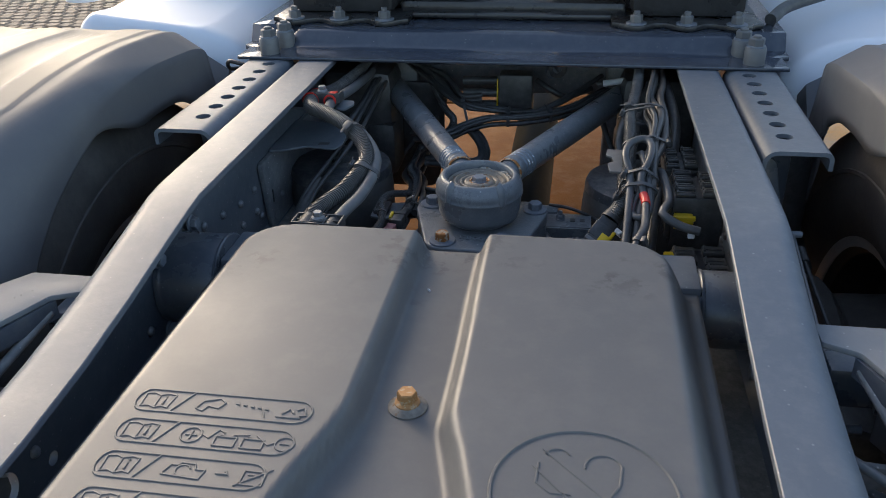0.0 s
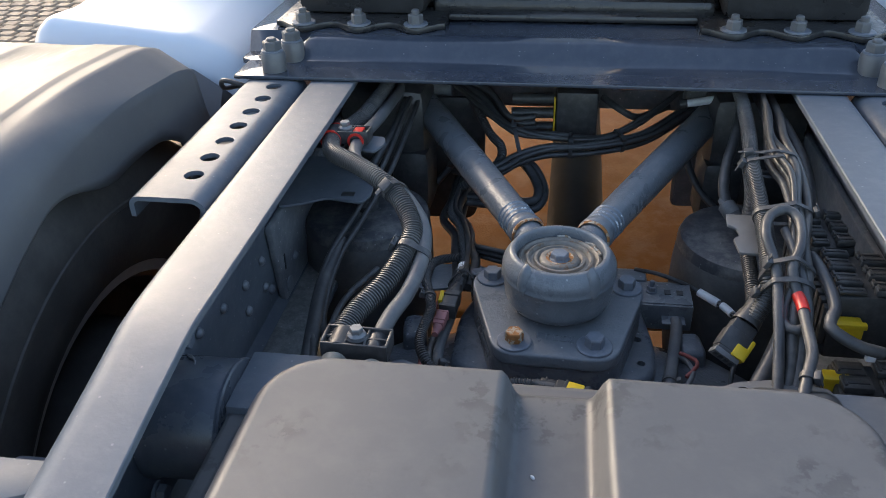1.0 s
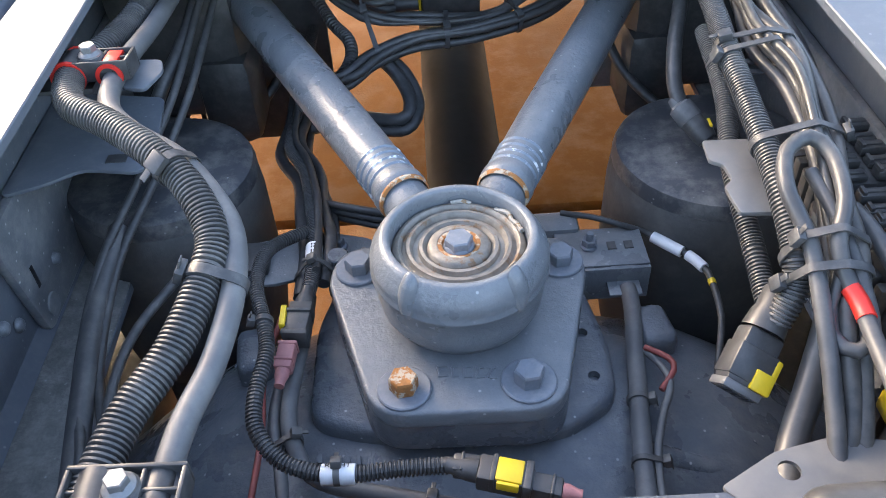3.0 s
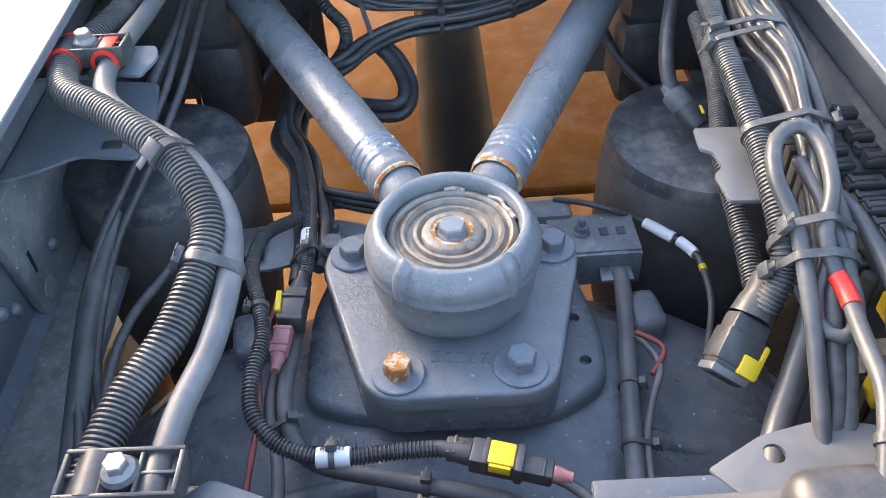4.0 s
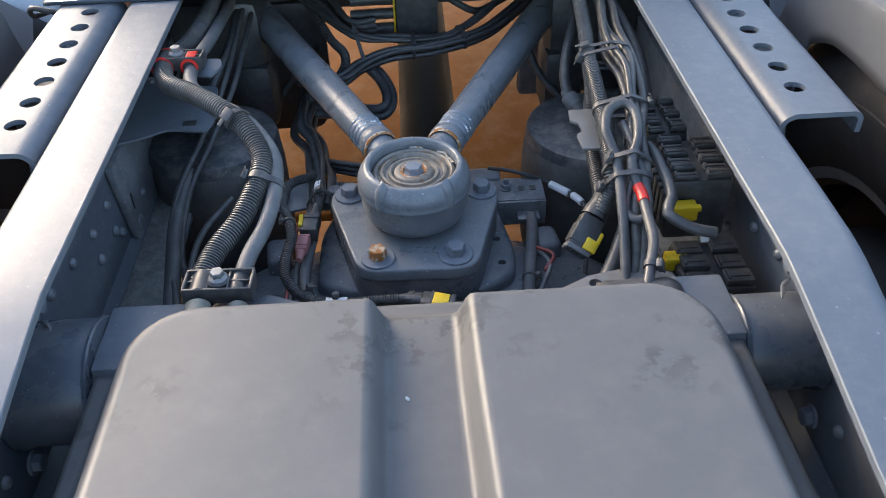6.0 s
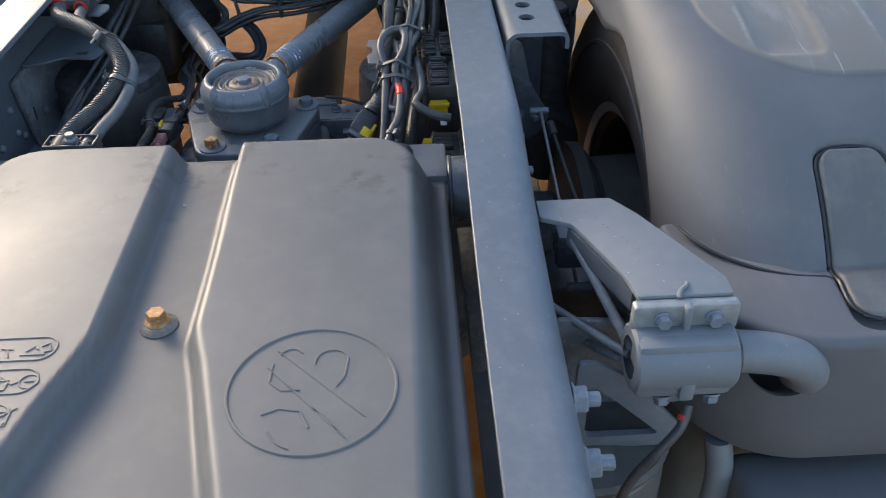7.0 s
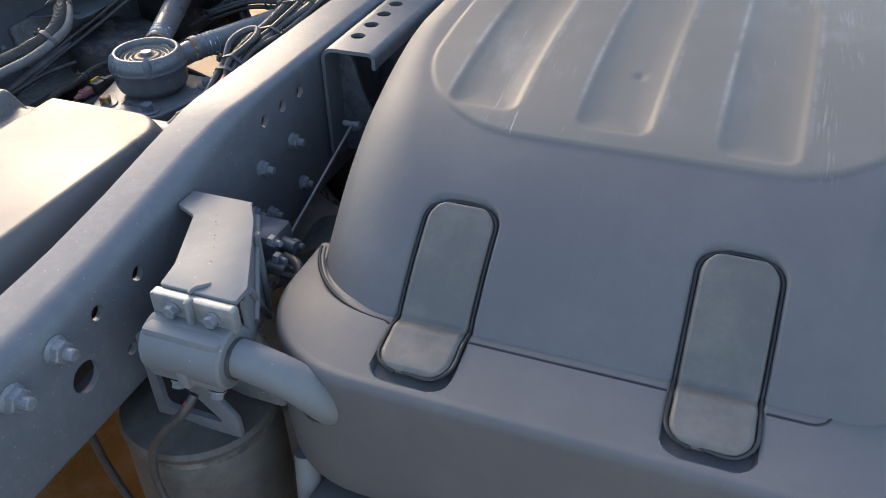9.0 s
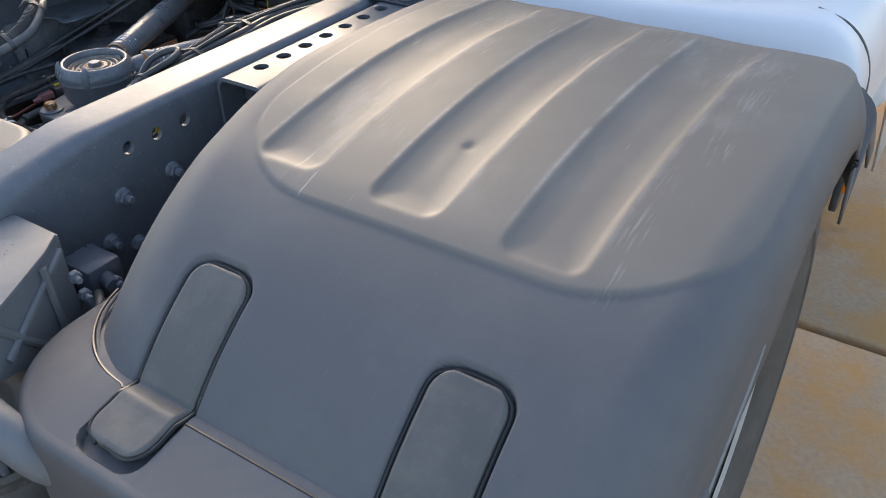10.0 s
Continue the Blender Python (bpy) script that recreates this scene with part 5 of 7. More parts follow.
                edge = min(w * (1 - abs(u)), e)
                f = q + nn * (0.005 * smooth(0.003, 0.0, edge))
                row.append(bm.verts.new((sgn * (c + u * w), f.y, f.z)))
            rows.append(row)
            if j % 3 == 0 or j == len(mid) - 1:
                g3 = q + nn * 0.0045
                gap_l.append((sgn * (c - w - 0.0018), g3.y, g3.z))
                gap_r.append((sgn * (c + w + 0.0018), g3.y, g3.z))
        for a, b in zip(rows, rows[1:]):
            for k in range(24):
                bm.faces.new((a[k], b[k], b[k + 1], a[k + 1]) if sgn > 0 else (a[k], a[k + 1], b[k + 1], b[k]))
        part("rubber_strap", bm, STRAP, g, "dusty rubber fastening strap", sharp=70, solid=0.003)
        # black bead painted in for the shade in the pocket round the strap
        bm = bmesh.new()
        tube(bm, gap_l[::-1] + gap_r + gap_l[-2:], 0.0024, 8, step=0.006)
        part("strap_shade", bm, BLACKCAP, g, "black bead drawn as the shade round the strap")
    # rolled lip of the upper shell along the seam, broken by the straps
    edge_run = ring[8:18] + ring[18:-14:3] + ring[-14:-3:2]
    for lo_, hi_ in ((0.0, TABS[0] - 0.043), (TABS[0] + 0.043, TABS[1] - 0.043), (TABS[1] + 0.043, 2.0)):
        run_ = [q for q in edge_run if lo_ < q[0] - q[2] * 0.09 < hi_]
        if lo_ == 0.0:
            turn_ = [(math.cos(radians(a_)), math.sin(radians(a_))) for a_ in range(196, 270, 8)]
            run_ = [(0.700 + 0.2285 * c_, -0.368 + 0.2285 * s_, c_, s_) for c_, s_ in turn_] + [(0.702, -0.600, 0, -1)]
        bm = bmesh.new()
        tube(bm, [Vector((sgn * (x - nx * 0.0915), y - ny * 0.0915, SHELF - 0.0012)) for x, y, nx, ny in run_], 0.0022, 8, step=0.01)
        part("seam_lip", bm, FENDER, g)
        # black bead beside the lip, painted in for the shade beneath it
        bm = bmesh.new()
        tube(bm, [Vector((sgn * (x - nx * 0.0872), y - ny * 0.0872, SHELF + 0.0004)) for x, y, nx, ny in run_], 0.0019, 6, step=0.01)
        part("seam_shade", bm, BLACKCAP, g, "black bead drawn as the shade under the seam lip")
    # added black block for the shade in the hole behind the stay's tube
    bm = bmesh.new()
    rbox(bm, (sgn * 0.655, -0.50, 0.82), (0.16, 0.11, 0.13), 0.02)
    part("hole_shade", bm, BLACK, g)
    return g


for s in (-1, 1):
    mudguard(s)


def mudguard_stay(sgn):
    st = thing("mudguard_stay", (sgn * 0.48, -0.55, 0.75), "grey welded steel mudguard stay with clamp and bent tube", "mudguard stay", "mudguard stays")
    X = lambda x: sgn * x
    bm = bmesh.new()
    # folded top sheet from the rail out to the clamp
    out = [(0.392, -0.412), (0.476, -0.412), (0.500, -0.445), (0.562, -0.560), (0.562, -0.585), (0.468, -0.585), (0.462, -0.55), (0.425, -0.46), (0.392, -0.445)]
    out = rounded([(X(x), y) for x, y in (out if sgn > 0 else out[::-1])], 0.004)
    prism(bm, out, 0.940, 0.947, None, 0.0014, 2)
    part("top_sheet", bm, STAYPAINT, st)
    # side sheets under it
    for (x0, y0), (x1, y1), dz in (((0.476, -0.414), (0.561, -0.572), 0.105), ((0.424, -0.457), (0.470, -0.566), -0.008)):
        bm = bmesh.new()
        a, b = Vector((X(x0), y0, 0.94)), Vector((X(x1), y1, 0.938))
        d = (b - a).normalized()
        nrm = d.cross(Vector((0, 0, 1))).normalized() * 0.003
        pts = [a, b, b - Vector((0, 0, 0.06 if x0 > 0.45 else 0.024)), a + d * 0.02 - Vector((0, 0, dz + 0.03)), a - Vector((0, 0, dz + 0.03))]
        f = [bm.verts.new(p + nrm) for p in pts]
        k = [bm.verts.new(p - nrm) for p in pts]
        bm.faces.new(f)
        bm.faces.new(k[::-1])
        for i in range(5):
            bm.faces.new((f[i], k[i], k[(i + 1) % 5], f[(i + 1) % 5]))
        bmesh.ops.recalc_face_normals(bm, faces=bm.faces)
        # the inner sheet's darker paint stands for the rail's shadow on it
        part("side_sheet", bm, STAYPAINT if x0 > 0.45 else DARKPAINT, st)
    # open truss under the sheet's inner edge
    for p_, q_, w_ in (((0.428, -0.462, 0.928), (0.472, -0.582, 0.872), 0.010), ((0.400, -0.500, 0.866), (0.468, -0.584, 0.868), 0.008), ((0.400, -0.450, 0.800), (0.462, -0.580, 0.858), 0.008)):
        bm = bmesh.new()
        p_, q_ = Vector((X(p_[0]), p_[1], p_[2])), Vector((X(q_[0]), q_[1], q_[2]))
        rod(bm, p_, q_, w_ * 0.6, 10, 0.001)
        part("truss_bar", bm, PAINT_IN, st)
    # folded rear edge, its small tongue and the raised weld beads down the sheet
    bm = bmesh.new()
    prism(bm, rounded([(X(0.392), -0.424), (X(0.478), -0.424), (X(0.478), -0.410), (X(0.392), -0.410)][::sgn], 0.003), 0.925, 0.9455, None, 0.0015)
    part("folded_edge", bm, STAYPAINT, st)
    rg_ = random.Random(5)
    for f_ in (0.0, 0.13, 0.2, 0.42, 0.5, 0.66, 0.95):
        bm = bmesh.new()
        lathe(bm, [(0.0014, 0), (0.0009, 0.0006), (0, 0.0008)], Matrix.Translation((X(0.452 + 0.050 * f_ + rg_.uniform(-0.001, 0.001)), -0.452 - 0.085 * f_, 0.9468)), 8)
        part("spatter", bm, STAYPAINT, st)
    # weld lip and clamp cap
    bm = bmesh.new()
    prism(bm, rounded([(X(0.462), 0.912), (X(0.566), 0.912), (X(0.566), 0.944), (X(0.462), 0.944)], 0.005), -0.598, -0.5855, Matrix(((1, 0, 0, 0), (0, 0, 1, 0), (0, 1, 0, 0), (0, 0, 0, 1))), 0.002)
    part("clamp_plate", bm, CLAMPM, st, "bare galvanised clamp plate with rust")
    for x in (0.491, 0.541):
        bolt(st, (X(x), -0.598, 0.929), (0, -1, 0), 0.013, 0.007, washer=0.009, mat=BOLTP)
    bm = bmesh.new()
    rbox(bm, (X(0.514), -0.600, 0.93), (0.008, 0.012, 0.036), 0.003)
    tube(bm, [(X(0.507), -0.588, 0.946), (X(0.510), -0.580, 0.9485), (X(0.517), -0.574, 0.9485), (X(0.520), -0.567, 0.9465)], 0.0024, 8)
    part("weld_rib", bm, STAYPAINT, st)
    # clamp housing round the tube
    bm = bmesh.new()
    m = axis_matrix((X(0.462), -0.603, 0.884), (X(0.563), -0.603, 0.884))
    lathe(bm, [(0.022, 0), (0.032, 0), (0.035, 0.003), (0.035, 0.098), (0.032, 0.101), (0.022, 0.101)], m, 32)
    rbox(bm, (X(0.5125), -0.612, 0.898), (0.098, 0.030, 0.040), 0.006)
    rbox(bm, (X(0.5125), -0.622, 0.870), (0.098, 0.022, 0.034), 0.008)
    part("clamp_housing", bm, STAYPAINT, st)
    bm = bmesh.new()
    rbox(bm, (X(0.514), -0.632, 0.866), (0.016, 0.012, 0.026), 0.004)
    part("clamp_rib", bm, STAYPAINT, st)
    for x in (0.495, 0.545):
        bolt(st, (X(x), -0.622, 0.848), (0, -0.5, -1), 0.013, 0.007, washer=0.009)
    # bent tube into the mudguard
    bm = bmesh.new()
    tube(bm, [(X(0.505), -0.603, 0.886), (X(0.56), -0.603, 0.886), (X(0.60), -0.604, 0.882), (X(0.630), -0.602, 0.871), (X(0.651), -0.597, 0.852), (X(0.661), -0.586, 0.830), (X(0.665), -0.565, 0.812)], 0.0215, 24)
    part("tube", bm, STAYPAINT, st)
    bm = bmesh.new()
    lathe(bm, [(0.0215, 0), (0.0235, 0), (0.0235, 0.005), (0.0215, 0.005)], axis_matrix((X(0.5635), -0.603, 0.884), (X(0.6), -0.603, 0.884)), 24)
    part("seal_ring", bm, BLACK, st)
    # lower cast bracket with triangular windows, on the rail
    m = Matrix(((sgn, 0, 0, 0), (0, 0, 1, 0), (0, 1, 0, 0), (0, 0, 0, 1)))
    bm = bmesh.new()
    prism(bm, rounded([(0.415, 0.732), (0.535, 0.732), (0.535, 0.765), (0.47, 0.842), (0.435, 0.865), (0.415, 0.865)], 0.008), -0.592, -0.584, m, 0.002)
    lo = part("lower_bracket", bm, PAINT, st)
    cb = bmesh.new()
    prism(cb, rounded([(0.430, 0.752), (0.515, 0.752), (0.430, 0.838)], 0.010), -0.66, -0.55, m)
    cut(lo, cb)
    bm = bmesh.new()
    prism(bm, rounded([(0.40, 0.732), (0.56, 0.732), (0.56, 0.80), (0.53, 0.86), (0.40, 0.87)], 0.01), -0.53, -0.522, m, 0.002)
    part("rear_sheet", bm, PAINT_IN, st)
    bm = bmesh.new()
    lathe(bm, [(0.099, 0.712), (0.101, 0.720), (0.097, 0.727), (0.075, 0.731), (0.045, 0.738), (0, 0.740)], Matrix.Translation((X(0.440), -0.545, 0)), 40)
    part("spring_dish", bm, RUBBER, st, "dark brown spring dish")
    # stiffening ribs on the outer flank
    for (a, b) in (((0.478, -0.418, 0.93), (0.545, -0.545, 0.885)), ((0.545, -0.545, 0.93), (0.500, -0.46, 0.81)), ((0.500, -0.455, 0.935), (0.497, -0.452, 0.82))):
        bm = bmesh.new()
        tube(bm, [Vector((X(a[0] + 0.006), a[1], a[2])), Vector((X((a[0] + b[0]) / 2 + 0.006), (a[1] + b[1]) / 2, (a[2] + b[2]) / 2)), Vector((X(b[0] + 0.006), b[1], b[2]))], 0.005, 8)
        part("rib", bm, STAYPAINT, st)
    for y, z in ((-0.42, 0.90), (-0.415, 0.87)):
        bolt(st, (X(0.50), y, z), (sgn * 1, -0.2, 0), 0.014, 0.008, stub=0.008)
    return st


for s in (-1, 1):
    mudguard_stay(s)


# ---- fairings in front of the mudguards ----
def fairing(sgn):
    f = thing("side_fairing", (sgn * 0.9, 1.0, 0.4), "white painted glossy side fairing in front of the mudguard", "fairing", "fairings")
    bm = bmesh.new()
    sec = [(0.515, 0.62), (0.515, 0.88)]
    for k in range(9):
        a = radians(180 - 11.25 * k)
        sec.append((0.68 + 0.165 * math.cos(a), 0.90 + 0.115 * math.sin(a)))
    for k in range(11):
        a = radians(90 - 9 * k)
        sec.append((1.09 + 0.10 * math.cos(a), 0.945 + 0.10 * math.sin(a)))
    sec += [(1.192, 0.80), (1.192, 0.40)]
    rows = []
    for y, dz in ((0.400, -0.075), (0.420, -0.030), (0.432, -0.006), (0.440, 0.002), (0.450, 0.005), (0.470, 0.004), (0.53, -0.001), (0.7, 0.008), (0.95, 0.02), (1.3, 0.025), (2.4, 0.025)):
        low = 0.870 - 0.46 * smooth(0.95, 1.3, y)
        rows.append([bm.verts.new((sgn * (x if sgn > 0 or x < 0.62 else 0.62 + 0.5 * (x - 0.62)), y + 0.02 * smooth(0.80, 0.62, x) * smooth(0.9, 0.45, y), max(z + (dz if z > 0.7 else 0), low if x > 1.0 else 0.0) - (0.001 if z == 0.40 else 0.0))) for x, z in sec])
    for a, b in zip(rows, rows[1:]):
        for k in range(len(sec) - 1):
            bm.faces.new((a[k], a[k + 1], b[k + 1], b[k]) if sgn < 0 else (a[k], b[k], b[k + 1], a[k + 1]))
    part("panel", bm, BODY, f, sharp=60, solid=0.006)
    # raised body behind, with the ridge line along it
    bm = bmesh.new()
    rbox(bm, (sgn * (0.93 if sgn > 0 else 0.78), 1.57, 0.951), (0.56 if sgn > 0 else 0.44, 1.5, 0.40), 0.05, seg=5)
    part("upper_body", bm, BODY, f, sharp=60)
    if sgn > 0:
        bm = bmesh.new()
        tube(bm, [(1.10, 0.505, 1.048), (1.145, 0.505, 1.033), (1.176, 0.505, 1.003), (1.192, 0.505, 0.955), (1.1935, 0.505, 0.872)], 0.005, 8)
        part("gasket", bm, BLACK, f, "black rubber gasket")
    return f


for s in (-1, 1):
    fairing(s)


def filler_cap():
    c = thing("filler_cap", (-1.03, 0.70, 1.03), "white filler neck with a black hinged cap on the fairing", "filler cap")
    bm = bmesh.new()
    lathe(bm, [(0.045, 0.0), (0.045, 0.05), (0.042, 0.055), (0, 0.055)], Matrix.Translation((-1.03, 0.70, 1.03)), 28)
    part("neck", bm, BODY, c)
    bm = bmesh.new()
    lathe(bm, [(0.05, 0.056), (0.053, 0.06), (0.053, 0.078), (0.048, 0.084), (0, 0.086)], Matrix.Translation((-1.03, 0.70, 1.03)), 28)
    rbox(bm, (-1.088, 0.70, 1.10), (0.03, 0.03, 0.03), 0.006)
    part("cap", bm, BLACKCAP, c)
    return c


filler_cap()

reflector = thing("side_reflector", (1.20, 0.50, 0.735), "orange side marker reflector on a black holder", "reflector")
bm = bmesh.new()
rbox(bm, (1.199, 0.50, 0.790), (0.012, 0.05, 0.11), 0.003)
part("holder", bm, BLACK, reflector)
bm = bmesh.new()
rbox(bm, (1.208, 0.50, 0.800), (0.008, 0.04, 0.06), 0.002)
part("lens", bm, ORANGE, reflector)


def edge_strip(sgn):
    """Bright trim along the mudguard's outer lower edge."""
    bm = bmesh.new()
    tube(bm, [(sgn * 1.230, -0.17, 0.945), (sgn * 1.231, -0.21, 0.915), (sgn * 1.231, -0.27, 0.875), (sgn * 1.231, -0.34, 0.825)], 0.0035, 8)
    single("edge_trim", bm, STEEL, "thin bright metal trim along the mudguard edge", "trim", "edge trims")


for s in (-1, 1):
    edge_strip(s)


def tail_lamp(sgn):
    t = thing("tail_lamp", (sgn * 0.98, -0.66, 0.58), "dark grey tail lamp housing with a red lens below the mudguard", "tail lamp", "tail lamps")
    bm = bmesh.new()
    rbox(bm, (sgn * 0.72, -0.600, 0.630), (0.21, 0.10, 0.08), 0.02, seg=4)
    part("housing", bm, FENDER, t)
    bm = bmesh.new()
    rbox(bm, (sgn * 0.985, -0.615, 0.618), (0.30, 0.10, 0.09), 0.02, seg=4)
    part("lens", bm, REDLENS, t)
    bm = bmesh.new()
    tube(bm, [(sgn * 0.60, -0.56, 0.70), (sgn * 0.605, -0.575, 0.64), (sgn * 0.60, -0.58, 0.5)], 0.016, 12)
    part("support_pipe", bm, STAYPAINT, t)
    return t


for s in (-1, 1):
    tail_lamp(s)


# ---- left hoses ----
def hose(name, pts, r, mat, label, rib=0.0, depth=0.0, seg=12, category="hose", group=""):
    bm = bmesh.new()
    tube(bm, pts, r, seg, rib, depth)
    LINES.append((spline(pts, 0.01), r))
    return single(name, bm, mat, label, category, group, sharp=26 if rib else 60)


LEFT_A = [(-0.219, -0.205, 0.918), (-0.207, -0.151, 0.923), (-0.186, -0.106, 0.930), (-0.171, -0.048, 0.942), (-0.171, -0.018, 0.952), (-0.191, 0.019, 0.966), (-0.223, 0.051, 0.976), (-0.261, 0.085, 0.979), (-0.294, 0.112, 0.979), (-0.309, 0.150, 0.976), (-0.312, 0.188, 0.972), (-0.301, 0.241, 0.966), (-0.294, 0.311, 0.960), (-0.290, 0.5, 0.95)]
LEFT_B = [(-0.180, -0.205, 0.915), (-0.172, -0.154, 0.920), (-0.160, -0.113, 0.925), (-0.153, -0.061, 0.935), (-0.158, -0.013, 0.945), (-0.176, 0.019, 0.957), (-0.203, 0.050, 0.967), (-0.242, 0.083, 0.970), (-0.268, 0.117, 0.970), (-0.277, 0.157, 0.970), (-0.277, 0.212, 0.966), (-0.273, 0.306, 0.956), (-0.268, 0.5, 0.945)]
hose("corrugated_hose", LEFT_A, 0.0122, HOSE, "dark grey corrugated cable conduit along the chassis rail", 0.0036, 0.0026, 18, "conduit")
hose("battery_cable", LEFT_B, 0.0086, GREYHOSE, "smooth dusty grey battery cable beside the corrugated conduit", 0, 0, 14, "cable")
ties = thing("cable_tie_set", (-0.2, 0.0, 0.95), "grey nylon ties that hold the conduit and cable together", "cable ties")
for at, al, hd in (((-0.200, 0.036, 0.970), (-0.032, 0.032, 0.010), (-0.4, -0.5, 0.7)), ((-0.165, -0.055, 0.940), (-0.01, -0.05, -0.01), (-0.9, 0.1, 0.5))):
    zip_tie(ties, at, al, 0.035, hd, 0.008, TIE)


def pipe_clamp(at, along, w, label, mat_ring=None):
    """Two-shell plastic clamp with a bolt on top, two lines through it."""
    c = thing("pipe_clamp", (at[0], at[1], at[2] - 0.03), label, "pipe clamp", "pipe clamps")
    at = Vector(at)
    m = axis_matrix(at, at + Vector(along)).to_3x3().to_4x4()
    side = (m @ Vector((1, 0, 0)))
    z = Vector((0, 0, 1))
    d = Vector(along).normalized()
    side = d.cross(z).normalized()
    rot = Matrix((side, d, z)).transposed().to_4x4()
    bm = bmesh.new()
    rbox(bm, at - z * 0.004, (w, 0.030, 0.010), 0.0015, rot)
    part("shell", bm, DUSTCAP, c)
    for e in (-1, 1):
        bm = bmesh.new()
        rbox(bm, at + d * e * 0.0142 - z * 0.001, (w + 0.001, 0.0028, 0.018), 0.0008, rot)
        part("wall", bm, BLACK, c)
        bm = bmesh.new()
        rbox(bm, at + side * e * w * 0.49 - z * 0.001, (0.0028, 0.0256, 0.018), 0.0008, rot)
        part("wall", bm, BLACK, c)
        bm = bmesh.new()
        rbox(bm, at + side * e * w * 0.15 + z * 0.001, (0.0022, 0.0256, 0.012), 0.0006, rot)
        part("rib", bm, BLACK, c)
        bm = bmesh.new()
        rbox(bm, at + side * e * w * 0.32 + z * 0.001, (w * 0.32, 0.0022, 0.010), 0.0006, rot)
        part("rib", bm, BLACK, c)
    bm = bmesh.new()
    lathe(bm, [(0.011, 0.0), (0.011, 0.007), (0.0095, 0.0085), (0, 0.0085)], Matrix.Translation(at), 20)
    part("bolt_boss", bm, BLACK, c)
    for k, rr in ((-1, 0.0140), (1, 0.0108)):
        bm = bmesh.new()
        q = at + side * k * w * 0.26 - z * 0.005
        lathe(bm, [(rr - 0.002, -0.015), (rr, -0.014), (rr, 0.014), (rr - 0.002, 0.015)], axis_matrix(q, q + d), 20)
        part("saddle", bm, BLACK, c)
        for e in (-1, 1) if mat_ring else ():
            bm = bmesh.new()
            q = at + side * k * w * 0.26 + d * e * 0.0165 - z * 0.005
            lathe(bm, [(rr - 0.003, -0.002), (rr + 0.0004, -0.002), (rr + 0.0004, 0.002), (rr - 0.003, 0.002)], axis_matrix(q, q + d), 22)
            part("red_ring", bm, mat_ring, c, "red plastic ring")
    if mat_ring:
        bm = bmesh.new()
        rbox(bm, at + side * w * 0.27 + z * 0.0045, (0.013, 0.026, 0.004), 0.001, rot)
        part("red_insert", bm, mat_ring, c, "red plastic insert")
    bolt(c, at + z * 0.0085, (0, 0, 1), 0.0118, 0.0075, flange=0.0095, mat=STEEL, label="zinc-plated flange bolt")
    return c


pipe_clamp((-0.194, -0.205, 0.925), (0.003, 0.10, 0.0), 0.066, "black plastic double pipe clamp with zinc bolt")
pipe_clamp((-0.296, 0.180, 0.978), (0.0, 0.10, -0.01), 0.066, "black plastic clamp with red rings round both lines", RED)
bm = bmesh.new()
prism(bm, rounded([(-0.275, 0.17), (-0.255, 0.165), (-0.245, 0.195), (-0.250, 0.215), (-0.30, 0.22)], 0.006), 0.956, 0.960, None, 0.001)
prism(bm, [(-0.381, 0.17), (-0.30, 0.17), (-0.30, 0.215), (-0.381, 0.215)], 0.956, 0.960)
single("clamp_bracket", bm, PAINT, "blue-grey steel tab that carries the red-ringed clamp", "bracket")
bm = bmesh.new()
rod(bm, (-0.214, -0.222, 0.916), (-0.212, -0.245, 0.910), 0.0125, 18)
rod(bm, (-0.176, -0.222, 0.913), (-0.175, -0.245, 0.907), 0.0095, 16)
single("cable_boot", bm, CREAM, "cream plastic cable sleeves below the clamp", "cable sleeve")
bm = bmesh.new()
rbox(bm, (-0.196, -0.252, 0.905), (0.084, 0.026, 0.040), 0.006, pose(0, 0, 0, 0, 0, 4))
prism(bm, rounded([(-0.18, -0.21), (-0.155, -0.19), (-0.06, -0.232), (-0.06, -0.25), (-0.20, -0.25)], 0.008), 0.893, 0.897, None, 0.001)
single("clamp_carrier", bm, DARKPAINT, "blue-grey sheet steel carrier under the clamp", "bracket")

# a shelf on the rail's inner face
bm = bmesh.new()
prism(bm, rounded([(-0.3805, 0.105), (-0.345, 0.120), (-0.320, 0.138), (-0.268, 0.128), (-0.260, 0.155), (-0.270, 0.25), (-0.3805, 0.27)], 0.010), 0.897, 0.901, None, 0.001)
single("cable_shelf", bm, PAINT, "blue-grey steel shelf plate on the rail's inner face", "bracket")
# uncut slot: its dark inside is a black inlay on the shelf
bm = bmesh.new()
rbox(bm, (-0.292, 0.150, 0.9012), (0.018, 0.012, 0.001), 0.0)
single("shelf_slot_shade", bm, BLACK, "black square inlay drawn as a slot's shade in the cable shelf", "slot")

# thin lines behind the hoses on the left
LEFT_C = [(-0.250, 0.50, 0.95), (-0.253, 0.363, 0.93), (-0.263, 0.246, 0.90), (-0.285, 0.151, 0.87), (-0.305, 0.073, 0.845), (-0.300, -0.029, 0.83), (-0.275, -0.115, 0.83), (-0.26, -0.2, 0.83)]
hose("air_line", LEFT_C, 0.0042, BLACK, "thin black air line along the chassis rail", 0, 0, 8, "air line", "air lines")
hose("air_line", [(x + 0.012, y + 0.01, z - 0.006) for x, y, z in LEFT_C], 0.0042, BLACK, "thin black air line along the chassis rail", 0, 0, 8, "air line", "air lines")
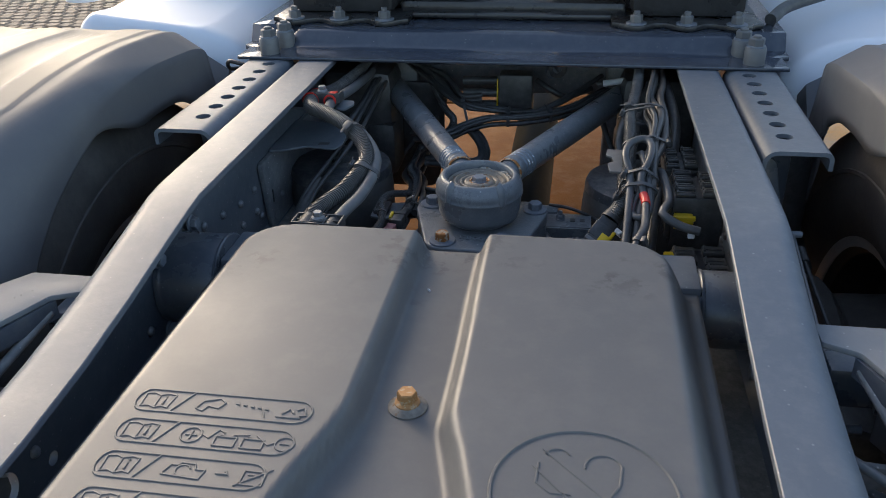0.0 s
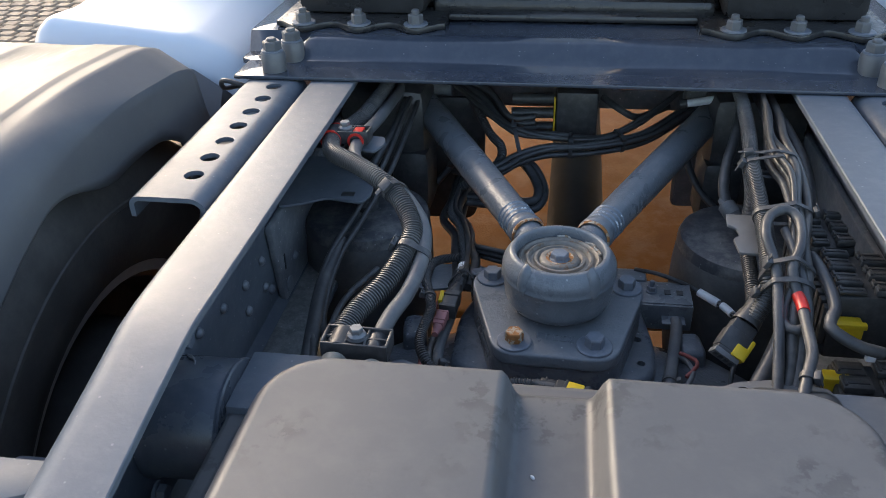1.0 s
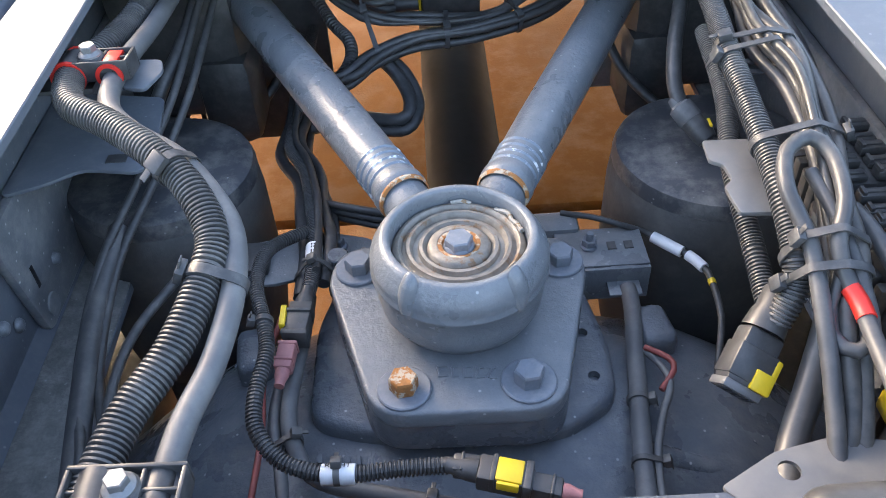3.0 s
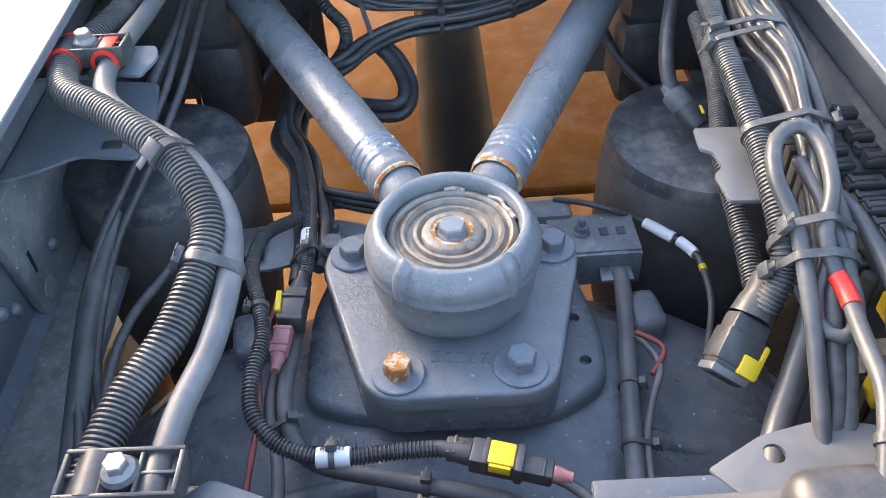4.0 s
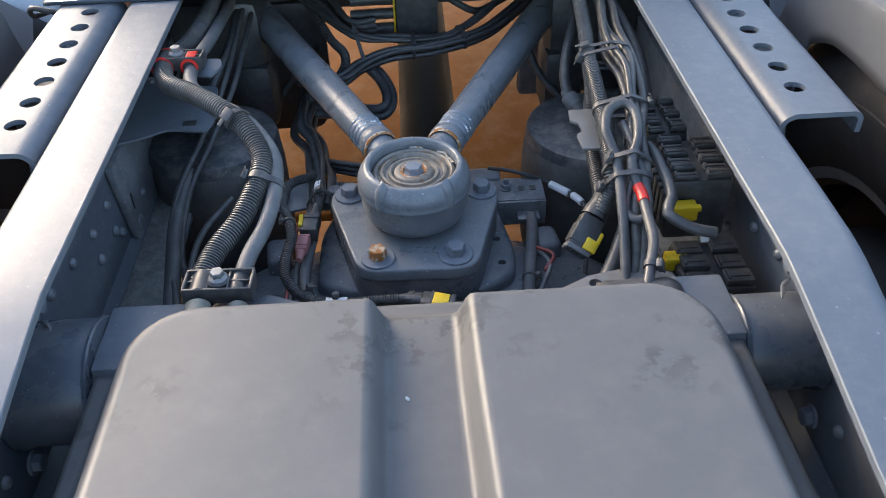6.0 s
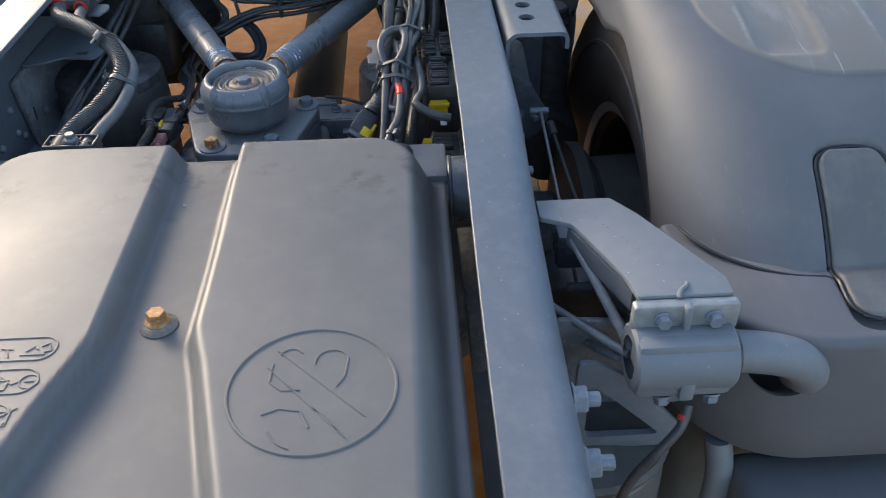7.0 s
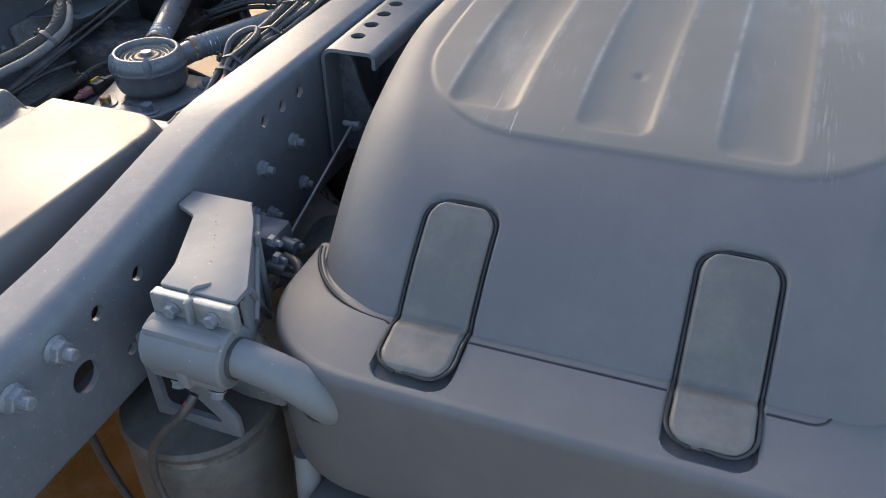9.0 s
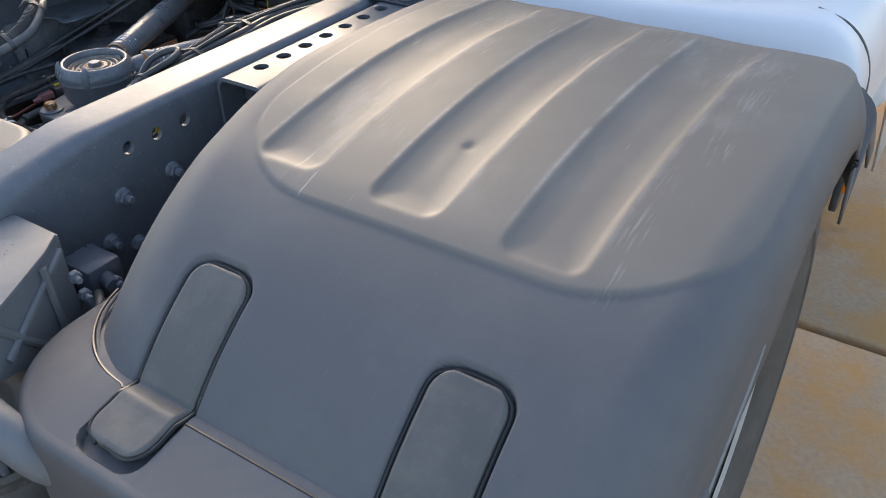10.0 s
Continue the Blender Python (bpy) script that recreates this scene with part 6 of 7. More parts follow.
hose("grey_conduit", [(-0.300, 0.12, 0.845), (-0.302, 0.03, 0.832), (-0.292, -0.05, 0.826), (-0.278, -0.14, 0.82)], 0.0095, BUNDLE, "smooth grey conduit inside the chassis rail", 0, 0, 12, "conduit")
hose("air_line", [(-0.235, 0.06, 0.84), (-0.262, 0.0, 0.835), (-0.268, -0.06, 0.83), (-0.255, -0.12, 0.83), (-0.24, -0.14, 0.81)], 0.0042, BLACK, "thin black air line bent down beside the axle", 0, 0, 8, "air line", "air lines")
hose("air_line", [(-0.292, 0.235, 0.858), (-0.280, 0.26, 0.895), (-0.262, 0.33, 0.92), (-0.258, 0.45, 0.94)], 0.007, BLACK, "black air line to the air spring", 0, 0, 10, "air line", "air lines")
hose("brake_line", [(-0.36, 0.30, 0.62), (-0.28, 0.42, 0.70), (-0.20, 0.50, 0.78), (-0.17, 0.52, 0.82)], 0.006, BLACK, "black brake line across the opening", 0, 0, 8, "brake line")
bm = bmesh.new()
rod(bm, (-0.205, -0.165, 0.835), (-0.17, -0.17, 0.84), 0.006, 10)
hexagon(bm, axis_matrix((-0.188, -0.168, 0.838), (-0.17, -0.17, 0.84)), 0.016, 0.008)
single("pipe_union", bm, RUST, "rusty threaded union on the axle", "pipe union")

# ---- harness left of the hub ----
H1 = [(-0.150, 0.60, 0.84), (-0.165, 0.45, 0.80), (-0.171, 0.371, 0.79), (-0.173, 0.314, 0.79), (-0.150, 0.251, 0.80), (-0.135, 0.17, 0.812), (-0.127, 0.108, 0.822), (-0.126, 0.051, 0.828), (-0.131, 0.022, 0.829)]
hose("harness_conduit", H1, 0.0068, BLACK, "black corrugated harness conduit beside the hub", 0.0029, 0.0013, 12, "conduit", "harness conduits")
for k, (dx, dy, dz, r) in enumerate(((0.012, 0.01, -0.006, 0.006), (-0.010, 0.0, -0.012, 0.007), (0.004, 0.012, 0.006, 0.004), (0.016, 0.0, -0.016, 0.005))):
    hose("harness_cable", [(x + dx * (1 + 0.3 * math.sin(3 * i + k)), y + dy, z + dz - 0.004 * math.cos(2 * i + k)) for i, (x, y, z) in enumerate(H1[1:8])], r, BLACK, "black cable in the harness beside the hub", 0, 0, 8, "cable", "harness cables")
H2 = [(-0.136, 0.125, 0.825), (-0.163, 0.088, 0.838), (-0.167, 0.04, 0.845), (-0.154, -0.012, 0.850), (-0.149, -0.042, 0.850), (-0.153, -0.08, 0.848), (-0.150, -0.107, 0.843), (-0.133, -0.126, 0.833), (-0.105, -0.136, 0.829), (-0.081, -0.138, 0.829), (-0.048, -0.136, 0.829), (-0.017, -0.136, 0.829)]
hose("harness_conduit", H2, 0.0062, BLACK, "black corrugated conduit looped round the hub", 0.0029, 0.0013, 12, "conduit", "harness conduits")
H3 = [(-0.131, 0.06, 0.805), (-0.132, 0.009, 0.808), (-0.137, -0.062, 0.808), (-0.130, -0.097, 0.803), (-0.110, -0.122, 0.798), (-0.05, -0.140, 0.798), (0.02, -0.160, 0.798), (0.08, -0.19, 0.80)]
hose("grey_cable", H3, 0.0065, GREYHOSE, "smooth grey cable under the conduit", 0, 0, 10, "cable", "grey cables")
hose("grey_cable", [(x - 0.012, y - 0.006, z - 0.006) for x, y, z in H3[:4]] + [(-0.138, -0.15, 0.79), (-0.15, -0.2, 0.78)], 0.005, GREYHOSE, "smooth grey cable under the conduit", 0, 0, 10, "cable", "grey cables")
hose("thin_wire", [(-0.150, 0.03, 0.815), (-0.158, -0.03, 0.815), (-0.155, -0.09, 0.81), (-0.16, -0.16, 0.80)], 0.0025, WIRE_RED, "thin faded red wire along the grey cables", 0, 0, 8, "wire")
ht = thing("cable_tie_set", (-0.13, 0, 0.8), "small black and grey ties round the hub harness", "cable ties")
for at, al, r, hd in (((-0.128, 0.075, 0.822), (0, 1, 0.1), 0.014, (-0.5, 0, 1)), ((-0.130, -0.09, 0.806), (0.2, -1, 0), 0.011, (0.4, -0.2, 1)), ((-0.094, -0.137, 0.826), (1, 0, 0), 0.009, (0, 0.3, 1)), ((-0.149, -0.01, 0.845), (0.1, -1, 0), 0.010, (-1, 0, 0.5)), ((-0.03, -0.144, 0.80), (1, -0.2, 0), 0.010, (0, 0, 1))):
    zip_tie(ht, at, al, r * 1.6, hd)


def label_sleeve(at, along, r, length, word=""):
    s = thing("label_sleeve", at, "white printed label sleeve round the conduit", "label", "label sleeves")
    m = axis_matrix(Vector(at) - Vector(along).normalized() * length / 2, Vector(at) + Vector(along))
    bm = bmesh.new()
    lathe(bm, [(r - 0.001, 0), (r, 0.0004), (r, length - 0.0004), (r - 0.001, length)], m, 20)
    part("sleeve", bm, WHITE_T, s)
    side = Vector(along).normalized().cross(Vector((0, 0.35, 1))).normalized()
    up = side.cross(Vector(along).normalized())
    up = up if up.z > 0 else -up
    if word:
        printed(word, 0.0062, Vector(at) + up * (r + 0.0003), along, up, BLACKCAP, s)
        return
    for k in (-0.3, -0.12, 0.14, 0.3):
        bm = bmesh.new()
        q = Vector(at) + Vector(along).normalized() * length * k + (up * 0.9 - side * 0.0) * (r * 0.985)
        rbox(bm, q, (0.0028, 0.0042, 0.0016), 0.0003, Matrix((Vector(along).normalized(), side, up)).transposed().to_4x4())
        part("print_bar", bm, BLACK, s)


def printed(word, size, at, along, up, mat, parent):
    """Flat letters in the built-in font, laid on a surface."""
    cu = bpy.data.curves.new("print", "FONT")
    cu.body, cu.size, cu.align_x, cu.align_y, cu.extrude = word, size, "CENTER", "CENTER", 0.0001
    ob = bpy.data.objects.new("print", cu)
    me = ob.to_mesh()
    d, n = Vector(along).normalized(), Vector(up).normalized()
    n = (n - d * n.dot(d)).normalized()
    m = Matrix.Translation(Vector(at)) @ Matrix((d, n.cross(d), n)).transposed().to_4x4()
    bm = bmesh.new()
    bm.from_mesh(me)
    bm.transform(m)
    ob.to_mesh_clear()
    bpy.data.objects.remove(ob)
    bpy.data.curves.remove(cu)
    return part("print", bm, mat, parent)


label_sleeve((-0.093, -0.1375, 0.829), (1, -0.05, 0), 0.0074, 0.024, "RIGHT")
label_sleeve((-0.1265, 0.095, 0.823), (0.05, -1, 0.05), 0.0078, 0.020)


def plug(at, along, mat_b, mat_t=None, tail=None, size=(0.020, 0.034, 0.016), label="black plug connector with a yellow lock", up_hint=(0, 0, 1), lock_side=0):
    """A cable connector: ridged body, coloured slider, and boot."""
    p = thing("plug_connector", at, label, "connector", "plug connectors")
    d = Vector(along).normalized()
    side = d.cross(Vector(up_hint)).normalized()
    up = side.cross(d)
    rot = Matrix((side, d, up)).transposed().to_4x4()
    at = Vector(at)
    w, l, h = size
    bm = bmesh.new()
    rbox(bm, at, (w, l, h), 0.002, rot)
    rbox(bm, at + d * l * 0.45, (w * 1.12, l * 0.16, h * 1.12), 0.0015, rot)
    rbox(bm, at - d * l * 0.2 + up * h * 0.1, (w * 1.06, l * 0.10, h * 1.0), 0.001, rot)
    part("body", bm, mat_b, p)
    bm = bmesh.new()
    q = at - d * l * 0.5
    lathe(bm, [(w * 0.42, 0), (w * 0.40, l * 0.2), (w * 0.28, l * 0.45), (w * 0.28, l * 0.6), (0, l * 0.6)], axis_matrix(q, q - d), 16)
    part("boot", bm, tail or mat_b, p)
    if mat_t:
        bm = bmesh.new()
        if lock_side:
            rbox(bm, at + side * lock_side * w * 0.45 + d * l * 0.22 + up * h * 0.2, (w * 0.36, l * 0.5, h * 0.95), 0.002, rot)
            rbox(bm, at + side * lock_side * w * 0.62 + d * l * 0.36 + up * h * 0.2, (w * 0.16, l * 0.2, h * 0.7), 0.001, rot)
        else:
            rbox(bm, at + up * h * 0.52 + d * l * 0.1, (w * 0.9, l * 0.5, h * 0.16), 0.001, rot)
            rbox(bm, at + up * h * 0.3 + side * w * 0.52 + d * l * 0.1, (w * 0.14, l * 0.42, h * 0.5), 0.001, rot)
        part("lock", bm, mat_t, p, "yellow plastic lock")
    return p


plug((-0.131, 0.003, 0.832), (-0.12, -1, -0.05), BLACK, None, None, (0.019, 0.034, 0.018), "black plug connector on the hub harness")
bm = bmesh.new()
rbox(bm, (-0.1425, 0.004, 0.838), (0.005, 0.022, 0.010), 0.001)
single("connector_lock", bm, YELLOW, "small yellow plastic lock on the black plug", "connector lock")
plug((-0.139, -0.030, 0.829), (0.12, 1, 0.08), PINK, None, None, (0.014, 0.024, 0.013), "faded red plug connector with a thin lead")
plug((0.019, -0.148, 0.830), (1, -0.28, -0.05), BLACK, YELLOW, None, (0.020, 0.036, 0.016), "black plug connector with a bright yellow lock")
plug((-0.004, -0.139, 0.830), (1, -0.2, 0), BLACK, None, None, (0.014, 0.022, 0.013), "black plug connector at the conduit's end")
plug((0.046, -0.157, 0.827), (-1, 0.3, 0.05), BLACK, None, PINK, (0.015, 0.022, 0.013), "black plug connector with a red boot")
hose("thin_wire", [(0.058, -0.162, 0.825), (0.075, -0.172, 0.82), (0.10, -0.20, 0.81)], 0.004, GREYHOSE, "grey lead from the red-booted plug", 0, 0, 8, "wire")

# ---- tube right of the hub ----
hose("grey_tube", [(0.155, 0.075, 0.776), (0.154, 0.05, 0.776), (0.140, -0.033, 0.778), (0.124, -0.129, 0.784), (0.115, -0.20, 0.79)], 0.0078, GREYHOSE, "smooth grey tube running rearward over the axle", 0, 0, 12, "tube")
hose("thin_wire", [(0.150, 0.0, 0.778), (0.158, -0.02, 0.785), (0.163, -0.045, 0.787), (0.150, -0.075, 0.784), (0.138, -0.11, 0.785), (0.130, -0.16, 0.79)], 0.003, GREYHOSE, "thin wire tied beside the grey tube", 0, 0, 8, "wire")
hose("thin_wire", [(0.152, -0.005, 0.785), (0.167, -0.022, 0.79), (0.168, -0.035, 0.79), (0.155, -0.05, 0.785)], 0.0026, WIRE_RED, "small loop of red wire beside the tube", 0, 0, 8, "wire")
rt = thing("cable_tie_set", (0.13, -0.1, 0.77), "black ties round the grey tube", "cable ties")
for at in ((0.1365, -0.055, 0.779), (0.1265, -0.115, 0.783)):
    zip_tie(rt, at, (-0.16, -1, 0.06), 0.022, (1, 0, 0.4))
hose("thin_wire", [(0.105, 0.157, 0.801), (0.135, 0.145, 0.803), (0.162, 0.135, 0.799), (0.180, 0.136, 0.790), (0.1915, 0.1302, 0.786)], 0.003, BLACK, "black wire over the cable carrier", 0, 0, 8, "wire")
hose("white_sleeve", [(0.1905, 0.1312, 0.786), (0.202, 0.119, 0.7855), (0.2128, 0.108, 0.785)], 0.0058, WHITE_T, "white taped joint in the black wire", 0, 0, 10, "sleeve", "taped joints")
hose("white_sleeve", [(0.2170, 0.1038, 0.785), (0.2225, 0.095, 0.785), (0.2272, 0.0849, 0.785)], 0.0054, WHITE_T, "white taped joint in the black wire", 0, 0, 10, "sleeve", "taped joints")
hose("thin_wire", [(0.211, 0.110, 0.785), (0.2176, 0.1032, 0.785), (0.2272, 0.0849, 0.785), (0.2296, 0.0675, 0.784), (0.2286, 0.031, 0.776), (0.216, -0.010, 0.762), (0.214, -0.022, 0.745)], 0.0032, BLACK, "black wire hanging beside the air spring", 0, 0, 8, "wire")
hose("yellow_band", [(0.2293, 0.070, 0.7842), (0.2296, 0.0675, 0.784), (0.2296, 0.0645, 0.7836)], 0.0036, YELLOW, "thin yellow band on the hanging black wire", 0, 0, 10, "band")

# ---- right hand cable bundle ----
R1 = [(0.262, 0.50, 0.965), (0.250, 0.34, 0.978), (0.238, 0.216, 0.980), (0.227, 0.132, 0.980), (0.225, 0.064, 0.970), (0.222, -0.008, 0.960), (0.219, -0.064, 0.943), (0.216, -0.082, 0.925), (0.204, -0.094, 0.905)]
hose("corrugated_hose", R1, 0.0098, HOSE, "dark corrugated cable conduit in the cable bundle", 0.0031, 0.0016, 16, "conduit", "bundle conduits")
hose("corrugated_hose", [(0.248, 0.25, 0.935), (0.238, 0.149, 0.928), (0.219, 0.057, 0.918), (0.216, -0.016, 0.900), (0.213, -0.060, 0.890)], 0.0085, HOSE, "dark corrugated conduit under the cable bundle", 0.0031, 0.0016, 16, "conduit", "bundle conduits")
W1 = [(0.285, 0.50, 0.965), (0.270, 0.30, 0.985), (0.251, 0.159, 0.985), (0.256, 0.086, 0.985), (0.250, 0.017, 0.975), (0.242, -0.035, 0.965), (0.235, -0.082, 0.948), (0.222, -0.115, 0.925), (0.215, -0.16, 0.895), (0.208, -0.21, 0.865), (0.20, -0.28, 0.83)]
W2 = [(0.300, 0.50, 0.960), (0.285, 0.30, 0.980), (0.273, 0.197, 0.982), (0.280, 0.118, 0.982), (0.272, 0.037, 0.974), (0.256, -0.036, 0.962), (0.250, -0.078, 0.948), (0.245, -0.12, 0.925), (0.236, -0.17, 0.895), (0.225, -0.21, 0.865), (0.21, -0.28, 0.83)]
rng = random.Random(5)
for k in range(6):
    base = W1 if k % 2 else W2
    ox, oz = rng.uniform(-0.012, 0.010), rng.uniform(-0.014, 0.006)
    pts = [(x + ox * (0.5 if i in (5, 6) else 1.2) + rng.uniform(-0.003, 0.003), y + rng.uniform(-0.004, 0.004), z + oz + rng.uniform(-0.003, 0.003)) for i, (x, y, z) in enumerate(base)]
    hose("bundle_cable", pts, (0.0058, 0.0048, 0.0064, 0.0042, 0.0052, 0.0038)[k], (DARKCABLE, BUNDLE, DARKCABLE, BLACK, BUNDLE, DARKCABLE)[k], "smooth dark grey cable in the cable bundle", 0, 0, 10, "cable", "bundle cables")
hose("bundle_cable", [(0.30, 0.42, 0.955), (0.300, 0.28, 0.965), (0.302, 0.16, 0.955), (0.290, 0.06, 0.93), (0.272, 0.0, 0.90), (0.255, -0.10, 0.87), (0.24, -0.28, 0.82)], 0.0085, BLACK, "thick black cable close to the chassis rail", 0, 0, 10, "cable", "bundle cables")
LOOP = [(0.206, -0.27, 0.84), (0.212, -0.20, 0.878), (0.217, -0.155, 0.908), (0.219, -0.123, 0.930), (0.221, -0.075, 0.957), (0.214, -0.039, 0.976), (0.223, -0.010, 0.984), (0.241, -0.001, 0.987), (0.251, -0.017, 0.983), (0.247, -0.054, 0.974), (0.235, -0.081, 0.962), (0.238, -0.098, 0.947), (0.241, -0.113, 0.941), (0.240, -0.148, 0.935), (0.237, -0.183, 0.933), (0.229, -0.208, 0.930), (0.220, -0.235, 0.92)]
hose("looped_cable", LOOP, 0.0056, BUNDLE, "grey cable tied in a tall loop on the bundle", 0, 0, 12, "cable")
hose("looped_cable", [(0.229, -0.10, 0.935), (0.224, -0.125, 0.925), (0.234, -0.138, 0.925), (0.246, -0.128, 0.93), (0.247, -0.10, 0.945), (0.243, -0.06, 0.963), (0.238, -0.02, 0.972)], 0.005, BUNDLE, "short grey cable loop under the ties", 0, 0, 12, "cable")
hose("red_tape", [(0.2385, -0.103, 0.9440), (0.241, -0.113, 0.941), (0.2410, -0.125, 0.9390)], 0.0062, RED, "red tape round the looped grey cable", 0, 0, 14, "tape")
hose("grey_tube", [(0.246, -0.072, 0.940), (0.237, -0.098, 0.905), (0.221, -0.127, 0.878), (0.199, -0.165, 0.858), (0.18, -0.22, 0.85)], 0.0098, BUNDLE, "thick smooth grey tube that bends down to the axle", 0, 0, 14, "tube")
hose("air_line", [(0.266, -0.035, 0.950), (0.268, -0.06, 0.952), (0.272, -0.096, 0.946), (0.271, -0.122, 0.940), (0.262, -0.142, 0.935), (0.285, -0.156, 0.925), (0.31, -0.16, 0.92)], 0.0062, BUNDLE, "bent grey air pipe to the valve block", 0, 0, 12, "air line", "air lines")
hose("air_line", [(0.2225, 0.207, 0.882), (0.219, 0.225, 0.898), (0.226, 0.262, 0.918), (0.244, 0.32, 0.938), (0.262, 0.40, 0.95)], 0.0075, BLACK, "black air line from the air spring", 0, 0, 10, "air line", "air lines")
bt = thing("cable_tie_set", (0.24, 0, 0.94), "grey nylon ties round the thick cable bundle", "cable ties")
for at, al, r, fl, hd in (((0.244, 0.022, 0.966), (0.02, 1, 0.15), 0.026, 1, (1, 0, 0.6)), ((0.232, -0.072, 0.950), (-0.08, -1, -0.2), 0.022, 1, (-1, 0, 0.35)), ((0.228, -0.086, 0.936), (-0.08, -1, -0.4), 0.020, 1, (-1, 0, 0.2)), ((0.247, 0.135, 0.980), (0.05, 1, 0.05), 0.023, 1, (-0.5, 0, 1)), ((0.240, 0.120, 0.976), (0.05, 1, 0.05), 0.020, 1, (-1, 0, 0.6)), ((0.226, -0.214, 0.927), (-0.3, -1, -0.3), 0.010, 1, (1, 0, 0.3))):
    zip_tie(bt, at, al, r * 1.35, hd, 0.006, TIE)
def open_plug():
    """Large connector at the end of the conduit: tapered neck, stepped body, slotted face, slide lock."""
    p = thing("plug_connector", (0.188, -0.107, 0.87), "large black plug connector with a yellow lock, hanging open", "connector", "plug connectors")
    d = Vector((-0.60, -0.74, -0.60)).normalized()
    side = d.cross(Vector((0.25, -0.55, 0.8))).normalized()
    up = side.cross(d)
    rot = Matrix((side, d, up)).transposed().to_4x4()
    o = Vector((0.186, -0.107, 0.886))
    bm = bmesh.new()
    lathe(bm, [(0.0105, -0.052), (0.0120, -0.050), (0.0120, -0.036), (0.0135, -0.032), (0.0150, -0.020)], axis_matrix(o, o + d), 20)
    part("boot", bm, BLACK, p)
    bm = bmesh.new()
    rbox(bm, o, (0.027, 0.040, 0.020), 0.003, rot)
    part("body", bm, BLACK, p)
    bm = bmesh.new()
    rbox(bm, o + d * 0.004, (0.0295, 0.024, 0.0225), 0.002, rot)
    part("collar", bm, BLACK, p)
    bm = bmesh.new()
    rbox(bm, o + d * 0.022, (0.028, 0.006, 0.021), 0.001, rot)
    part("face", bm, GREYSHEET, p, "grey slotted open face")
    # black bars on the face, coloured for the shade inside its slots
    for k in range(4):
        bm = bmesh.new()
        rbox(bm, o + d * 0.0252 + side * 0.0064 * (k - 1.5) + up * 0.001, (0.0045, 0.0012, 0.013), 0.0003, rot)
        part("contact_shade", bm, BLACKCAP, p)
    bm = bmesh.new()
    rbox(bm, o - side * 0.0150 + d * 0.006, (0.006, 0.026, 0.023), 0.002, rot)
    rbox(bm, o - side * 0.0090 + d * 0.012 + up * 0.0110, (0.014, 0.014, 0.004), 0.001, rot)
    part("lock", bm, YELLOW, p, "yellow plastic lock")
    return p


open_plug()
sn = thing("pressure_sensor", (0.215, 0.150, 0.84), "sensor plug with a pale ring on the air spring", "sensor")
sm_ = axis_matrix((0.227, 0.200, 0.877), (0.242, 0.179, 0.863))
bm = bmesh.new()
lathe(bm, [(0, -0.020), (0.006, -0.020), (0.0075, -0.012), (0.0118, -0.009), (0.0122, 0.006), (0.0112, 0.008)], sm_, 20)
part("ring", bm, GREYHOSE, sn, "pale plastic ring")
bm = bmesh.new()
lathe(bm, [(0.0112, 0.006), (0.0112, 0.026), (0.0095, 0.032), (0, 0.032)], sm_, 20)
part("body", bm, BLACK, sn)
bm = bmesh.new()
rbox(bm, (0.2455, 0.186, 0.874), (0.003, 0.012, 0.006), 0.001)
part("clip", bm, YELLOW, sn, "yellow clip")
bm = bmesh.new()
prism(bm, rounded([(0.192, 0.062), (0.236, 0.060), (0.234, 0.035), (0.226, 0.028), (0.228, -0.028), (0.194, -0.026), (0.192, 0.004), (0.200, 0.012), (0.199, 0.030), (0.190, 0.036)], 0.003, 3), 0.941, 0.945, pose(0, 0, 0, 0, 0, 0), 0.001)
single("cable_holder_plate", bm, GREYSHEET, "bare grey notched steel cable holder plate", "bracket")


# ---- valve and fuse blocks by the right rail ----
def valve_block(at, size, fins, label):
    v = thing("valve_block", (at[0], at[1], at[2] - size[2] / 2), label, "valve block", "valve blocks")
    bm = bmesh.new()
    rbox(bm, at, size, 0.005)
    part("body", bm, BLACK, v)
    for k in range(fins):
        y = at[1] - size[1] / 2 + size[1] * (k + 0.5) / fins
        for j, x in enumerate((at[0] - size[0] * 0.26, at[0] + size[0] * 0.26)):
            bm = bmesh.new()
            hz = 0.005 + 0.003 * ((k + j) % 2)
            rbox(bm, (x, y, at[2] + size[2] / 2 + hz / 2), (size[0] * 0.40, size[1] / fins * 0.78, hz), 0.002)
            rbox(bm, (x, y, at[2] + size[2] / 2 + hz), (size[0] * 0.30, size[1] / fins * 0.30, 0.003), 0.0008)
            rbox(bm, (x - size[0] * 0.16, y, at[2] + size[2] / 2 + hz), (0.003, size[1] / fins * 0.6, 0.005), 0.0006)
            part("module", bm, BLACK, v)
        bm = bmesh.new()
        rbox(bm, (at[0] - size[0] / 2 - 0.003, y, at[2]), (0.008, size[1] / fins * 0.7, size[2] * 0.6), 0.002)
        part("port", bm, BLACK, v)
    return v


valve_block((0.300, 0.040, 0.905), (0.050, 0.075, 0.07), 5, "black ribbed plastic valve block inside the chassis rail")
valve_block((0.316, -0.045, 0.895), (0.070, 0.085, 0.08), 6, "black ribbed plastic valve block inside the chassis rail")
valve_block((0.318, -0.150, 0.838), (0.075, 0.080, 0.06), 3, "black plastic valve block with yellow locks beside the rail")
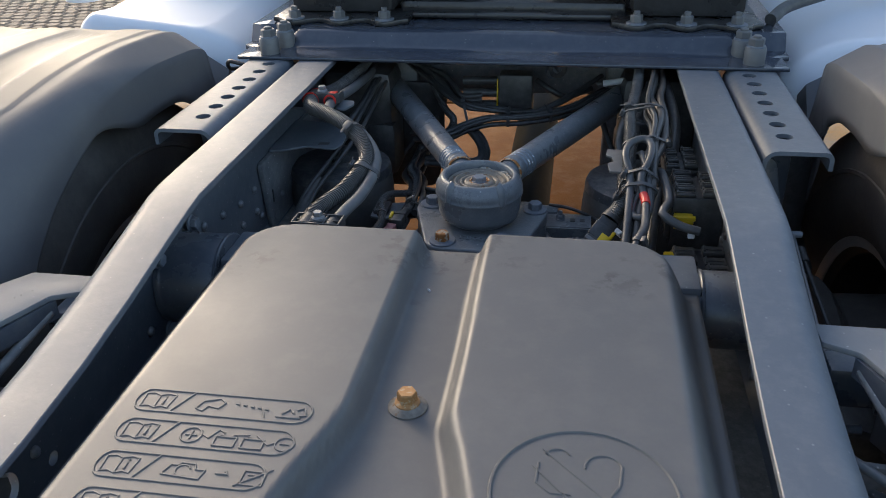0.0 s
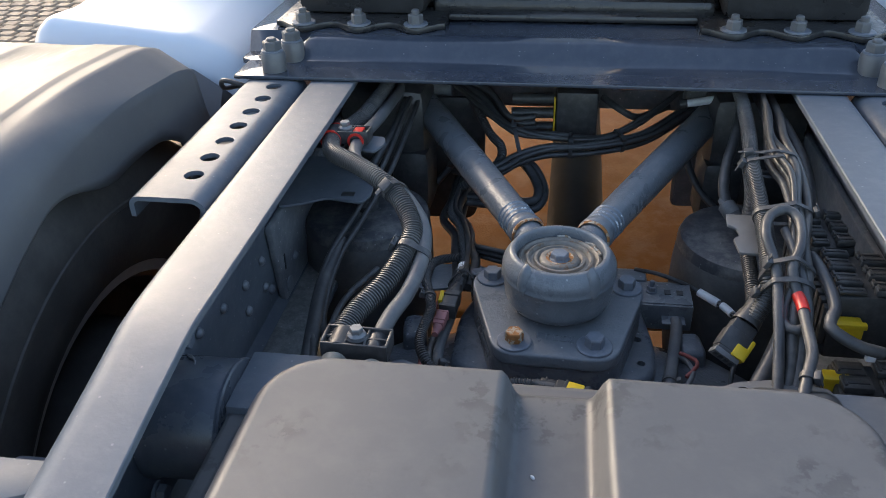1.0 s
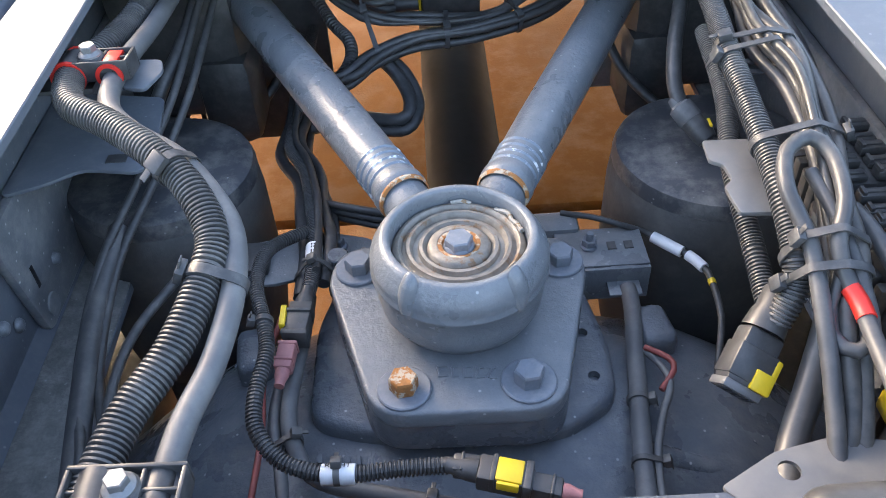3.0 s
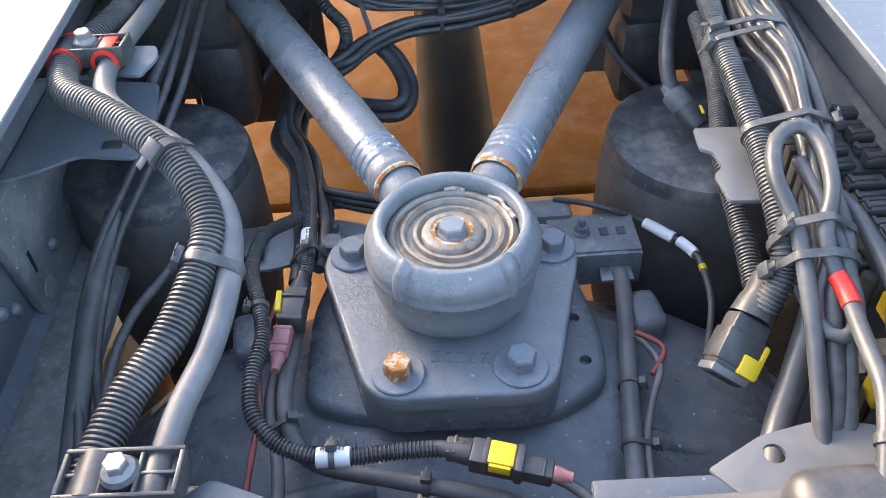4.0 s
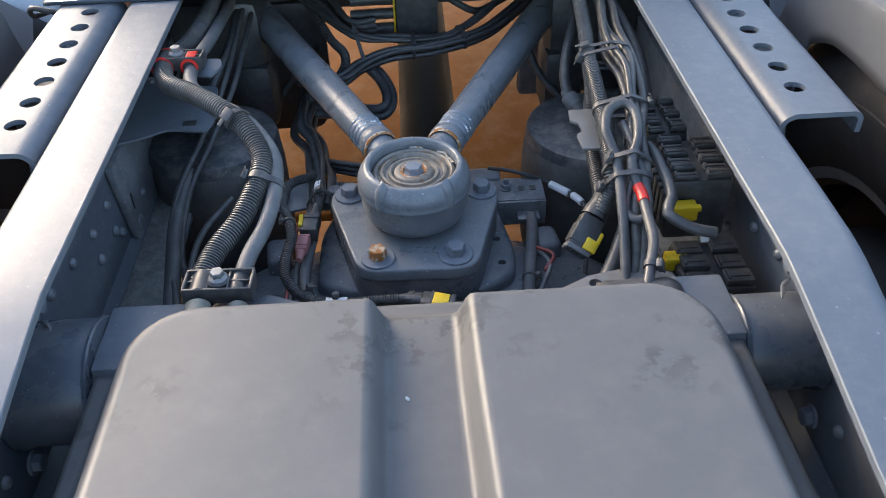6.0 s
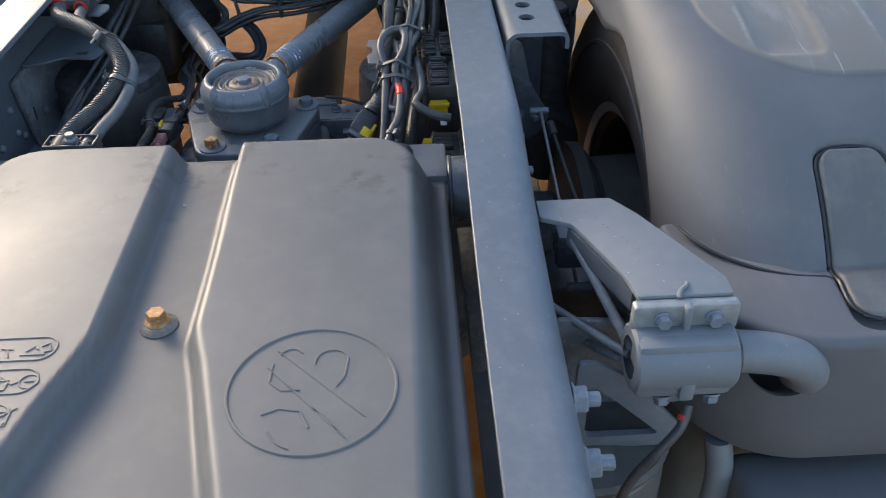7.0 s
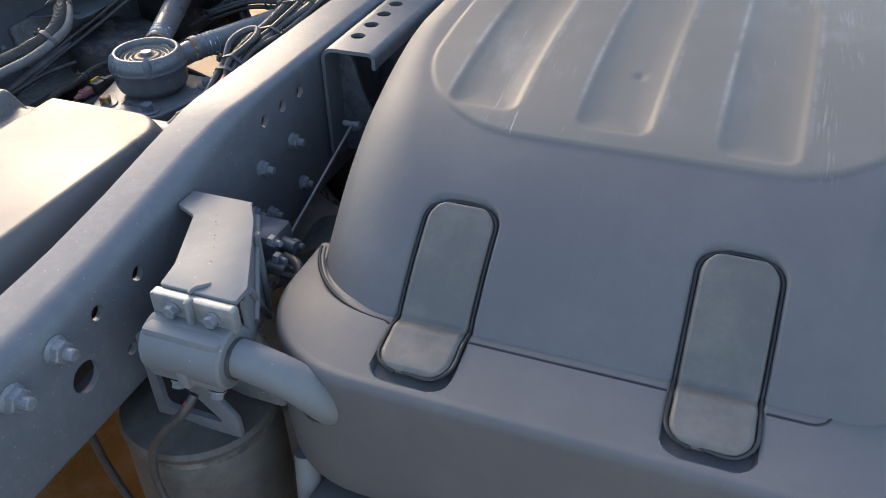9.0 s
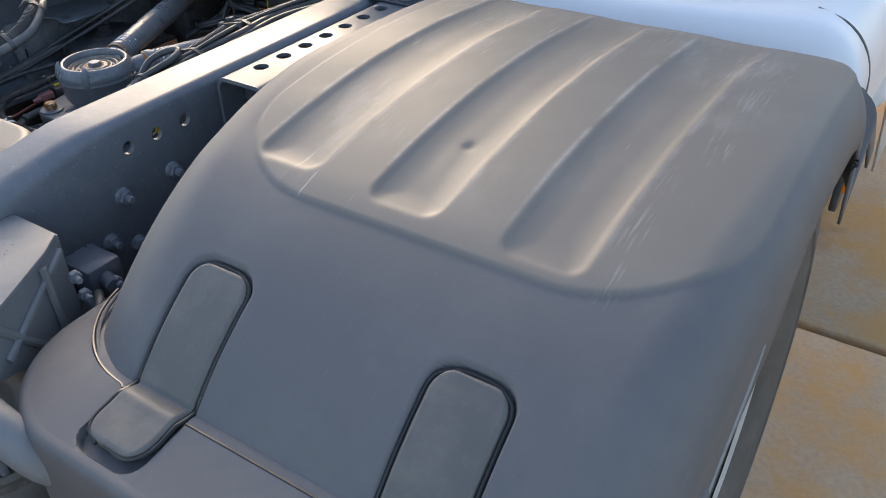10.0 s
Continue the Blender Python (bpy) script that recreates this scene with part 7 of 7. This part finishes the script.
for x, y, z in ((0.296, -0.100, 0.905), (0.284, -0.135, 0.862)):
    bm = bmesh.new()
    rbox(bm, (x, y, z), (0.026, 0.018, 0.018), 0.002)
    rbox(bm, (x, y - 0.007, z + 0.008), (0.030, 0.007, 0.006), 0.001)
    single("connector_lock", bm, YELLOW, "yellow plastic lock on the valve block", "connector lock")
bm = bmesh.new()
rbox(bm, (0.30, -0.158, 0.915), (0.009, 0.006, 0.012), 0.001)
single("sticker", bm, WHITE_T, "small white printed sticker on the block", "sticker")

# ---- front cross member with its block and cables ----
fc = thing("front_cross_member", (0, 0.62, 0.6), "dark painted cross member ahead of the axle", "cross member")
bm = bmesh.new()
rbox(bm, (0, 0.60, 0.93), (0.76, 0.03, 0.13), 0.006)
for s in (-1, 1):
    rbox(bm, (s * 0.29, 0.57, 0.82), (0.18, 0.03, 0.26), 0.01)
part("web", bm, PAINT_IN, fc)
for s in (-1, 1):
    bm = bmesh.new()
    rbox(bm, (s * 0.300, 0.47, 0.86), (0.15, 0.11, 0.19), 0.025)
    rbox(bm, (s * 0.255, 0.45, 0.79), (0.07, 0.09, 0.12), 0.02)
    part("arm_seat", bm, BLACK, fc)
bm = bmesh.new()
prism(bm, rounded([(-0.33, 0.66), (-0.16, 0.66), (-0.14, 0.74), (-0.14, 0.90), (-0.33, 0.90)], 0.02), 0.530, 0.540, Matrix(((1, 0, 0, 0), (0, 0, 1, 0), (0, 1, 0, 0), (0, 0, 0, 1))), 0.002)
part("side_plate", bm, BLACK, fc)
for x, z in ((0.088, 0.916), (-0.09, 0.94), (-0.16, 0.93), (0.15, 0.93)):
    bolt(fc, (x, 0.584, z), (0, -1, 0), 0.022, 0.012, washer=0.017)
cu = thing("control_unit", (0.018, 0.48, 0.85), "black plastic control unit with a yellow seal", "control unit")
bm = bmesh.new()
rbox(bm, (0.018, 0.485, 0.898), (0.070, 0.045, 0.085), 0.006)
part("case", bm, BLACK, cu)
bm = bmesh.new()
rbox(bm, (-0.0185, 0.466, 0.898), (0.003, 0.006, 0.066), 0.001)
part("seal", bm, YELLOW, cu, "thin yellow seal")
bm = bmesh.new()
for z in (0.875, 0.90, 0.925):
    rod(bm, (-0.09, 0.47, z), (-0.02, 0.475, z), 0.009, 12)
part("plug", bm, BLACK, cu)
BK = [(-0.18, 0.40, 0.83), (-0.112, 0.350, 0.848), (-0.072, 0.380, 0.858), (-0.026, 0.395, 0.868), (0.046, 0.400, 0.873), (0.128, 0.431, 0.882), (0.20, 0.50, 0.90)]
for k in range(5):
    dx, dy, dz = 0.004 * (k - 2), 0.007 * math.cos(2.2 * k), 0.009 * math.sin(2.2 * k)
    hose("front_cable", [(x + dx, y + dy, z + dz) for x, y, z in BK], 0.0048, BLACK, "black cable slung under the control unit", 0, 0, 8, "cable", "front cables")
hose("front_cable", [(-0.074, 0.401, 0.852), (-0.049, 0.382, 0.832), (-0.036, 0.350, 0.815), (-0.048, 0.330, 0.806), (-0.10, 0.350, 0.80), (-0.15, 0.36, 0.795)], 0.008, BLACK, "thick black cable hanging in a bow", 0, 0, 10, "cable", "front cables")
hose("front_cable", [(-0.070, 0.411, 0.852), (-0.040, 0.390, 0.832), (-0.026, 0.352, 0.812), (-0.042, 0.318, 0.800), (-0.10, 0.335, 0.794), (-0.15, 0.35, 0.79)], 0.006, BLACK, "thick black cable hanging in a bow", 0, 0, 10, "cable", "front cables")
hose("front_conduit", [(-0.16, 0.52, 0.90), (-0.125, 0.450, 0.872), (-0.102, 0.408, 0.866), (-0.100, 0.374, 0.858), (-0.118, 0.350, 0.846), (-0.16, 0.345, 0.82)], 0.0075, BLACK, "black corrugated conduit bent down beside the arm", 0.005, 0.0015, 12, "conduit")
for k in range(4):
    hose("front_cable", [(-0.20 + 0.01 * k, 0.53, 0.94 - 0.012 * k), (-0.13, 0.50, 0.925 - 0.014 * k), (-0.09 + 0.01 * k, 0.45, 0.90 - 0.008 * k), (-0.05, 0.455, 0.90 - 0.010 * k)], 0.0055, BLACK, "black cable behind the stay arm", 0, 0, 8, "cable", "front cables")
hose("front_cable", [(0.06, 0.50, 0.92), (0.09, 0.47, 0.91), (0.12, 0.48, 0.895), (0.17, 0.52, 0.90)], 0.006, BLACK, "black cable beside the control unit", 0, 0, 8, "cable", "front cables")
for k in range(3):
    hose("front_cable", [(-0.14, 0.20, 0.79 + 0.006 * k), (-0.09, 0.17, 0.795 + 0.008 * k), (-0.04, 0.16, 0.79 + 0.008 * k), (0.02, 0.17, 0.78)], 0.004, BLACK, "thin black cable crossing under the stay", 0, 0, 8, "cable", "front cables")
hose("brake_line", [(0.19, 0.48, 0.86), (0.22, 0.42, 0.80), (0.27, 0.36, 0.77), (0.32, 0.34, 0.76)], 0.006, BLACK, "black brake line beside the stay arm", 0, 0, 8, "brake line")
rg = random.Random(21)
for k in range(5):
    o = [rg.uniform(-0.012, 0.012) for _ in range(6)]
    hose("front_cable", [(-0.22 + o[0], 0.54, 0.945 + o[1] * 0.5), (-0.145 + o[2], 0.47 + o[0], 0.915 + o[3]), (-0.085, 0.425 + o[4], 0.893 + o[5] * 0.6), (-0.03, 0.412 + o[1], 0.882 + o[2] * 0.6), (0.055, 0.420 + o[3], 0.886 + o[4] * 0.5), (0.12, 0.455, 0.898 + o[5] * 0.5), (0.19, 0.53, 0.925)], (0.0035, 0.0042, 0.003, 0.005, 0.0038)[k], (DARKCABLE, BUNDLE, DARKCABLE, BLACK, BUNDLE)[k], "thin dark cable slung across ahead of the axle", 0, 0, 8, "cable", "front cables")
ft = thing("cable_tie_set", (0, 0.4, 0.85), "small black ties round the slung cables", "cable ties")
for at, al in (((-0.075, 0.402, 0.876), (1, 0.2, 0.2)), ((0.01, 0.402, 0.876), (1, 0, 0)), ((0.085, 0.424, 0.884), (1, 0.35, 0.1))):
    zip_tie(ft, at, al, 0.030, (0, -0.6, 1), 0.005, TIE)
bm = bmesh.new()
lathe(bm, [(0.010, -0.004), (0.020, -0.004), (0.020, 0.004), (0.017, 0.006), (0.010, 0.006)], axis_matrix((0.098, 0.575, 0.925), (0.098, 0.50, 0.935)), 24)
single("grommet", bm, DUSTCAP, "round rubber grommet on the cross member", "grommet")
wc = thing("white_plug", (0.21, 0.46, 0.92), "small white plug on a short lead", "connector")
bm = bmesh.new()
rod(bm, (0.190, 0.462, 0.928), (0.235, 0.458, 0.938), 0.0065, 12)
part("plug", bm, WHITE_T, wc)
bm = bmesh.new()
rod(bm, (0.180, 0.463, 0.926), (0.192, 0.462, 0.9285), 0.0075, 12)
part("collar", bm, BLACK, wc)
hose("black_hose", [(0.50, 0.52, 1.045), (0.56, 0.60, 1.06), (0.75, 0.75, 1.075), (1.0, 0.85, 1.085), (1.3, 0.9, 1.085)], 0.012, BLACK, "black hose laid over the white fairing", 0, 0, 12, "hose")
hose("thin_wire", [(-0.49, 0.33, 0.985), (-0.53, 0.34, 0.99), (-0.54, 0.36, 0.97), (-0.53, 0.40, 0.96)], 0.004, BLACK, "black wire end beside the coupling plate", 0, 0, 8, "wire")

# ---- levelling rod and lines between rail and right mudguard ----
for s in (-1, 1):
    lv = thing("level_rod", (s * 0.46, -0.25, 0.80), "thin steel levelling rod with ball ends", "level rod", "level rods")
    bm = bmesh.new()
    rod(bm, (s * 0.448, -0.085, 0.885), (s * 0.455, -0.39, 0.800), 0.0024, 10)
    part("rod", bm, STEEL, lv)
    bm = bmesh.new()
    rod(bm, (s * 0.432, -0.082, 0.885), (s * 0.460, -0.082, 0.885), 0.0048, 10)
    part("ball_end", bm, BOLTP, lv)
    bm = bmesh.new()
    rod(bm, (s * 0.442, -0.392, 0.800), (s * 0.472, -0.392, 0.800), 0.006, 10)
    part("ball_end", bm, BOLTP, lv)
    vb = thing("level_valve", (s * 0.47, -0.40, 0.82), "dark levelling valve with pipe fittings on the rail", "valve", "level valves")
    bm = bmesh.new()
    rbox(bm, (s * 0.455, -0.37, 0.855), (0.06, 0.05, 0.05), 0.006)
    rod(bm, (s * 0.475, -0.37, 0.86), (s * 0.51, -0.38, 0.862), 0.010, 12)
    rod(bm, (s * 0.475, -0.40, 0.84), (s * 0.505, -0.405, 0.84), 0.009, 12)
    part("body", bm, DARKPAINT, vb)
    bolt(vb, (s * 0.50, -0.372, 0.862), (s, -0.1, 0), 0.014, 0.008, stub=0.006)
    bolt(vb, (s * 0.495, -0.392, 0.838), (s, -0.1, 0), 0.012, 0.007, stub=0.006)
    bm = bmesh.new()
    lathe(bm, [(0, 0), (0.050, 0), (0.066, 0.012), (0.068, 0.075), (0.074, 0.078), (0.074, 0.094), (0.068, 0.097), (0.066, 0.16), (0.045, 0.185), (0, 0.19)], axis_matrix((s * 0.478, -0.335, 0.690), (s * 0.470, -0.10, 0.735)), 32)
    single("brake_cylinder", bm, BLACK, "black dusty brake cylinder with a clamp band beside the wheel", "brake cylinder", "brake cylinders")
    bm = bmesh.new()
    rod(bm, (s * 0.468, -0.070, 0.850), (s * 0.500, -0.250, 0.770), 0.0032, 10)
    rod(bm, (s * 0.4665, -0.062, 0.853), (s * 0.4705, -0.084, 0.843), 0.007, 12)
    rod(bm, (s * 0.497, -0.236, 0.777), (s * 0.501, -0.258, 0.766), 0.007, 12)
    single("link_rod", bm, BLACK, "thin black link rod with rubber ends", "link rod", "link rods")
hose("air_line", [(0.505, -0.40, 0.862), (0.535, -0.42, 0.868), (0.548, -0.45, 0.850), (0.535, -0.47, 0.820), (0.515, -0.45, 0.79), (0.51, -0.38, 0.76)], 0.006, BLACK, "black air line curled beside the levelling valve", 0, 0, 10, "air line", "air lines")
hose("air_line", [(0.500, -0.41, 0.840), (0.528, -0.40, 0.83), (0.545, -0.37, 0.81), (0.535, -0.30, 0.79), (0.50, -0.22, 0.79)], 0.005, BLACK, "black air line curled beside the levelling valve", 0, 0, 10, "air line", "air lines")
hose("thin_wire", [(0.30, -0.62, 0.74), (0.29, -0.60, 0.66), (0.285, -0.59, 0.58), (0.30, -0.58, 0.46)], 0.006, BLACK, "black lead hanging below the chassis rail", 0, 0, 8, "wire")
hose("sensor_lead", [(0.520, -0.632, 0.842), (0.512, -0.645, 0.825), (0.490, -0.655, 0.80), (0.465, -0.66, 0.76), (0.455, -0.662, 0.70), (0.47, -0.66, 0.62)], 0.0052, BLACK, "black lead hanging from the mudguard stay", 0, 0, 10, "lead")
bm = bmesh.new()
rod(bm, (0.516, -0.6375, 0.834), (0.514, -0.641, 0.829), 0.0059, 10)
single("red_band", bm, RED, "small red band on the hanging lead", "band")

# ---- suspension between rail and wheel ----
for s in (-1, 1):
    sb = thing("suspension_beam", (s * 0.46, -0.12, 0.36), "dark steel suspension beam that carries the air springs", "suspension beam", "suspension beams")
    bm = bmesh.new()
    rbox(bm, (s * 0.46, -0.12, 0.42), (0.15, 1.10, 0.10), 0.02)
    part("beam", bm, BLACK, sb)
    bm = bmesh.new()
    rbox(bm, (s * 0.46, 0.02, 0.53), (0.16, 0.22, 0.16), 0.02)
    part("axle_clamp", bm, PAINT_IN, sb)
    bd = thing("brake_unit", (s * 0.53, 0.02, 0.25), "dark brake carrier between axle and wheel", "brake", "brakes")
    bm = bmesh.new()
    lathe(bm, [(0, 0), (0.225, 0), (0.235, 0.01), (0.235, 0.03), (0.12, 0.05), (0, 0.05)], axis_matrix((s * 0.560, 0.02, 0.50), (s * 0.50, 0.02, 0.50)), 40)
    part("shield", bm, TYRE, bd)
    bm = bmesh.new()
    rod(bm, (s * 0.50, 0.20, 0.66), (s * 0.50, 0.44, 0.70), 0.075, 24)
    part("brake_chamber", bm, BLACK, bd)
    sh = thing("shock_absorber", (s * 0.525, 0.27, 0.55), "black shock absorber standing behind the bracket", "shock absorber", "shock absorbers")
    bm = bmesh.new()
    rod(bm, (s * 0.522, 0.26, 0.56), (s * 0.520, 0.27, 0.890), 0.036, 24)
    rod(bm, (s * 0.520, 0.27, 0.880), (s * 0.520, 0.27, 0.910), 0.028, 20)
    part("dust_tube", bm, BLACK, sh)

# ---- tan setts at the yard's edge ----
def setts():
    rg_ = random.Random(3)
    one = bmesh.new()
    rbox(one, (0, 0, 0), (0.094, 0.094, 0.05), 0.010, None, 1)
    base_v = [v.co.copy() for v in one.verts]
    one.verts.index_update()
    base_f = [[v.index for v in f.verts] for f in one.faces]
    one.free()
    vs, fs = [], []
    for i in range(34):
        for j in range(40):
            x, y = -5.45 + 0.105 * i + (0.05 if j % 2 else 0.0), 3.35 + 0.105 * j
            if x + 0.32 * (y - 3.35) > -2.35 + rg_.uniform(-0.03, 0.03):
                continue
            at = Vector((x, y, 0.030 + rg_.uniform(-0.004, 0.004)))
            k = len(vs)
            vs += [at + v for v in base_v]
            fs += [[k + a for a in f] for f in base_f]
    me = bpy.data.meshes.new("setts")
    me.from_pydata(vs, [], fs)
    me.materials.append(SETTS)
    ob = new("setts", me)
    HOME[ob] = Vector(ob.location)
    return tagged(ob, "tan worn square stone setts at the edge of the yard", "paving", kind="stuff")


setts()

# ---- yard slabs ----
SL_X, SL_Y, GAP = 3.4, 2.0, 0.028


def slab_mesh():
    bm = bmesh.new()
    rbox(bm, (0, 0, -0.10), (SL_X - GAP, SL_Y - GAP, 0.20), 0.012, None, 2)
    return finish(bm, "slab", CONCRETE)


slab_data = slab_mesh()
for i in range(-2, 3):
    for j in range(-3, 7):
        o = new("slab", slab_data)
        o.parent = ground
        o.location = (0.1 + SL_X * i, 1.135 + SL_Y * (j - 0.5), 0.035 + 0.0015 * math.sin(7 * i + 3 * j))
HOME[ground] = Vector(ground.location)
